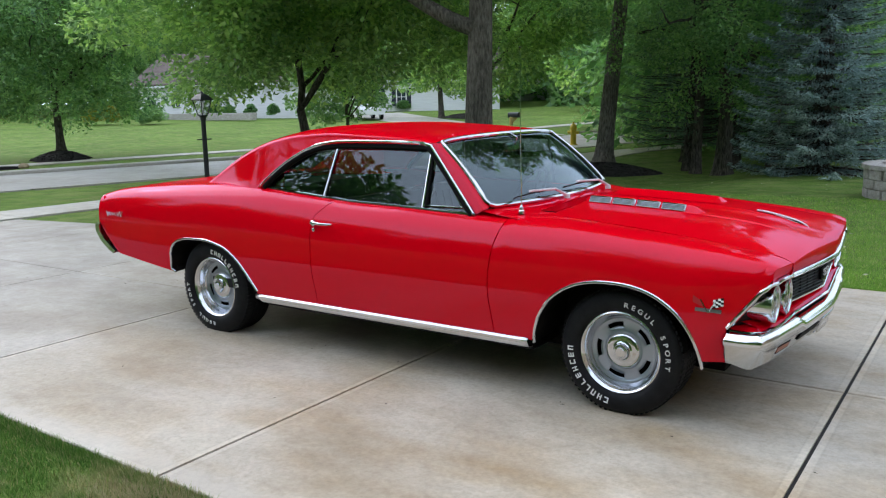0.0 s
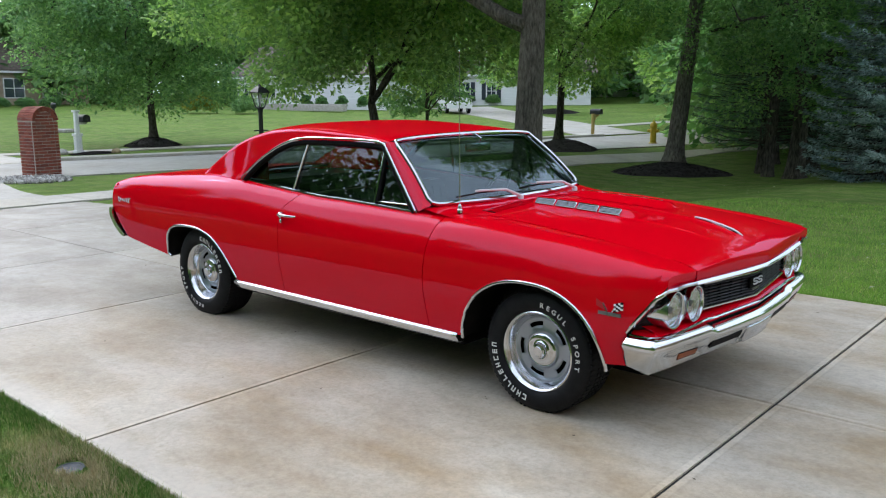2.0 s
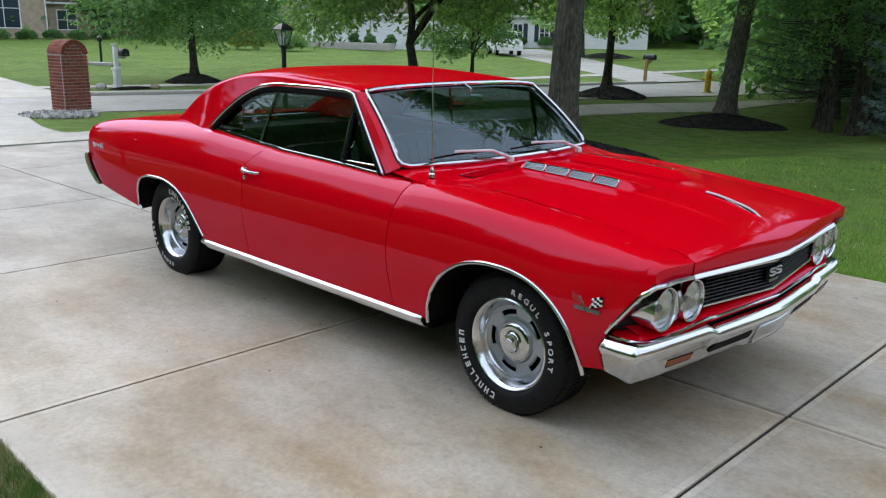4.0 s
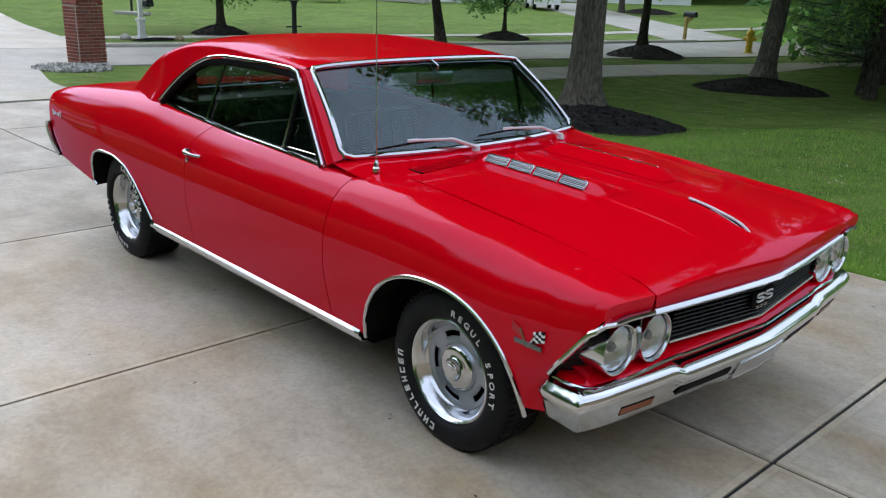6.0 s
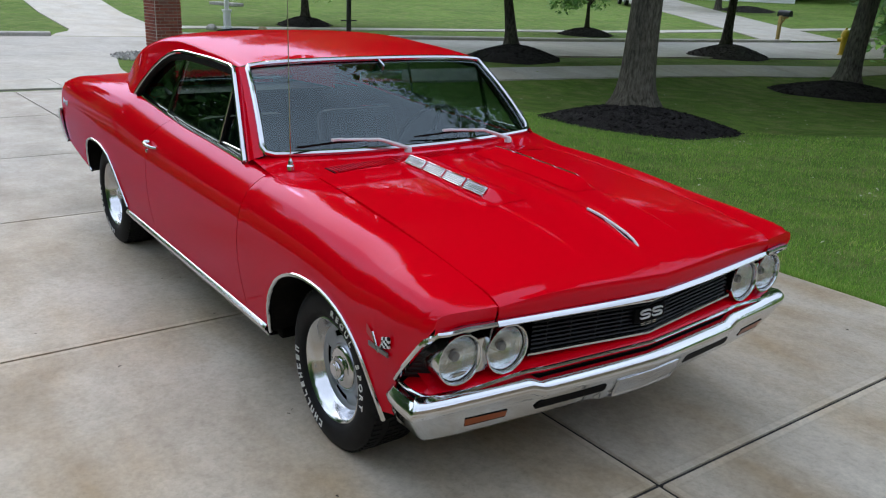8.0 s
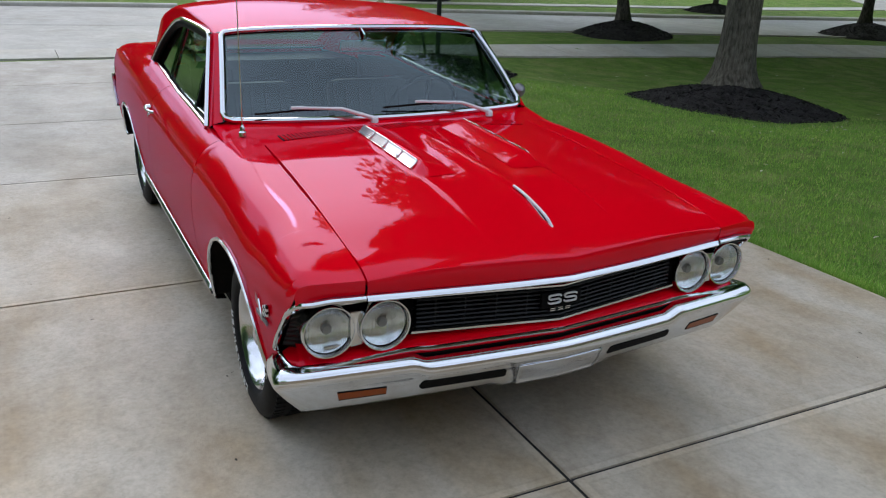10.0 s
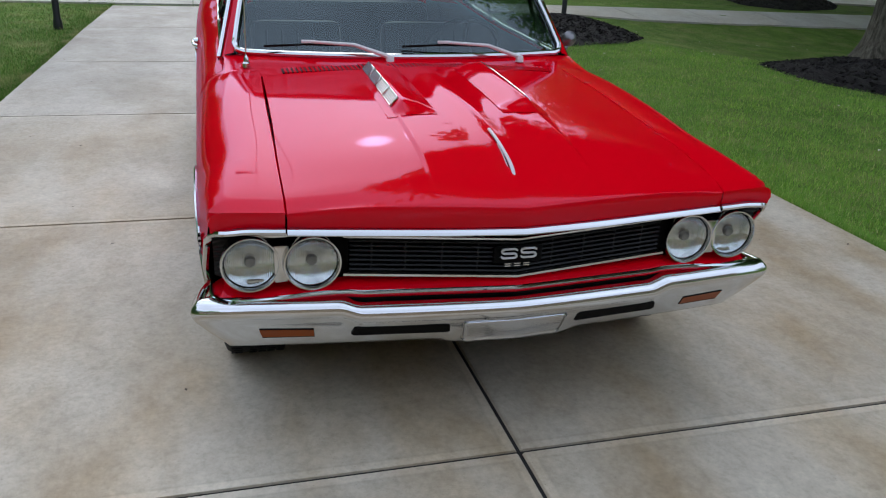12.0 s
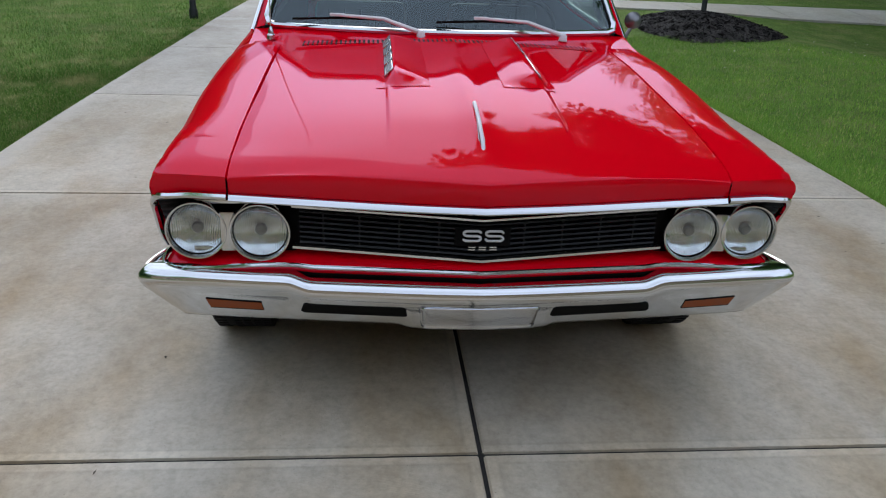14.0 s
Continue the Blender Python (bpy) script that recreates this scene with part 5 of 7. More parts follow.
for side in (-1, 1):
    slot = [(bumper_face(w, z) + 0.001, side * w, z) for w, z in ((0.205, 0.408), (0.212, 0.402), (0.496, 0.404), (0.505, 0.411), (0.498, 0.434), (0.488, 0.439), (0.218, 0.438), (0.210, 0.433))]
    s = Soup().add(slot, [tuple(range(8))] if side > 0 else [tuple(range(8))[::-1]])
    thick(s.done("bumper_slot", SEAL, car, "black cooling slot", smooth=False), 0.005, 1.0).location = BUMPER_SET
    pts = [(bumper_face(w, z) + 0.0005, side * w, z) for w, z in ((0.612, 0.402), (0.762, 0.403), (0.772, 0.437), (0.616, 0.432))]
    blk = Soup().add(pts, [(0, 1, 2, 3)] if side > 0 else [(3, 2, 1, 0)])
    thick(blk.done("turn_signal", AMBER, car, "amber turn-signal lens", smooth=False), 0.004, 1.0).location = BUMPER_SET
    Soup().tube([(p[0] + 0.003, p[1], p[2]) for p in pts], 0.0022, 6, closed=True).done("turn_signal_rim", SEAL, car).location = BUMPER_SET
    m = Matrix.Translation((bumper_face(0.48, 0.457) + 0.002, side * 0.48, 0.4570)) @ Matrix.Rotation(radians(68), 4, "Y")
    Soup().lathe([(0.010, -0.004), (0.009, 0.003), (0.005, 0.006), (0.0005, 0.0065)], 16, m).done("bumper_bolt", CHROME, car).location = BUMPER_SET
# blank plate in its shallow dish, with a thin buckled lip
plate_x = lambda w, z: bumper_face(w, z) + lerp(0.013, 0.002, (z - 0.366) / 0.075) + 0.0012 * math.sin(11 * w + 70 * z) * math.cos(23 * w)
s = Soup().sheet([[(plate_x(w, z), w, z) for w in span(-lerp(0.158, 0.166, k), lerp(0.158, 0.166, k), 20)] for k, z in ((k, lerp(0.360, 0.441, k)) for k in span(0, 1, 12))], flip=False)
thick(s.done("plate_recess", PLATE, car, "blank polished plate recess"), 0.006, 1.0).location = BUMPER_SET
rim = [(0.168, 0.443), (0.172, 0.436), (0.163, 0.364), (0.154, 0.358)]
rim = rim + [(-w, z) for w, z in rim[::-1]]
s = Soup().tube([(bumper_face(w, z) + 0.003, w, z) for w, z in rim], 0.0026, 6, closed=True)
s.done("plate_frame", INSERT, car).location = BUMPER_SET
for z in (0.408, 0.424):
    s = Soup().tube([(plate_x(w, z) + 0.0035, w, z + 0.0012 * math.sin(40 * w)) for w in span(-0.135, 0.105, 18)], 0.0016, 6)
    s.done("plate_crease", CHROME, car).location = BUMPER_SET

# ---- hood ornaments: louvred pods, spear, wipers, aerial ----
pod_lift = lambda x: 0.031 * smoothstep(0.205, 0.13, x) * smoothstep(-0.50, -0.42, x)
pod_base = lambda x, w: hood_z(x + 0.05 * smoothstep(0.2, 0.6, x), w) + 0.0022
for side in (-1, 1):
    rows = []
    for x in span(-0.455, 0.205, 30):
        rows.append([(x, side * w, pod_base(x, w) + pod_lift(x) * k) for w, k in ((0.120, 0.0), (0.135, 0.15), (0.175, 0.62), (0.218, 0.97), (0.230, 1.0), (0.235, 0.96), (0.263, 0.04), (0.268, 0.0), (0.294, -0.05))])
    Soup().sheet(rows, flip=side < 0).done("hood_louvre_pod", PAINT, car, "raised red hood pod")

    def on_slope(x, k, out=0.003):
        w = lerp(0.235, 0.263, k)
        return (x, side * (w + out * 0.6), pod_base(x, w) + pod_lift(x) * lerp(0.97, 0.03, k) + out)

    for k in range(4):
        x0, x1 = -0.435 + 0.138 * k, -0.435 + 0.138 * k + 0.126
        Soup().sheet([[on_slope(x0, 0.05, 0.0015), on_slope(x0, 0.95, 0.0015)], [on_slope(x1, 0.05, 0.0015), on_slope(x1, 0.95, 0.0015)]], flip=side < 0).done("louvre_backing", LOUVRE_GAP, car)
        s = Soup().tube([on_slope(x0, 0.08), on_slope(x1 - 0.01, 0.08), on_slope(x1, 0.3), on_slope(x1, 0.7), on_slope(x1 - 0.01, 0.95), on_slope(x0, 0.95)], 0.0026, 6, closed=True)
        for j in (0.3, 0.46, 0.62, 0.78):
            s.tube([on_slope(x0, j, 0.002), on_slope(x1, j, 0.002)], 0.0015, 6)
        s.done("hood_louvre", CHROME, car, "chrome louvre insert")
ridge = lambda x: hood_z(x + 0.05 * smoothstep(0.2, 0.6, x), 0) + 0.003
fin = curve((0.405, 0.002), (0.52, 0.007), (0.615, 0.014), (0.640, 0.012), (0.668, 0.001))
blade_w = curve((0.405, 0.001), (0.55, 0.004), (0.625, 0.007), (0.668, 0.001))
s = Soup().sheet([[(x, -blade_w(x), ridge(x) - 0.002), (x, -blade_w(x) * 0.8, ridge(x) + fin(x)), (x, blade_w(x) * 0.8, ridge(x) + fin(x)), (x, blade_w(x), ridge(x) - 0.002)] for x in span(0.405, 0.668, 24)])
arrow = s.done("hood_spear", SEAL, car, "black-sided blade with slim chrome edges", smooth=False)
s = Soup().tube([(x, 0, ridge(x) + fin(x) + 0.002) for x in span(0.405, 0.668, 20)], 0.0060, 8, flat=0.9)
for k in (-1, 1):
    s.tube([(x, k * (blade_w(x) + 0.001), ridge(x) + 0.001 + 0.35 * fin(x)) for x in span(0.50, 0.668, 14)], 0.0016, 6)
s.done("spear_edge", WIPER, arrow, "slim chrome edge of the hood spear")
for y0 in (-0.105, 0.493):
    piv = Vector((-0.648, y0, 0.962))
    tip = Vector((-0.690, y0 - 0.345, 1.020))
    mid = piv.lerp(tip, 0.45) + Vector((0.022, 0, 0.026))
    s = Soup().tube([piv, mid, tip], [0.010, 0.0075, 0.006], 8)
    s.lathe([(0.018, -0.02), (0.017, 0.0), (0.011, 0.008), (0.001, 0.010)], 16, Matrix.Translation(piv))
    s.box(tip - Vector((0.008, 0.03, 0.006)), tip + Vector((0.008, 0.03, 0.006)), bevel=0.003)
    s.done("wiper_arm", WIPER, car, "polished wiper arm")
    bl = [(-0.700 - 0.02 * abs(k - 0.45), lerp(tip.y - 0.185, tip.y + 0.185, k), lerp(1.004, 1.008, k) - 0.014 * abs(k - 0.5)) for k in span(0, 1, 8)]
    Soup().tube(bl, 0.0034, 6, flat=1.5).done("wiper_blade", SEAL, car, "black wiper blade")
s = Soup().lathe([(0.017, -0.01), (0.016, 0.006), (0.011, 0.012), (0.010, 0.026), (0.006, 0.033), (0.004, 0.04)], 20, Matrix.Translation((-0.615, -0.714, 0.938)))
s.tube([(-0.615, -0.714, 0.97), (-0.620, -0.712, 1.40), (-0.622, -0.711, 1.78)], [0.0028, 0.0022, 0.0016], 6)
s.done("radio_aerial", SATIN, car, "thin telescopic radio aerial")
Soup().lathe([(0.001, 0.006), (0.004, 0.003), (0.004, -0.003), (0.001, -0.006)], 8, Matrix.Translation((-0.622, -0.711, 1.782))).done("aerial_tip", SATIN, car)

# door handles with key locks, mirror, badges
for side in (-1, 1):
    w = section(-1.865, solve_t(-1.865, 0.818, "z"))[0]
    s = Soup().tube([(-1.935, side * (w + 0.004), 0.822), (-1.925, side * (w + 0.026), 0.822), (-1.86, side * (w + 0.030), 0.820), (-1.80, side * (w + 0.022), 0.819), (-1.785, side * (w + 0.004), 0.818)], [0.013, 0.010, 0.008, 0.0075, 0.007], 8)
    m = Matrix.Translation((-1.915, side * (w + 0.012), 0.820)) @ (face_near if side < 0 else face_far)
    s.lathe([(0.018, -0.01), (0.018, 0.012), (0.012, 0.018), (0.001, 0.018)], 16, m)
    s.done("door_handle", CHROME, car, "chrome door handle")
    m = Matrix.Translation((-1.918, side * (section(-1.918, solve_t(-1.918, 0.780, "z"))[0] + 0.002), 0.780)) @ (face_near if side < 0 else face_far)
    Soup().lathe([(0.012, -0.004), (0.012, 0.006), (0.007, 0.009), (0.001, 0.009)], 16, m).done("door_lock", CHROME, car)
m = Matrix.Translation((-1.07, 0.915, 0.978)) @ Matrix.Rotation(radians(-90), 4, "Y") @ Matrix.Scale(0.72, 4)
s = Soup().lathe([(0.001, -0.045), (0.03, -0.036), (0.05, -0.015), (0.056, 0.0), (0.053, 0.006), (0.001, 0.006)], 28, m)
s.tube([(-1.065, 0.908, 0.945), (-1.06, 0.89, 0.915), (-1.055, 0.87, 0.890)], [0.008, 0.009, 0.014], 8)
s.done("door_mirror", INSERT, car, "round chrome door mirror")
# crossed-flag badge on the fender
for side in (-1, 1):
    w = section(0.445, solve_t(0.445, 0.60, "z"))[0] + 0.004
    y = side * w
    Soup().tube([(0.405, y, 0.634), (0.440, y, 0.577), (0.475, y, 0.634)], 0.0045, 6).done("badge_vee", CHROME, car)
    Soup().box((0.382, y - 0.003, 0.579), (0.498, y + 0.003, 0.595), bevel=0.002).done("badge_bar", INSERT, car)
    Soup().sheet([[(0.372, y + side * 0.003, 0.651), (0.372, y + side * 0.003, 0.619)], [(0.412, y + side * 0.003, 0.629), (0.418, y + side * 0.003, 0.601)]], flip=side > 0).done("badge_flag", FLAGRED, car)
    chk = Soup()
    drk = Soup()
    for i in range(4):
        for j in range(4):
            px_, pz = 0.462 + i * 0.011, 0.601 + j * 0.009 + i * 0.004
            (chk if (i + j) % 2 else drk).box((px_, y - 0.003, pz), (px_ + 0.011, y + 0.004, pz + 0.009))
    chk.done("badge_flag", WHITE_ENAMEL, car, smooth=False)
    drk.done("badge_flag", SEAL, car, smooth=False)
    # flowing script on the tail of the quarter, drawn as joined strokes
    pts = [(-4.075 + 0.225 * k, 0.742 + 0.021 * math.sin(k * 40) * (0.7 + 0.3 * math.cos(k * 7)) + 0.008 * k) for k in span(0, 1, 80)]
    Soup().tube([(x, side * (section(x, solve_t(x, z, "z"))[0] + 0.003), z) for x, z in pts], 0.0022, 6).done("tail_script", SATIN, car, "small bright script badge")
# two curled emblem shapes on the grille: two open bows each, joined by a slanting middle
for c in (-0.031, 0.031):
    hw, hh, z0, x0 = 0.025, 0.0145, 0.631, 0.756
    upper = [(hw * 0.55 + hw * 0.45 * math.cos(a), hh * 0.5 + hh * 0.5 * math.sin(a)) for a in span(0.2, 1.57, 4)] + [(-hw * 0.5 + hw * 0.45 * math.cos(a), hh * 0.5 + hh * 0.5 * math.sin(a)) for a in span(1.57, 4.4, 8)]
    lower = [(-p, -q) for p, q in upper[::-1]]
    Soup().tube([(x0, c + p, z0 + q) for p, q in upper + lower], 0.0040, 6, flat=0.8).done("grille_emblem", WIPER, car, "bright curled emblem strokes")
Soup().box((0.738, -0.078, 0.598), (0.750, 0.078, 0.654), bevel=0.004).done("emblem_plate", BLACK, car)
s = Soup()
for c in (-0.030, 0.0, 0.030):
    for dz in (-0.007, 0.0, 0.007):
        s.box((0.744, c - 0.010, 0.594 + dz - 0.0016), (0.749, c + 0.010, 0.594 + dz + 0.0016))
s.done("emblem_bars", SATIN, car, smooth=False)

# ---- trees ----
def leaf_material(name, dark, mid, light, back):
    m = bpy.data.materials.new(name)
    m.use_nodes = True
    b = bsdf(m)
    g = nd(m, "ShaderNodeNewGeometry")
    c = ramp(m, g.outputs["Random Per Island"], [(0.0, dark), (0.5, mid), (1.0, light)])
    big = ramp(m, grain(m, 0.55, 3.0, 0.6, (1, 1, 1), "World"), [(0.32, (0.72, 0.78, 0.84)), (0.68, (1.22, 1.16, 1.05))])
    c = blend(m, "MULTIPLY", 1.0, c, big)
    ln(m, c, b.inputs["Base Color"])
    b.inputs["Roughness"].default_value, b.inputs["Specular IOR Level"].default_value = 0.5, 0.35
    t = nd(m, "ShaderNodeBsdfTranslucent")
    ln(m, blend(m, "MULTIPLY", 1.0, c, back), t.inputs["Color"])
    mix = nd(m, "ShaderNodeMixShader", Fac=0.5)
    o = m.node_tree.nodes["Material Output"]
    ln(m, b.outputs[0], mix.inputs[1])
    ln(m, t.outputs[0], mix.inputs[2])
    ln(m, mix.outputs[0], o.inputs["Surface"])
    return m


LEAF_A = leaf_material("maple_leaves", (0.108, 0.215, 0.095), (0.173, 0.308, 0.133), (0.307, 0.467, 0.208), (1.25, 1.4, 0.85))
LEAF_B = leaf_material("bright_leaves", (0.17, 0.3, 0.107), (0.275, 0.432, 0.152), (0.466, 0.6, 0.23), (1.25, 1.4, 0.85))
LEAF_C = leaf_material("deep_green_leaves", (0.083, 0.184, 0.078), (0.137, 0.27, 0.109), (0.235, 0.391, 0.16), (1.25, 1.4, 0.85))
LEAF_D = leaf_material("wood_edge_leaves", (0.11, 0.241, 0.099), (0.183, 0.341, 0.136), (0.313, 0.486, 0.195), (1.3, 1.45, 0.9))
NEEDLE = leaf_material("blue_spruce_needles", (0.15, 0.24, 0.21), (0.29, 0.41, 0.385), (0.50, 0.62, 0.60), (1.0, 1.0, 1.0))
NEEDLE_G = leaf_material("dark_spruce_needles", (0.070, 0.140, 0.092), (0.125, 0.225, 0.145), (0.210, 0.320, 0.200), (0.9, 1.0, 0.9))


def card_mesh(name, pos, along, across, mat):
    """Many small folded leaves: four corners each, from arrays of centres and two half axes."""
    n = len(pos)
    fold = np.cross(along, across)
    fold /= np.maximum(np.linalg.norm(fold, axis=1, keepdims=True), 1e-9)
    lift = fold * np.linalg.norm(across, axis=1, keepdims=True) * 0.35
    v = np.empty((n, 4, 3), np.float32)
    v[:, 0], v[:, 1], v[:, 2], v[:, 3] = pos - along, pos + across * 0.9 + lift, pos + along * 1.1, pos - across * 0.9 + lift
    me = bpy.data.meshes.new(name)
    me.vertices.add(4 * n)
    me.vertices.foreach_set("co", v.ravel())
    me.loops.add(4 * n)
    me.loops.foreach_set("vertex_index", np.arange(4 * n, dtype=np.int32))
    me.polygons.add(n)
    me.polygons.foreach_set("loop_start", np.arange(0, 4 * n, 4, dtype=np.int32))
    me.materials.append(mat)
    me.update(calc_edges=True)
    me.validate()
    return me


def crown_mesh(name, mat, centres, radii, per, size, rng, droop=0.35):
    pos, al, ac = [], [], []
    for c, r in zip(centres, radii):
        k = max(8, int(per * r * r))
        d = rng.normal(size=(k, 3))
        d /= np.linalg.norm(d, axis=1, keepdims=True)
        rad = r * (0.35 + 0.65 * rng.random((k, 1)) ** 0.6)
        p = c + d * rad * np.array([1, 1, 0.62])
        a = d * np.array([1, 1, 0.3]) + rng.normal(scale=0.5, size=(k, 3)) + np.array([0, 0, -droop])
        a /= np.linalg.norm(a, axis=1, keepdims=True)
        b = np.cross(a, rng.normal(scale=0.55, size=(k, 3)) + np.array([0, 0, 1]))
        b /= np.maximum(np.linalg.norm(b, axis=1, keepdims=True), 1e-9)
        s = size * (0.6 + 0.8 * rng.random((k, 1)))
        pos.append(p), al.append(a * s), ac.append(b * s * 0.62)
    return card_mesh(name, np.concatenate(pos), np.concatenate(al), np.concatenate(ac), mat)


def crown_points(rng, n, rx, rz, cz, hollow=0.35, low_cut=-0.95):
    """Clump centres over an uneven ellipsoid, thicker towards its skin."""
    out = []
    while len(out) < n:
        d = rng.normal(size=3)
        d /= np.linalg.norm(d)
        if d[2] < low_cut:
            continue
        u = hollow + (1 - hollow) * rng.random() ** 0.7
        wob = 1 + 0.16 * math.sin(4 * math.atan2(d[1], d[0]) + 5 * d[2] + rng.random())
        out.append((d[0] * rx * u * wob, d[1] * rx * u * wob, cz + d[2] * rz * u))
    return np.array(out)


def limb(s, a, b, ra, rb, rng, sag=0.0, n=7, wiggle=0.05):
    a, b = Vector(a), Vector(b)
    L = (b - a).length
    pts, rad = [], []
    for i in range(n + 1):
        k = i / n
        p = a.lerp(b, k) + Vector((0, 0, -sag * L * math.sin(math.pi * k)))
        if 0 < i < n:
            p += Vector(rng.uniform(-wiggle, wiggle, 3)) * L * 0.4
        pts.append(p), rad.append(lerp(ra, rb, k))
    s.tube(pts, rad, 10 if ra > 0.05 else 6)
    return pts


def trunk_mesh(s, base_r, top_r, height, lean, rng, flare=1.55, n=18, sides=22):
    """Tapered, ribbed trunk with a root flare."""
    rows = []
    ph = rng.random(6) * 6
    for i in range(n + 1):
        k = (i / n) ** 1.4
        z = height * k
        r = lerp(base_r, top_r, k) * (1 + (flare - 1) * math.exp(-z / 0.22))
        cx, cy = lean[0] * k + 0.03 * math.sin(3 * k + ph[0]), lean[1] * k + 0.03 * math.sin(2.4 * k + ph[1])
        row = []
        for j in range(sides):
            a = 2 * math.pi * j / sides
            rib = 1 + 0.05 * math.sin(5 * a + ph[2]) * (1 + 2 * math.exp(-z / 0.25)) + 0.025 * math.sin(11 * a + ph[3] + 2 * k)
            row.append((cx + r * rib * math.cos(a), cy + r * rib * math.sin(a), z - 0.08))
        row.append(row[0])
        rows.append(row)
    s.sheet(rows, flip=True)


def broadleaf(name, x, y, label, seed, trunk_r=0.16, fork=2.0, height=9.0, spread=3.8, crown_low=1.9, clumps=95, per=240, size=0.085, leaf=None, bark=None, lean=(0, 0), lift=0.0, limbs=9, droop=0.35, turn=0.0, low_cut=-0.95):
    rng = np.random.default_rng(seed)
    root = tagged(new(name), label, "tree")
    root.location = (x, y, land(x, y) + lift)
    root.rotation_euler = (0, 0, turn)
    s = Soup()
    trunk_mesh(s, trunk_r, trunk_r * 0.72, fork, lean, rng)
    cz = (crown_low + height) / 2
    rz = (height - crown_low) / 2
    cen = crown_points(rng, clumps, spread, rz, cz, low_cut=low_cut) + np.array([lean[0], lean[1], 0])
    top = (lean[0], lean[1], fork - 0.12)
    lead = limb(s, top, (lean[0] * 1.3, lean[1] * 1.3, height * 0.82), trunk_r * 0.7, 0.03, rng, 0, 10, 0.03)
    order = rng.permutation(len(cen))
    for i in range(limbs):
        a = 2 * math.pi * (i + 0.4 * rng.random()) / limbs
        out = spread * rng.uniform(0.55, 0.85)
        start = lead[min(6, int(i * 7 / limbs))]
        end = (lean[0] + out * math.cos(a), lean[1] + out * math.sin(a), rng.uniform(cz - rz * 0.35, cz + rz * 0.55))
        pts = limb(s, start, end, trunk_r * 0.42, 0.018, rng, -0.06, 7, 0.06)
        for q in pts[3::2]:
            c = cen[np.argmin(np.linalg.norm(cen - np.array(q), axis=1) + rng.random(len(cen)) * 0.8)]
            limb(s, q, c, 0.028, 0.006, rng, 0.02, 4, 0.08)
    s.done("trunk", bark or BARK, root, "", True, 60)
    radii = rng.uniform(0.55, 1.05, len(cen)) * spread / 3.8
    crown = new("crown", crown_mesh("crown", leaf or LEAF_A, cen, radii, per, size, rng, droop))
    crown.parent = root
    return root


broadleaf("maple_tree", -28.0, 13.1, "young maple with a low rounded crown across the street", 11, 0.15, 2.3, 9.5, 4.8, 0.7, 250, 250, 0.076, LEAF_A, BARK_DARK, lift=0.3)
broadleaf("maple_tree", -14.5, 12.3, "maple with a spreading bright green crown beside the street", 12, 0.15, 1.35, 9.5, 5.1, 0.8, 270, 280, 0.078, LEAF_B, BARK_DARK, lean=(-0.16, -0.11), lift=0.3)
broadleaf("maple_tree", -14.4, 21.3, "slender maple in a mulch mound beside the street", 13, 0.15, 2.4, 8.5, 4.2, 1.5, 150, 250, 0.085, LEAF_B, BARK_DARK, lift=0.33, droop=0.45)
broadleaf("maple_tree", -22.3, 22.9, "small young maple beyond the street", 14, 0.09, 1.0, 5.4, 2.7, 0.35, 130, 300, 0.08, LEAF_A, BARK_DARK, lift=0.25)
tree_c = broadleaf("oak_tree", -6.15, 7.8, "large oak with a thick grey trunk rising from black mulch", 15, 0.265, 3.4, 13.0, 5.5, 3.5, 470, 210, 0.115, LEAF_C, BARK_OLIVE, lift=0.30, limbs=11, low_cut=-0.5)
broadleaf("oak_tree", -7.85, 16.9, "tall oak with a rough leaning trunk in black mulch", 16, 0.235, 5.6, 11.5, 4.4, 5.3, 120, 200, 0.12, LEAF_C, BARK, lean=(0.35, 0.65), lift=0.24, limbs=10)
# low limb of the big oak
s = Soup()
rng = np.random.default_rng(77)
p1 = limb(s, (0, 0, 2.70), (-0.95, -0.45, 3.22), 0.15, 0.11, rng, 0.05, 6, 0.03)
limb(s, p1[-1], (-3.2, -2.2, 4.9), 0.11, 0.03, rng, -0.02, 6, 0.05)
s.done("low_limb", BARK_OLIVE, tree_c, "", True, 60)
for k, (px, py, h_, sp, mat, seed) in enumerate(((-34, 47, 9.5, 4.2, LEAF_B, 22), (-27, 60, 11, 5.2, LEAF_A, 23), (-17.5, 40, 10, 4.6, LEAF_B, 25), (-12, 33, 11, 4.6, LEAF_C, 27))):
    broadleaf("shade_tree", px, py, "leafy shade tree in a neighbouring garden", seed, 0.22, 2.6, h_, sp, 1.0, 130, 110, 0.15, mat, BARK_DARK, lift=0.0)


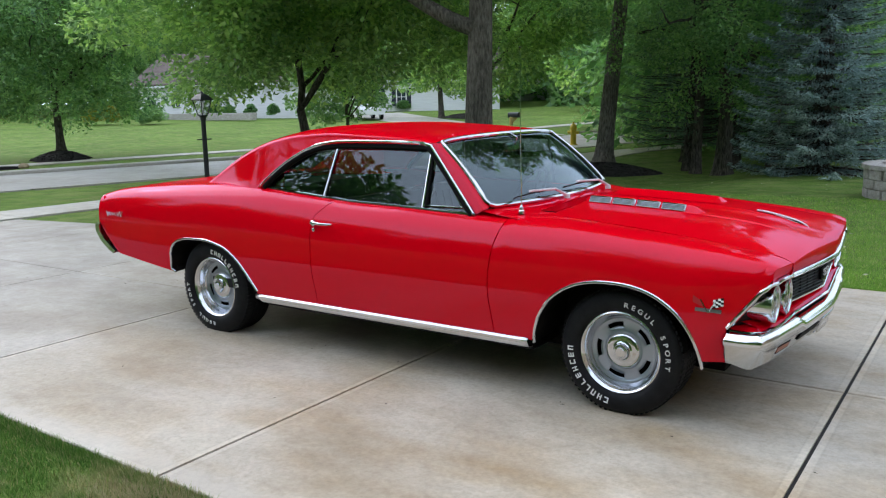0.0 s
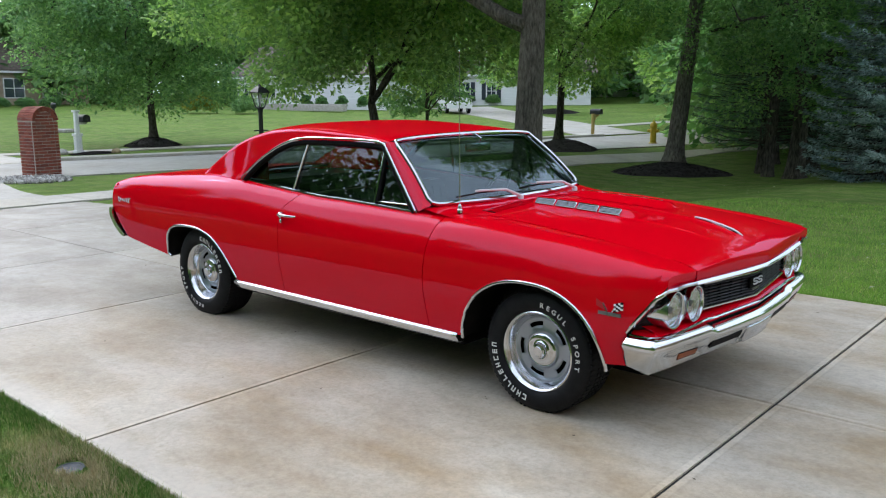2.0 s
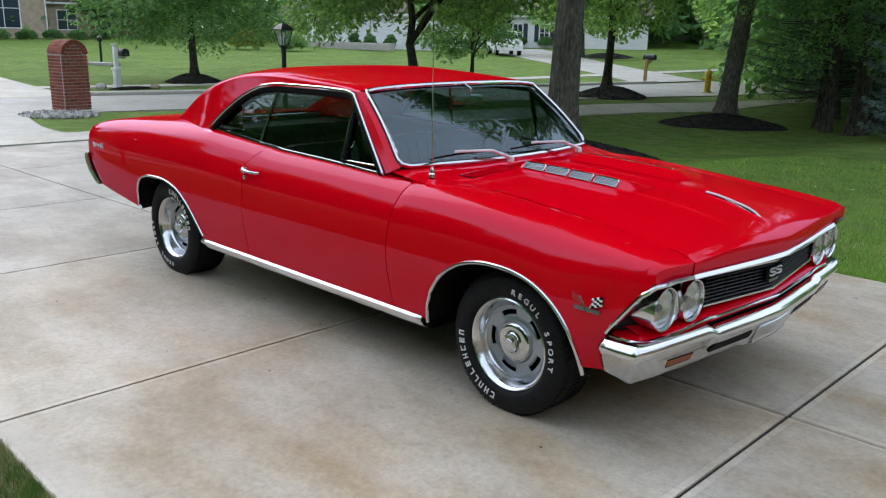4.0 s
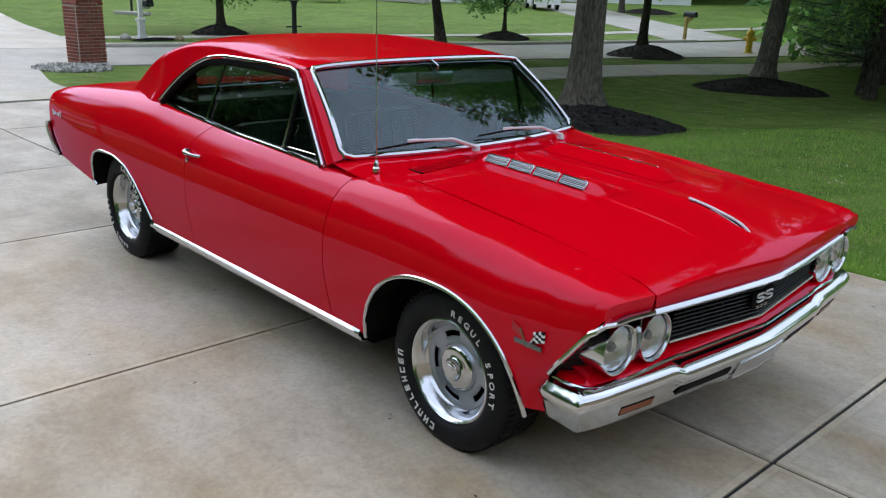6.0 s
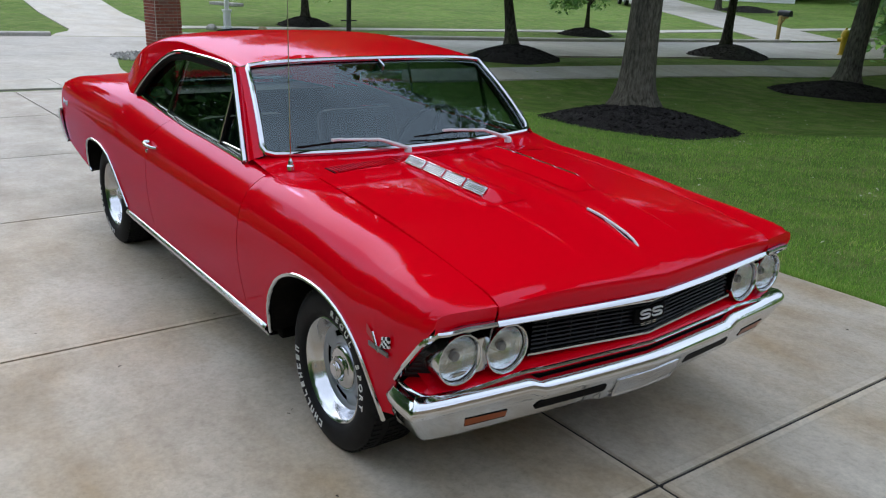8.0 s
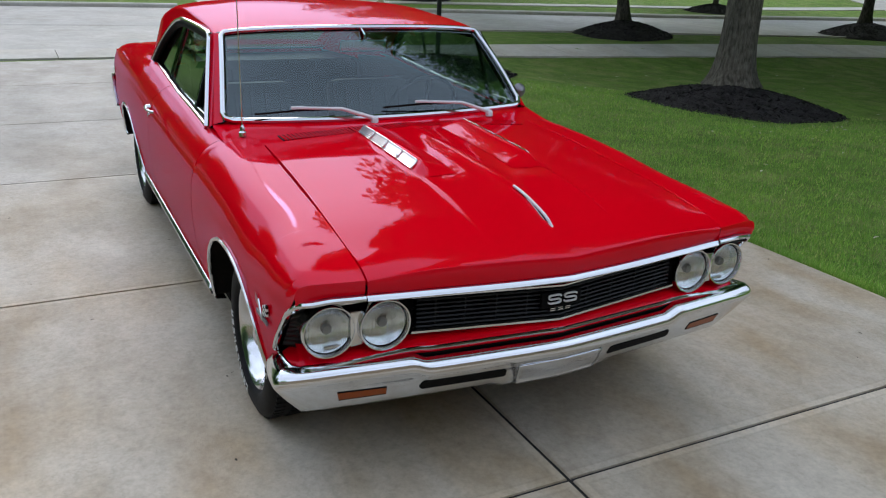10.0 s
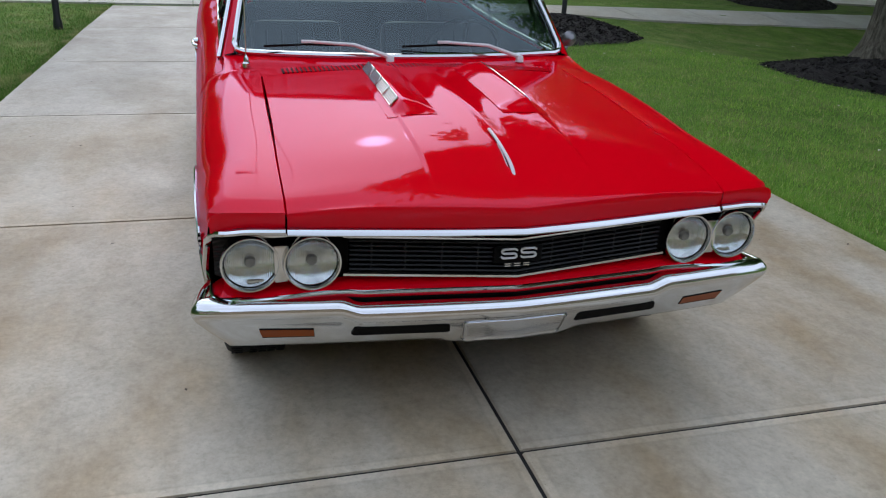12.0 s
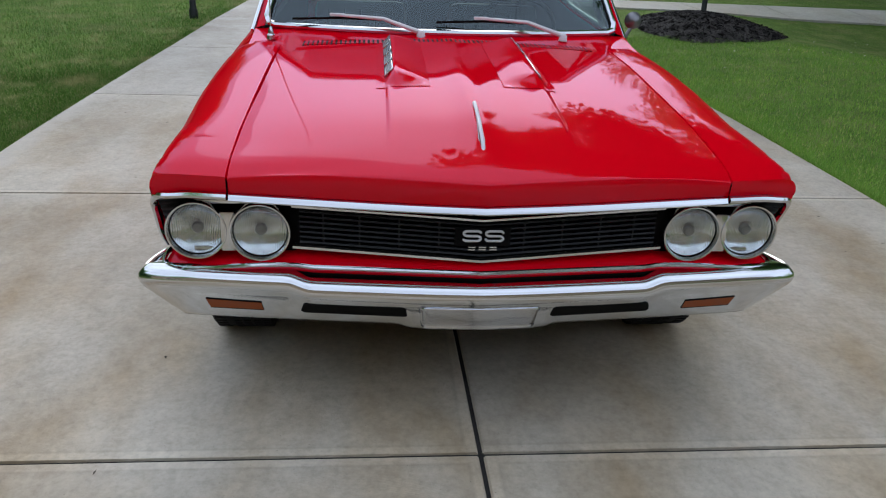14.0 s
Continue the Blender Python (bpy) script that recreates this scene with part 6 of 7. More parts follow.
def spruce(x, y, height, radius, seed, needle, label, low=0.25, dens=1.0, bare=0.0):
    """Whorls of drooping boughs, each a spine with flat sprays of needle tufts."""
    rng = np.random.default_rng(seed)
    root = tagged(new("spruce_tree"), label, "spruce")
    root.location = (x, y, land(x, y))
    s = Soup()
    trunk_mesh(s, 0.035 * radius * 2.2 + 0.06, 0.03, height * 0.97, (0, 0), rng, 1.25, 12, 12)
    pos, al, ac = [], [], []
    z = low
    while z < height * 0.985:
        k = z / height
        R = radius * (1 - k) ** 0.85 * (1 + 0.12 * rng.standard_normal())
        n = max(5, int(11 * (1 - 0.5 * k)))
        a0 = rng.random() * 6.28
        for i in range(n):
            a = a0 + 2 * math.pi * (i + 0.3 * rng.random()) / n
            L = max(0.15, R * rng.uniform(0.72, 1.1))
            d = np.array([math.cos(a), math.sin(a), 0])
            side = np.array([-d[1], d[0], 0])
            fall = rng.uniform(0.10, 0.26)
            spine = lambda u: d * L * u + np.array([0, 0, z - fall * L * u * (1.4 - u) + 0.10 * L * u**3])
            if L > 0.5:
                s.tube([spine(u) for u in (0, 0.35, 0.7, 0.95)], [0.03, 0.02, 0.012, 0.004], 5)
            m = int(190 * L * dens) + 14
            u = np.maximum(bare, rng.random(m) ** 0.75)
            wid = (1 - u) * 0.42 * L * 0.9 + 0.06
            off = rng.uniform(-1, 1, m)
            p = np.array([spine(t) for t in u]) + side * (wid * off)[:, None] + np.array([0, 0, 1]) * (-0.10 * np.abs(off) * wid + rng.normal(scale=0.03, size=m))[:, None]
            dirn = d * 0.7 + side * (off * 0.9)[:, None] + np.array([0, 0, 1]) * rng.normal(-0.25, 0.32, m)[:, None]
            dirn /= np.linalg.norm(dirn, axis=1, keepdims=True)
            b = np.cross(dirn, rng.normal(scale=0.35, size=(m, 3)) + np.array([0, 0, 1]))
            b /= np.linalg.norm(b, axis=1, keepdims=True)
            sz = rng.uniform(0.03, 0.062, (m, 1))
            pos.append(p), al.append(dirn * sz), ac.append(b * sz * 0.30)
        z += rng.uniform(0.17, 0.27) * (1.1 - 0.45 * k)
    s.done("trunk", BARK_DARK, root, "", True, 60)
    c = new("crown", card_mesh("crown", np.concatenate(pos), np.concatenate(al), np.concatenate(ac), needle))
    c.parent = root
    return root


spruce(-1.82, 14.2, 8.0, 2.0, 31, NEEDLE, "blue spruce with dense silvery drooping boughs", 0.15, 1.25)
spruce(-4.9, 18.6, 8.0, 3.0, 33, NEEDLE_G, "dark green spruce at the edge of the wood", 0.9, 0.36, 0.15)
spruce(-6.6, 20.6, 8.0, 2.8, 34, NEEDLE_G, "dark green spruce at the edge of the wood", 0.8, 0.36, 0.2)
spruce(-2.6, 19.5, 8.5, 3.0, 35, NEEDLE_G, "tall dark spruce in the wood", 0.5, 0.32)
# broadleaf trees in front of and inside the wood
broadleaf("maple_tree", -4.35, 16.1, "deep green maple with low foliage at the wood's edge", 41, 0.20, 2.2, 7.5, 3.3, 1.2, 140, 640, 0.048, LEAF_D, BARK_DARK, limbs=9)
broadleaf("maple_tree", -3.3, 21.0, "deep green maple inside the wood", 42, 0.18, 2.4, 8.0, 3.4, 2.0, 85, 300, 0.075, LEAF_D, BARK_DARK)
broadleaf("maple_tree", -6.2, 23.5, "maple behind the spruces", 43, 0.18, 2.6, 8.5, 4.0, 2.0, 75, 180, 0.11, LEAF_A, BARK_DARK)
broadleaf("maple_tree", 8.5, 25.0, "maple behind the blue spruces", 44, 0.2, 2.6, 8.5, 4.0, 2.0, 75, 180, 0.11, LEAF_A, BARK_DARK)
for px, py, r in ((-5.2, 16.6, 0.13), (-5.7, 17.5, 0.11), (-3.5, 17.4, 0.12)):
    t = tagged(new("tree_trunk"), "bare dark trunk at the edge of the wood", "tree")
    t.location = (px, py, land(px, py))
    s = Soup()
    trunk_mesh(s, r, r * 0.6, 7.0, (0.25, 0.1), np.random.default_rng(int(r * 1000)), 1.3)
    s.done("trunk", BARK_DARK, t, "", True, 60)


# distant woods all round, as loose clumps of foliage with ragged tops
def far_woods(name, arc, r0, r1, low, high, count, size, seed, mat, label, per=17):
    rng = np.random.default_rng(seed)
    a = np.radians(rng.uniform(arc[0], arc[1], count))
    r = rng.uniform(r0, r1, count)
    tops = high * (0.72 + 0.28 * np.sin(a * 23 + seed) * np.sin(a * 9.1)) * rng.uniform(0.75, 1.05, count)
    z = low + (tops - low) * rng.random(count) ** 0.75
    c = np.stack([r * np.cos(a), r * np.sin(a), z + np.array([land(p * math.cos(q), p * math.sin(q)) for p, q in zip(r, a)])], 1)
    me = crown_mesh(name, mat, c, rng.uniform(1.2, 2.4, count), per, size, rng, 0.3)
    return tagged(new(name, me), label, "trees", kind="stuff")


far_woods("far_woods", (97, 174), 78, 112, 0.0, 17, 2150, 0.50, 51, LEAF_A, "distant leafy trees behind the houses", 14)
far_woods("far_woods", (96, 114), 24, 46, 0.3, 8.5, 400, 0.20, 52, LEAF_D, "dense dark wood beside the lawn")
far_woods("far_woods", (196, 247), 26, 38, 0.2, 14.2, 700, 0.17, 53, LEAF_C, "distant leafy trees along the street", 64)
# unseen row, made tall so that the car's near flank reflects dark
far_woods("far_woods", (246, 332), 16, 23, 0.2, 12.2, 480, 0.20, 54, LEAF_C, "unseen tall row of trees added to darken the near flank", 58)
far_woods("far_woods", (330, 418), 30, 46, 0.3, 9, 380, 0.34, 55, LEAF_C, "trees behind the garden")
far_woods("far_woods", (172, 197), 70, 95, 0.2, 18, 380, 0.40, 56, LEAF_A, "distant leafy trees at the end of the street", 40)
far_woods("far_woods", (56, 98), 80, 108, 0.0, 8.5, 520, 0.36, 57, LEAF_A, "low line of distant trees beyond the lawn", 22)
# higher unseen stretch, added to hide sky from flank and side windows
far_woods("far_woods", (250, 284), 15, 20, 0.3, 16.5, 190, 0.20, 58, LEAF_C, "unseen taller trees added to block sky from the near flank", 58)

# ---- garden things ----
def lamp_post(x, y, label):
    root = tagged(new("lamp_post"), label, "lamp post")
    root.location = (x, y, land(x, y) - 0.02)
    Soup().lathe([(0.055, 0), (0.052, 0.10), (0.040, 0.13), (0.038, 1.36), (0.046, 1.38), (0.046, 1.42), (0.02, 1.43)], 20).done("post", BLACKMETAL, root)
    Soup().tube([(-0.0, -0.14, 1.06), (0, 0.14, 1.06)], 0.011, 8).done("ladder_bar", BLACKMETAL, root)
    Soup().lathe([(0.035, 1.40), (0.06, 1.43), (0.075, 1.445), (0.075, 1.455), (0.03, 1.455)], 16).done("collar", BLACKMETAL, root)
    cage = Soup()
    for k in range(4):
        a = math.pi / 4 + k * math.pi / 2
        c, s_ = math.cos(a), math.sin(a)
        cage.tube([(0.075 * c, 0.075 * s_, 1.45), (0.150 * c, 0.150 * s_, 1.70)], 0.008, 6)
        a2 = a + math.pi / 2
        cage.tube([(0.150 * c, 0.150 * s_, 1.70), (0.150 * math.cos(a2), 0.150 * math.sin(a2), 1.70)], 0.008, 6)
    cage.done("lantern_frame", BLACKMETAL, root)
    for k in range(4):
        a = math.pi / 4 + k * math.pi / 2
        a2 = a + math.pi / 2
        p = [(r * math.cos(q), r * math.sin(q), z) for r, q, z in ((0.073, a, 1.455), (0.073, a2, 1.455), (0.147, a2, 1.70), (0.147, a, 1.70))]
        piece("lantern_pane", p, [(0, 1, 2, 3)], FROST, root, smooth=False)
    cap = Soup()
    cap.lathe([(0.175, 1.698), (0.178, 1.71), (0.10, 1.775), (0.055, 1.80), (0.03, 1.805), (0.022, 1.83), (0.004, 1.845)], 4, Matrix.Rotation(math.pi / 4, 4, "Z"))
    cap.done("lantern_cap", BLACKMETAL, root, smooth=False)
    Soup().lathe([(0.012, 1.46), (0.014, 1.56), (0.03, 1.60), (0.032, 1.64), (0.018, 1.67), (0.001, 1.675)], 12).done("bulb", WHITE_ENAMEL, root)
    return root


lamp_post(-9.55, 4.62, "black metal lamp post with a glass lantern in a mulch bed")
lamp_post(-7.95, -2.52, "black metal lamp post on the lawn beside the driveway")

# brick gate pillar: mortar core with an arched top; the bricks are laid last
PILLAR = (-16.95, 4.0)
pillar = tagged(new("brick_pillar"), "red brick mailbox pillar with an arched top in a gravel bed", "pillar")
pillar.location = (*PILLAR, land(*PILLAR) - 0.03)
pillar.rotation_euler = (0, 0, radians(8))
PW, PD, PH = 0.295, 0.27, 1.24


def pillar_half(z):
    return PW if z < PH else math.sqrt(max(0.0, PW * PW - (z - PH) ** 2))


prof = [(-PW, 0)] + [(-PW * math.cos(a), PH + PW * math.sin(a)) for a in span(0, math.pi, 20)] + [(PW, 0)]
core = Soup()
nP = len(prof)
core.add([(-PD, y, z) for y, z in prof] + [(PD, y, z) for y, z in prof], [tuple(range(nP))[::-1], tuple(range(nP, 2 * nP))] + [(i, i + 1, nP + i + 1, nP + i) for i in range(nP - 1)])
core.done("core", MORTAR, pillar, "pale mortar joints", smooth=False)

# gravel bed with loose stones
rng = random.Random(5)
s = Soup()
for _ in range(800):
    u, a = math.sqrt(rng.random()), rng.uniform(0, 6.283)
    gx_, gy_ = -15.6 + 1.0 * u * math.cos(a), 3.2 + 0.72 * u * math.sin(a)
    r = rng.uniform(0.025, 0.075)
    m = Matrix.Translation((gx_, gy_, land(gx_, gy_) - 0.01 + rng.uniform(0, 0.03))) @ Euler((rng.uniform(0, 3), rng.uniform(0, 3), rng.uniform(0, 3))).to_matrix().to_4x4()
    q = [(r, 0, 0), (-r * 0.9, 0, 0), (0, r * 0.8, 0), (0, -r * 0.75, 0), (0, 0, r * 0.6), (0, 0, -r * 0.6)]
    s.add(q, [(0, 2, 4), (2, 1, 4), (1, 3, 4), (3, 0, 4), (2, 0, 5), (1, 2, 5), (3, 1, 5), (0, 3, 5)], m)
GRAVEL = material("gravel", (0.35, 0.33, 0.3), 0.85)
gg = nd(GRAVEL, "ShaderNodeNewGeometry")
ln(GRAVEL, ramp(GRAVEL, gg.outputs["Random Per Island"], [(0.0, (0.16, 0.15, 0.14)), (0.5, (0.36, 0.34, 0.31)), (1.0, (0.62, 0.6, 0.56))]), bsdf(GRAVEL).inputs["Base Color"])
tagged(s.done("gravel", GRAVEL, smooth=False), "mixed pale gravel round the brick pillar", "gravel", kind="stuff")

# stones at the foot of the first mailbox, a low slab and a dark post on the far lawn
def field_stone(x, y, r, seed, mat, label):
    rng_ = random.Random(seed)
    s_ = Soup()
    rows_ = []
    for i in range(9):
        b_ = math.pi * i / 8
        ring_ = [(r * math.sin(b_) * math.cos(a) * (1 + rng_.uniform(-0.08, 0.08)), 0.75 * r * math.sin(b_) * math.sin(a) * (1 + rng_.uniform(-0.08, 0.08)), 0.6 * r * math.cos(b_)) for a in span(0, 2 * math.pi, 12)[:-1]]
        rows_.append(ring_ + [ring_[0]])
    s_.sheet(rows_)
    o = s_.done("field_stone", mat, None, "", True, 60)
    o.location = (x, y, land(x, y) + 0.2 * r)
    return tagged(o, label, "stone")


TANSTONE = mottled("tan_stone", (0.22, 0.16, 0.09), (0.40, 0.31, 0.19), 7, 0.9, 50, 0.5, 0.006, "Object")
field_stone(-25.75, 8.45, 0.24, 3, STONE, "pale rounded stone beside the mailbox post")
field_stone(-25.05, 10.0, 0.2, 4, TANSTONE, "tan rounded stone at the edge of a mulch bed")
slab_ = Soup().box((-0.9, -0.35, 0.0), (0.9, 0.35, 0.16), Matrix.Translation((-40.1, 14.7, land(-40.1, 14.7) - 0.03)) @ Matrix.Rotation(radians(22), 4, "Z"), bevel=0.03)
tagged(slab_.done("stone_edging", STONE, smooth=False), "low pale stone slab set in the lawn", "stone edging")
post_ = tagged(new("garden_post"), "slim dark metal post on the far lawn", "post")
post_.location = (-41.1, 15.1, land(-41.1, 15.1) - 0.03)
Soup().box((-0.05, -0.05, 0), (0.05, 0.05, 1.15), bevel=0.008).done("shaft", BLACKMETAL, post_)
Soup().lathe([(0.07, 1.13), (0.13, 1.16), (0.15, 1.34), (0.05, 1.42), (0.001, 1.44)], 12).done("cap", BLACKMETAL, post_)

# mailboxes
mb = tagged(new("mailbox"), "dark mailbox on a moulded white post", "mailbox")
mb.location = (-25.6, 8.95, land(-25.6, 8.95) + 0.0)
s = Soup().box((-0.14, -0.14, 0), (0.14, 0.14, 0.12), bevel=0.01).box((-0.10, -0.10, 0.12), (0.10, 0.10, 0.62), bevel=0.01).box((-0.13, -0.13, 0.60), (0.13, 0.13, 0.68), bevel=0.01).box((-0.065, -0.065, 0.68), (0.065, 0.065, 1.42), bevel=0.008).box((-0.10, -0.10, 1.40), (0.10, 0.10, 1.46), bevel=0.01)
s.box((-0.05, 0, 0.98), (0.05, 0.34, 1.06), bevel=0.008)
s.done("post", WHITEPAINT, mb)
rows = [[(-0.24, 0.10 + 0.13 * math.cos(a), 1.10 + (0.10 + 0.13 * math.sin(a) if a > 0 else 0)) for a in span(0, math.pi, 10)]]
body = Soup()
ring_ = [(0.13 * math.cos(a), 0.12 + 0.13 * math.sin(a)) for a in span(0, math.pi, 10)] + [(-0.13, 0.0), (0.13, 0.0)]
k_ = len(ring_)
body.add([(-0.24, 0.24 + y, 1.06 + z) for y, z in ring_] + [(0.26, 0.24 + y, 1.06 + z) for y, z in ring_], [tuple(range(k_)), tuple(range(k_, 2 * k_))[::-1]] + [(i, k_ + i, k_ + (i + 1) % k_, (i + 1) % k_) for i in range(k_)])
body.done("box", BLACKMETAL, mb, "dark mailbox body", smooth=False)
Soup().box((0.262, 0.20, 1.10), (0.275, 0.28, 1.14)).done("door_pull", SATIN, mb)

m2 = tagged(new("mailbox"), "black mailbox on a yellow timber post", "mailbox")
m2.location = (-18.6, 30.6, land(-18.6, 30.6))
TIMBER = mottled("yellow_timber", (0.32, 0.22, 0.07), (0.46, 0.33, 0.12), 6, 0.8, 40, 0.3, 0.004, "Object")
Soup().box((-0.06, -0.06, 0), (0.06, 0.06, 1.02), bevel=0.006).done("post", TIMBER, m2)
Soup().box((-0.05, -0.05, 0.90), (0.05, 0.50, 0.98), bevel=0.006).done("arm", TIMBER, m2)
Soup().tube([(0, 0.02, 0.62), (0, 0.36, 0.92)], 0.04, 4).done("brace", TIMBER, m2)
b2 = Soup()
b2.add([(-0.28, 0.28 + y, 0.99 + z) for y, z in ring_] + [(0.28, 0.28 + y, 0.99 + z) for y, z in ring_], [tuple(range(k_)), tuple(range(k_, 2 * k_))[::-1]] + [(i, k_ + i, k_ + (i + 1) % k_, (i + 1) % k_) for i in range(k_)])
b2.done("box", BLACKMETAL, m2, "black mailbox body", smooth=False)

hy = tagged(new("fire_hydrant"), "yellow fire hydrant on the verge", "hydrant")
hy.location = (-13.2, 26.2, land(-13.2, 26.2) - 0.02)
YELLOW = mottled("yellow_hydrant_paint", (0.50, 0.34, 0.02), (0.66, 0.46, 0.05), 6, 0.5, 50, 0.2, 0.003, "Object")
Soup().lathe([(0.17, 0), (0.17, 0.05), (0.12, 0.06), (0.115, 0.62), (0.15, 0.64), (0.15, 0.68)], 20).done("barrel", YELLOW, hy)
Soup().lathe([(0.14, 0.68), (0.13, 0.76), (0.09, 0.84), (0.04, 0.87), (0.04, 0.93), (0.001, 0.93)], 20).done("bonnet", YELLOW, hy)
for k in range(3):
    a = k * math.pi / 2
    Soup().tube([(0.08 * math.cos(a), 0.08 * math.sin(a), 0.52), (0.23 * math.cos(a), 0.23 * math.sin(a), 0.52)], 0.065, 10).done("nozzle", YELLOW, hy)

# round stone planter at the wood's edge
pl = tagged(new("stone_planter"), "round planter of stacked grey stone blocks", "planter")
pl.location = (0.55, 9.75, land(0.5, 9.7) - 0.02)
Soup().lathe([(0.80, 0), (0.80, 0.40), (0.0, 0.40)], 48).done("core", SOIL, pl)
for c in range(3):
    for k in range(18):
        a = 2 * math.pi * (k + 0.5 * (c % 2)) / 18
        m = Matrix.Rotation(a, 4, "Z") @ Matrix.Translation((0.84, 0, 0.005 + 0.145 * c))
        o = Soup().box((-0.09, -0.142, 0), (0.09, 0.142, 0.138), m, bevel=0.012).done("block", STONE, pl, smooth=False)
for k in range(14):
    a = 2 * math.pi * k / 14
    m = Matrix.Rotation(a, 4, "Z") @ Matrix.Translation((0.83, 0, 0.442))
    Soup().box((-0.13, -0.183, 0), (0.13, 0.183, 0.07), m, bevel=0.012).done("capstone", STONE, pl, smooth=False)

# grey valve cover in the lawn
COVER = (-1.18, -2.67)
vc = Soup().lathe([(0.064, -0.04), (0.064, -0.006), (0.060, -0.002), (0.052, -0.002), (0.050, -0.004), (0.001, -0.003)], 24, Matrix.Translation((*COVER, -0.026)))
tagged(vc.done("valve_cover", mottled("grey_plastic", (0.045, 0.05, 0.06), (0.10, 0.105, 0.12), 10, 0.6, 60)), "small round grey valve cover sunk in the lawn", "valve cover")

# ---- houses ----
SIDING = material("white_siding", (0.72, 0.72, 0.70), 0.6)
sg = grain(SIDING, 3.0, 3.0, 0.5, (0.3, 0.3, 6), "Object")
ln(SIDING, ramp(SIDING, sg, [(0.3, (0.62, 0.62, 0.61)), (0.7, (0.76, 0.76, 0.75))]), bsdf(SIDING).inputs["Base Color"])
TANBRICK = mottled("tan_brick", (0.30, 0.23, 0.16), (0.46, 0.37, 0.27), 2.5, 0.9, 9, 0.3, 0.01, "Object")
SHINGLE = mottled("brown_shingles", (0.10, 0.075, 0.065), (0.19, 0.15, 0.13), 3, 0.9, 14, 0.4, 0.02, "Object")
PANE = material("window_pane", (0.03, 0.045, 0.06), 0.06, 0, 0.8)
SHUTTER = material("dark_shutter", (0.015, 0.022, 0.035), 0.6)


def house_at(a, b, depth, wall_h, roof_h, wall_mat, label, windows, lap=0.0):
    """A gabled house; a to b is the foot of the wall that faces the street. windows: along, sill, width, height, shutters."""
    ax, ay = a
    bx, by = b
    L = math.hypot(bx - ax, by - ay)
    root = tagged(new("house"), label, "house")
    root.location = (ax, ay, min(land(ax, ay), land(bx, by)) - 0.2)
    root.rotation_euler = (0, 0, math.atan2(by - ay, bx - ax))
    Soup().box((0, 0, 0), (L, depth, wall_h)).done("wall", wall_mat, root, smooth=False)
    if lap:
        s = Soup()
        for k in range(int(wall_h / lap)):
            s.add([(-0.01, -0.006, k * lap), (L + 0.01, -0.006, k * lap), (L + 0.01, -0.03, k * lap), (-0.01, -0.03, k * lap), (-0.01, -0.004, (k + 1) * lap), (L + 0.01, -0.004, (k + 1) * lap)], [(3, 2, 5, 4), (0, 1, 2, 3)])
        s.done("siding", wall_mat, root, smooth=False)
    o = 0.5
    v = [(-o, -o, wall_h), (L + o, -o, wall_h), (L + o, depth + o, wall_h), (-o, depth + o, wall_h), (-o, depth / 2, wall_h + roof_h), (L + o, depth / 2, wall_h + roof_h)]
    r = piece("roof", v, [(0, 1, 5, 4), (2, 3, 4, 5), (1, 2, 5), (3, 0, 4)], SHINGLE, root, smooth=False)
    thick(r, 0.15, 1)
    Soup().box((-o, -o - 0.04, wall_h - 0.16), (L + o, -o + 0.06, wall_h + 0.02)).done("gutter", WHITEPAINT, root, smooth=False)
    for x, z, w, h_, sh in windows:
        ring = [[(px_, py_, pz) for px_, pz in ((x + e, z + e), (x + w - e, z + e), (x + w - e, z + h_ - e), (x + e, z + h_ - e))] for e, py_ in ((0, 0.02), (0, -0.09), (0.09, -0.09), (0.09, 0.02))]
        f = Soup().add([p for r in ring for p in r], [(4 * r + q, 4 * r + (q + 1) % 4, 4 * r + 4 + (q + 1) % 4, 4 * r + 4 + q) for r in range(3) for q in range(4)])
        win = f.done("window", WHITEPAINT, root, smooth=False)
        Soup().box((x + w / 2 - 0.03, -0.08, z + 0.09), (x + w / 2 + 0.03, 0.0, z + h_ - 0.09)).done("glazing_bar", WHITEPAINT, win, smooth=False)
        Soup().box((x + 0.09, -0.077, z + h_ / 2 - 0.03), (x + w - 0.09, -0.003, z + h_ / 2 + 0.03)).done("glazing_bar", WHITEPAINT, win, smooth=False)
        Soup().box((x + 0.05, -0.045, z + 0.05), (x + w - 0.05, 0.0, z + h_ - 0.05)).done("pane", PANE, win, smooth=False)
        if sh:
            for sx in (x - 0.42, x + w + 0.04):
                Soup().box((sx, -0.07, z), (sx + 0.38, 0.0, z + h_)).done("shutter", SHUTTER, win, smooth=False)
    return root


house_at((-60.5, 40.0), (-46.2, 44.2), 9, 3.0, 2.8, SIDING, "white sided house behind clipped shrubs", ((3.2, 1.2, 1.0, 1.1, False), (0.8, 0.2, 0.9, 2.0, False)), 0.2)
house_at((-49.5, 54.5), (-38.5, 63.2), 9, 3.0, 3.0, SIDING, "white sided house with dark shutters", ((2.0, 0.7, 0.95, 1.6, True), (4.4, 0.7, 0.95, 1.6, True)), 0.2)
house_at((-52, 84.0), (-42, 95.0), 9, 5.2, 3.0, SIDING, "pale blue two-storey house far down the street", ((1.5, 0.9, 1.0, 1.6, True), (1.5, 3.4, 1.0, 1.3, True), (4.5, 0.9, 1.0, 1.6, True), (4.5, 3.4, 1.0, 1.3, True)), 0.2)
tan_house = house_at((-74.6, 14.6), (-74.0, 24.8), 12, 4.7, 4.2, TANBRICK, "tan brick house with a tall window under a front gable", ((5.5, 1.0, 2.6, 3.3, False),))
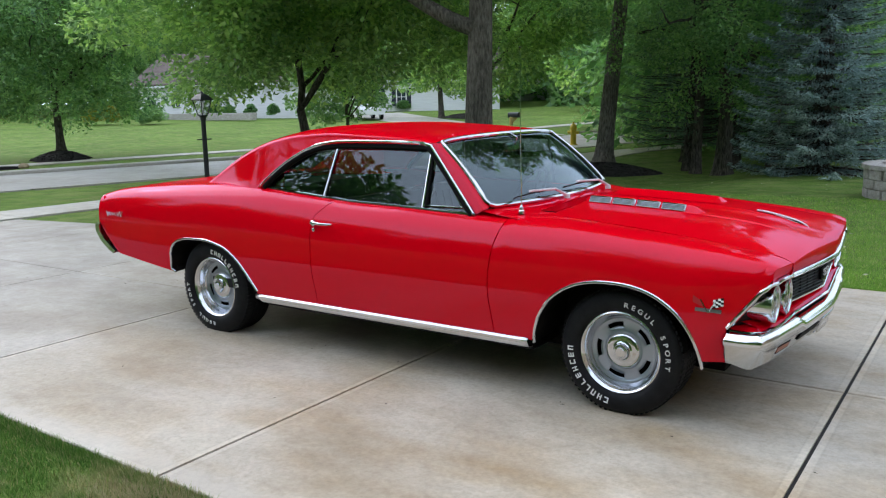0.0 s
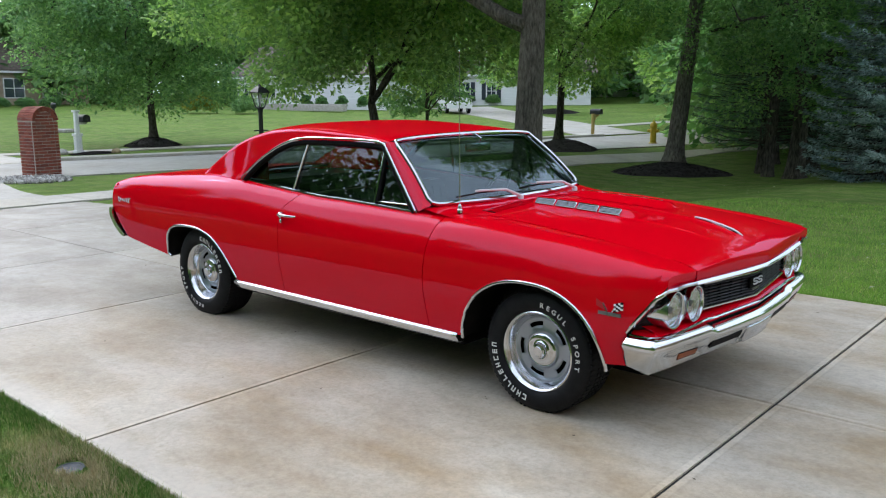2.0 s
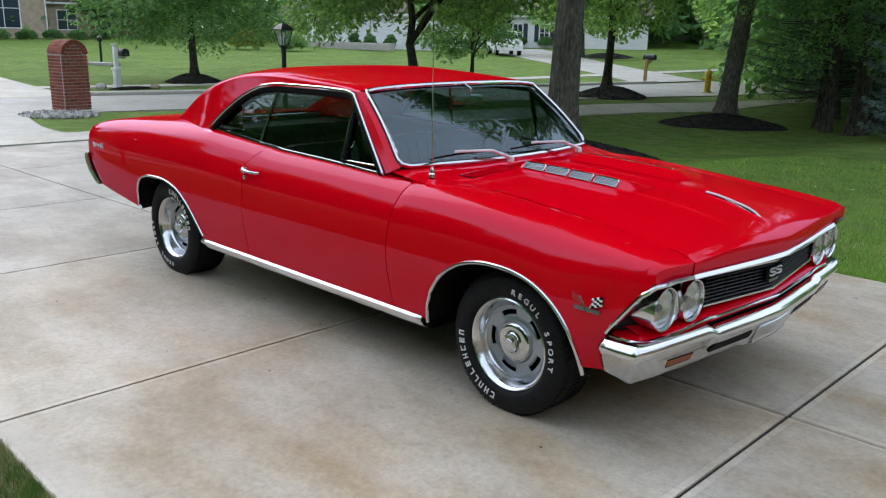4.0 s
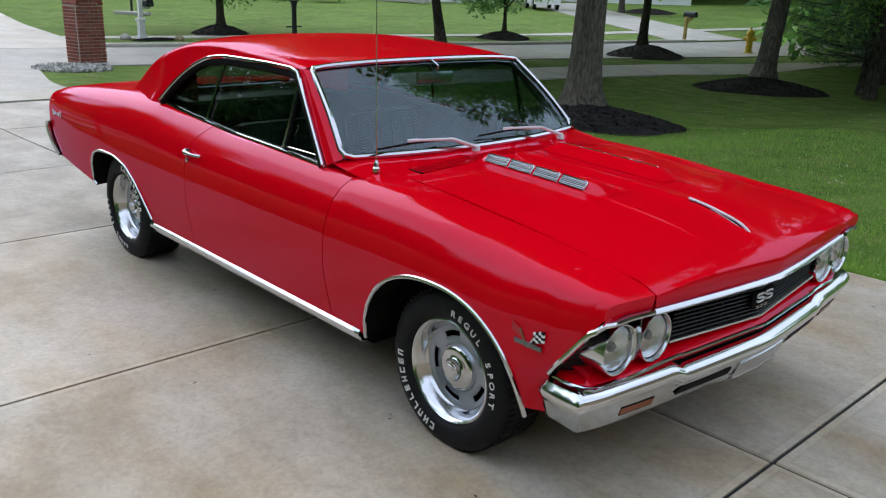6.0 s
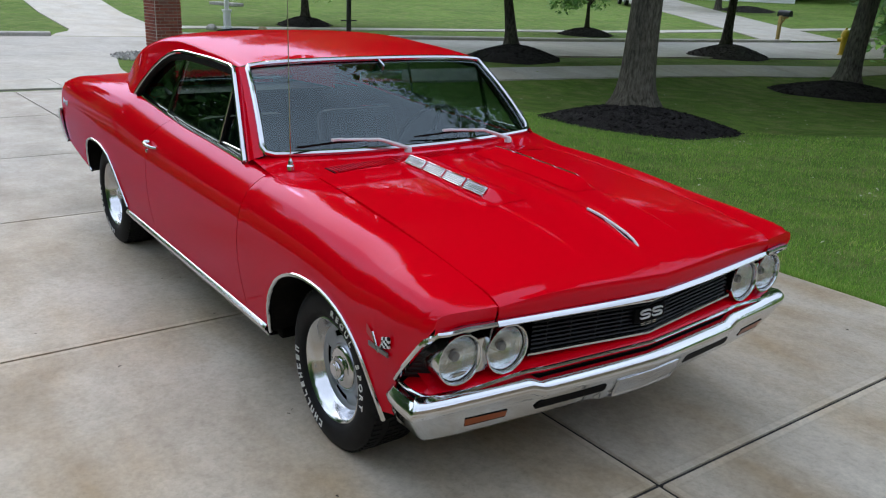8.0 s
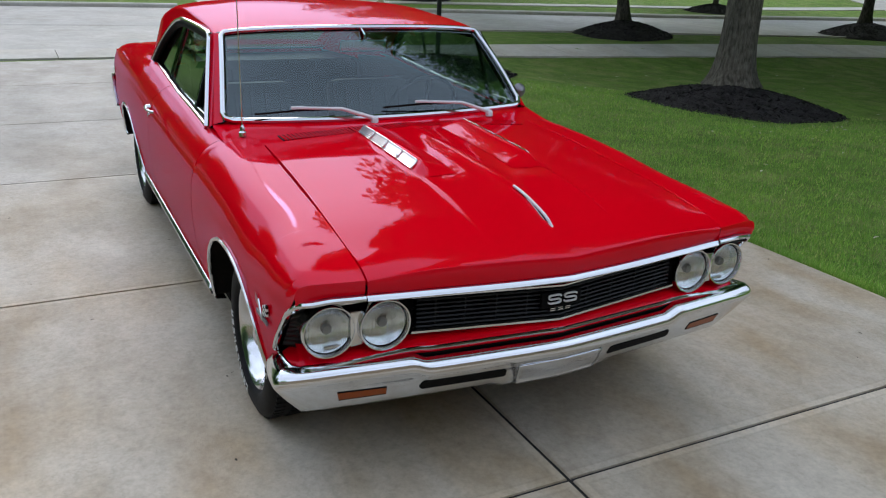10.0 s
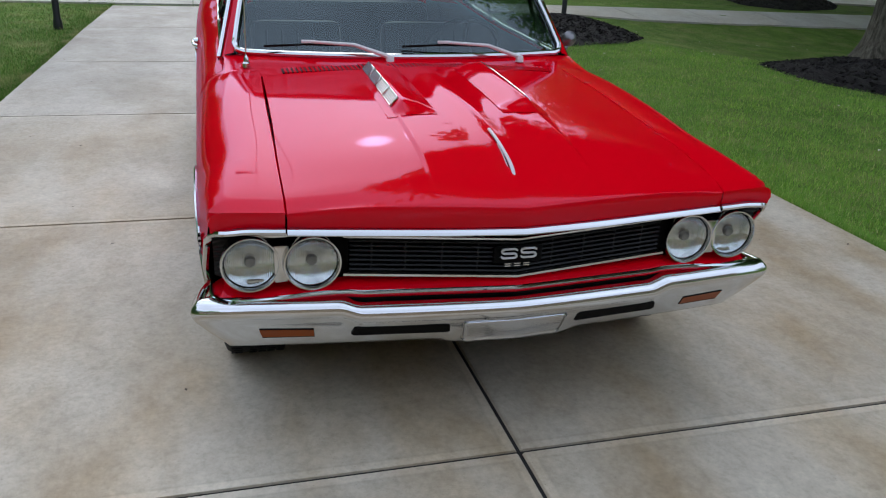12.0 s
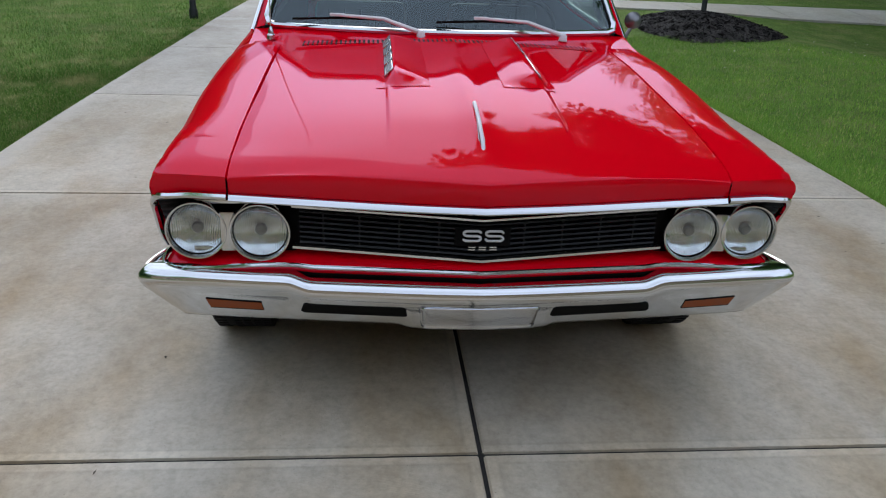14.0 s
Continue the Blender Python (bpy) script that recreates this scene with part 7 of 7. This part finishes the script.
# front gable with white rake boards and the round head of the tall window
gable = Soup().add([(0.6, -0.14, 4.55), (10.2, -0.14, 4.55), (5.4, -0.14, 9.1), (0.6, 0.3, 4.55), (10.2, 0.3, 4.55), (5.4, 0.3, 9.1)], [(0, 1, 2), (5, 4, 3), (1, 0, 3, 4), (2, 1, 4, 5), (0, 2, 5, 3)])
gable.done("gable", TANBRICK, tan_house, smooth=False)
for ex in (0.2, 10.6):
    Soup().add([(ex, -0.5, 4.15), (5.4, -0.5, 9.05), (5.4, -0.5, 9.4), (ex, -0.5, 4.5), (ex, 0.1, 4.15), (5.4, 0.1, 9.05), (5.4, 0.1, 9.4), (ex, 0.1, 4.5)], [(0, 1, 2, 3), (7, 6, 5, 4), (3, 2, 6, 7), (4, 5, 1, 0), (0, 3, 7, 4)]).done("rake_board", WHITEPAINT, tan_house, smooth=False)
head = [(6.8 + 1.3 * math.cos(a), 4.3 + 1.3 * math.sin(a)) for a in span(0, math.pi, 16)]
Soup().add([(x, -0.20, z) for x, z in head] + [(x, -0.12, z) for x, z in head], [tuple(range(17))] + [(i, i + 1, 18 + i, 17 + i) for i in range(16)]).done("arched_pane", PANE, tan_house, smooth=False)
Soup().tube([(x, -0.22, z) for x, z in head], 0.07, 6).done("arch_trim", WHITEPAINT, tan_house)
Soup().tube([(10.1, -0.16, 0.1), (10.1, -0.16, 4.5)], 0.06, 6).done("downspout", WHITEPAINT, tan_house)
house_at((-76.5, 25.6), (-76.0, 34.0), 10, 3.2, 2.8, TANBRICK, "low tan brick wing of a house", ((0.9, 0.8, 1.8, 1.8, False), (4.2, 0.8, 1.8, 1.8, False)))
# added, unseen house behind the camera: closes the drive, darkens the car's front
house_at((7.7, 9.5), (7.5, -9.0), 9, 4.2, 3.0, TANBRICK, "unseen tan brick house added to keep light off the nose of the car", ((1.5, 0.9, 1.2, 1.3, False), (14.5, 0.9, 1.2, 1.3, False)))


def shrub(x, y, r, h_, seed, mat, label, name="shrub"):
    rng = np.random.default_rng(seed)
    n = 26
    d = rng.normal(size=(n, 3))
    d /= np.linalg.norm(d, axis=1, keepdims=True)
    d[:, 2] = np.abs(d[:, 2]) * 0.9
    c = d * np.array([r, r, h_]) * 0.55 + np.array([0, 0, h_ * 0.35])
    ob = tagged(new(name, crown_mesh(name, mat, c, np.full(n, 0.42 * max(r, h_ * 0.5)), 900 / max(0.3, r), 0.06, rng, 0.1)), label, "shrub")
    ob.location = (x, y, land(x, y) - 0.05)
    return ob


shrub_spots = ((-52.2, 40.9), (-50.6, 41.2), (-48.7, 41.7), (-46.8, 42.3))
for k, (x, y) in enumerate(shrub_spots):
    tagged(shrub(x, y, 0.6, 1.3, 60 + k, LEAF_C, "clipped dark green shrub before a white wall"), group="clipped shrubs")
for k in range(6):
    tagged(shrub(-71.0 - 0.1 * k, 17.8 + 2.1 * k, 0.95, 0.8, 70 + k, LEAF_C, "rounded clipped hedge ball before a brick house", "hedge_ball"), group="hedge balls")
YELLOWLEAF = leaf_material("yellow_green_leaves", (0.14, 0.16, 0.02), (0.24, 0.25, 0.03), (0.34, 0.33, 0.06), (1.3, 1.3, 0.7))
shrub(-52.5, 31.0, 1.5, 1.5, 81, YELLOWLEAF, "golden yellow-green shrub in a garden bed")
shrub(-49.5, 33.0, 1.4, 1.2, 82, LEAF_A, "round green shrub in a garden bed")
shrub(-47.2, 56.0, 0.8, 1.0, 83, LEAF_C, "dark shrub below a house window")
shrub(-45.4, 57.4, 0.8, 1.1, 84, LEAF_C, "dark shrub below a house window")
s = Soup().box((-60, -0.25, 0), (-48, 0.25, 0.55), bevel=0.05)
gw = tagged(s.done("garden_wall", STONE, smooth=False), "low grey stone garden wall", "wall")
gw.location = (2.4, 39.2, land(-52, 39) - 0.05)


# white car on the far driveway
suv = tagged(new("parked_car"), "white sport utility car parked on a far driveway", "car")
suv.location = (-38.9, 44.2, land(-38.9, 44.2) + 0.012)
suv.rotation_euler = (0, 0, radians(-38))
CARWHITE = material("white_car_paint", (0.75, 0.75, 0.75), 0.3, 0, 0.5, 0.8)
side_ = [(-2.3, 0.35), (-2.35, 0.9), (-2.2, 1.1), (-1.9, 1.68), (0.3, 1.72), (1.0, 1.12), (2.1, 0.98), (2.3, 0.7), (2.28, 0.35)]
q = len(side_)
b = Soup().add([(x, -0.9 + 0.12 * smoothstep(1.0, 1.7, z), z) for x, z in side_] + [(x, 0.9 - 0.12 * smoothstep(1.0, 1.7, z), z) for x, z in side_], [tuple(range(q)), tuple(range(q, 2 * q))[::-1]] + [(i, q + i, q + (i + 1) % q, (i + 1) % q) for i in range(q)])
b.done("body", CARWHITE, suv, smooth=False)
for sy in (-1, 1):
    piece("side_window", [(x, sy * (0.905 - 0.12 * smoothstep(1.0, 1.7, z)), z) for x, z in ((-1.75, 1.12), (0.75, 1.12), (0.2, 1.60), (-1.7, 1.60))], [(0, 1, 2, 3)], PANE, suv, smooth=False)
    for wx in (-1.4, 1.4):
        m = Matrix.Translation((wx, sy * 0.82, 0.34)) @ Matrix.Rotation(radians(90), 4, "X")
        w_ = Soup().lathe([(0.2, -0.11), (0.33, -0.11), (0.35, -0.08), (0.35, 0.08), (0.33, 0.11), (0.2, 0.11)], 24, m).done("wheel", RUBBER, suv)
        Soup().lathe([(0.21, -0.1), (0.2, 0.1), (0.001, 0.1)], 20, m).done("rim", WHEELGREY, w_)
piece("windshield", [(0.42, -0.74, 1.62), (0.42, 0.74, 1.62), (0.98, 0.84, 1.16), (0.98, -0.84, 1.16)], [(0, 1, 2, 3)], PANE, suv, smooth=False)
piece("rear_window", [(-2.005, -0.74, 1.56), (-2.005, 0.74, 1.56), (-2.19, 0.8, 1.16), (-2.19, -0.8, 1.16)], [(0, 1, 2, 3)], PANE, suv, smooth=False)

# ---- grass blades where the lawn comes near the camera ----
def blades(name, region, count, seed, tall, mat):
    rng = np.random.default_rng(seed)
    p = []
    while len(p) < count:
        x, y = region(rng)
        if math.hypot(x - COVER[0], y - COVER[1]) < 0.07:
            continue
        p.append((x, y, land(x, y) - 0.022))
    p = np.array(p)
    n = len(p)
    a = rng.uniform(0, 2 * math.pi, n)
    hgt = tall * rng.uniform(0.5, 1.2, n)
    lean_ = rng.uniform(0.1, 0.7, n) * hgt
    b = rng.uniform(0, 2 * math.pi, n)
    wdt = rng.uniform(0.0014, 0.003, n)
    v = np.empty((n, 3, 3), np.float32)
    v[:, 0] = p + np.stack([np.cos(a) * wdt, np.sin(a) * wdt, 0 * a], 1)
    v[:, 1] = p - np.stack([np.cos(a) * wdt, np.sin(a) * wdt, 0 * a], 1)
    v[:, 2] = p + np.stack([np.cos(b) * lean_, np.sin(b) * lean_, hgt], 1)
    me = bpy.data.meshes.new(name)
    me.vertices.add(3 * n)
    me.vertices.foreach_set("co", v.ravel())
    me.loops.add(3 * n)
    me.loops.foreach_set("vertex_index", np.arange(3 * n, dtype=np.int32))
    me.polygons.add(n)
    me.polygons.foreach_set("loop_start", np.arange(0, 3 * n, 3, dtype=np.int32))
    me.materials.append(mat)
    me.update(calc_edges=True)
    return tagged(new(name, me), "short mown grass beside the concrete", "grass", kind="stuff")


def near_lawn(rng):
    x = rng.uniform(-4.2, 0.6) if rng.random() < 0.8 else 0.6 + rng.random() ** 1.6 * 6.0
    d = rng.random() ** 1.6 * 3.4
    return x, edge_right(x) - 0.012 - d + 0.012 * math.sin(x * 31) * math.sin(x * 13)


def near_lawn_back(rng):
    x = -4.2 - rng.random() ** 1.8 * 9.0
    return x, edge_right(x) - 0.012 - rng.random() ** 1.8 * 4.0


def far_lawn(rng):
    x = 2.2 - rng.random() ** 1.2 * 9.5
    d = rng.random() ** 2.2 * 6.5
    return x, edge_left(x) + 0.012 + d + 0.012 * math.sin(x * 29) * math.sin(x * 11)


blades("grass", near_lawn, 190000, 91, 0.028, DRYBLADE)
blades("grass", near_lawn_back, 60000, 92, 0.040, DRYBLADE)
blades("grass", far_lawn, 165000, 93, 0.036, BLADE)


def near_edge(rng):
    x = rng.uniform(-7.0, 4.5)
    return x, edge_right(x) - rng.random() ** 1.5 * 0.07 - 0.004


def dead_patch(rng):
    a, d = rng.uniform(0, 2 * math.pi), 0.07 + 0.24 * rng.random() ** 1.7
    return COVER[0] + 0.06 + 1.35 * d * math.cos(a), min(edge_right(COVER[0]) - 0.01, COVER[1] + 0.75 * d * math.sin(a))


STRAW = mottled("dead_grass_blades", (0.34, 0.29, 0.14), (0.60, 0.52, 0.30), 30, 0.8, 200)


def far_edge(rng):
    x = rng.uniform(-6.0, 2.5)
    return x, edge_left(x) + rng.random() ** 1.5 * 0.07 + 0.004


blades("grass", near_edge, 34000, 94, 0.042, DRYBLADE)
blades("grass", dead_patch, 5200, 96, 0.042, STRAW)
blades("grass", far_edge, 22000, 95, 0.058, BLADE)


def litter(name, spots, size, mat, label, seed):
    """Small curled scraps lying about."""
    rng = np.random.default_rng(seed)
    p = np.array(spots)
    n = len(p)
    a = rng.uniform(0, 2 * math.pi, n)
    al = np.stack([np.cos(a), np.sin(a), rng.uniform(-0.2, 0.2, n)], 1) * (size * rng.uniform(0.5, 1.3, (n, 1)))
    ac = np.stack([-np.sin(a), np.cos(a), rng.uniform(-0.3, 0.3, n)], 1) * (size * 0.55 * rng.uniform(0.5, 1.2, (n, 1)))
    return tagged(new(name, card_mesh(name, p, al, ac, mat)), label, "leaf litter", kind="stuff")


rng = random.Random(17)
spots = []
for _ in range(170):
    x, y = rng.uniform(-9, 1.5), rng.uniform(2.9, 13)
    spots.append((x, y, land(x, y) + 0.018))
litter("leaf_litter", spots, 0.026, mottled("pale_dry_leaf", (0.35, 0.34, 0.22), (0.62, 0.60, 0.45), 9, 0.8, 60), "pale dry leaf scraps scattered on the lawn", 5)
spots = []
for _ in range(70):
    x, y = rng.uniform(-7, 3.4), rng.uniform(-2.3, 2.4)
    spots.append((x, y, land(x, y) + 0.011))
litter("leaf_litter", spots, 0.010, mottled("dark_dry_leaf", (0.03, 0.025, 0.018), (0.10, 0.08, 0.05), 9, 0.8, 60), "tiny dark leaf scraps on the concrete", 6)

# ---- pieces: bricks of the pillar, slabs of footpath and driveway ----
brick_long = mesh_of("brick", *(lambda s_: (s_.v, s_.f))(Soup().box((-0.0, -0.096, -0.028), (0.02, 0.096, 0.028), bevel=0.004)), BRICK, False)
brick_short = mesh_of("brick", *(lambda s_: (s_.v, s_.f))(Soup().box((-0.0, -0.043, -0.028), (0.02, 0.043, 0.028), bevel=0.004)), BRICK, False)
course = 0.0715


def lay(me, x, y, z, turn, tilt=0.0):
    o = new("brick", me)
    o.parent = pillar
    o.matrix_local = Matrix.Translation((x, y, z)) @ Matrix.Rotation(turn, 4, "Z") @ Matrix.Rotation(tilt, 4, "X")


for c in range(int((PH + PW) / course)):
    z = 0.035 + c * course
    hw = min(pillar_half(z - 0.03), pillar_half(z + 0.03))
    for face in (0, 1):
        x = PD * (1 if face == 0 else -1) - 0.006 * (1 if face == 0 else -1)
        y = -hw
        if z > PH:
            y, hw = -hw + 0.075, hw - 0.075
        first = c % 2
        while y < hw - 0.06:
            short = first or y + 0.2 > hw
            w = 0.10 if short else 0.208
            if y + (0.09 if short else 0.196) > hw + 0.02:
                break
            lay(brick_short if short else brick_long, x, y + w / 2, z, 0 if face == 0 else math.pi)
            y += w
            first = 0
    if z < PH:
        for side in (-1, 1):
            x = -PD
            first = (c + 1) % 2
            while x < PD - 0.06:
                short = first or x + 0.2 > PD
                w = 0.10 if short else 0.208
                if x + (0.09 if short else 0.196) > PD + 0.02:
                    break
                lay(brick_short if short else brick_long, x + w / 2, side * (PW - 0.006), z, math.pi / 2 * side)
                x += w
                first = 0
# soldier bricks round the arch, on both faces and over the top
for face in (1, -1):
    for k in range(15):
        a = math.pi * (k + 0.5) / 15
        o = new("brick", brick_short)
        o.parent = pillar
        rr_ = PW - 0.04
        o.matrix_local = Matrix.Translation((face * (PD - 0.004), rr_ * math.cos(a), PH + rr_ * math.sin(a))) @ (Matrix.Identity(4) if face > 0 else Matrix.Rotation(math.pi, 4, "Z")) @ Matrix.Rotation(a * face if face > 0 else math.pi - a, 4, "X")
for k in range(15):
    a = math.pi * (k + 0.5) / 15
    for j in range(3):
        o = new("brick", brick_long)
        o.parent = pillar
        o.matrix_local = Matrix.Translation((-PD + 0.1 + 0.2 * j, PW * 0.985 * math.cos(a), PH + PW * 0.985 * math.sin(a))) @ Matrix.Rotation(a, 4, "X") @ Matrix.Rotation(math.pi / 2, 4, "Z")

drive = tagged(new("driveway"), "weathered stained concrete driveway in large slabs", "driveway", kind="structure")
cuts = [7.65, 5.40, 3.14, 0.882, -1.356, -3.625, -5.74, -7.98, -10.36]
for i in range(len(cuts) - 1):
    for half_ in (0, 1):
        x1, x0 = cuts[i] - 0.009, cuts[i + 1] + 0.009
        n = 8
        top = []
        for k in range(n + 1):
            x = lerp(x0, x1, k / n)
            lo = edge_right(x) if half_ == 0 else centre(x) + 0.007
            hi = centre(x) - 0.007 if half_ == 0 else edge_left(x)
            top.append([(x, lo, land(x, lo)), (x, lo + 0.006, land(x, lo) + 0.006), (x, (lo + hi) / 2, land(x, 0) + 0.007), (x, hi - 0.006, land(x, hi) + 0.006), (x, hi, land(x, hi))])
        s = Soup().sheet(top, flip=True)
        skirt = [p for p in top[0]] + [r[-1] for r in top[1:]] + top[-1][::-1][1:] + [r[0] for r in top[::-1][1:]]
        s.sheet([skirt, [(x, y, z - 0.05) for x, y, z in skirt]])
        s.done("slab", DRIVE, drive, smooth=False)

path = tagged(new("pavement_near"), "pale concrete footpath slabs across the lawn", "footpath", kind="structure")
y = -22.0
while y < 40:
    y1 = y + 1.5
    q = [(walk_mid(v) + d, v) for v, d in ((y + 0.006, -0.62), (y1 - 0.006, -0.62), (y1 - 0.006, 0.62), (y + 0.006, 0.62))]
    v = [(a, b_, land(a, b_) + 0.008) for a, b_ in q] + [(a, b_, land(a, b_) - 0.06) for a, b_ in q]
    piece("slab", v, [(3, 2, 1, 0), (0, 1, 5, 4), (1, 2, 6, 5), (2, 3, 7, 6), (3, 0, 4, 7)], WALKWAY, path, smooth=False)
    y = y1
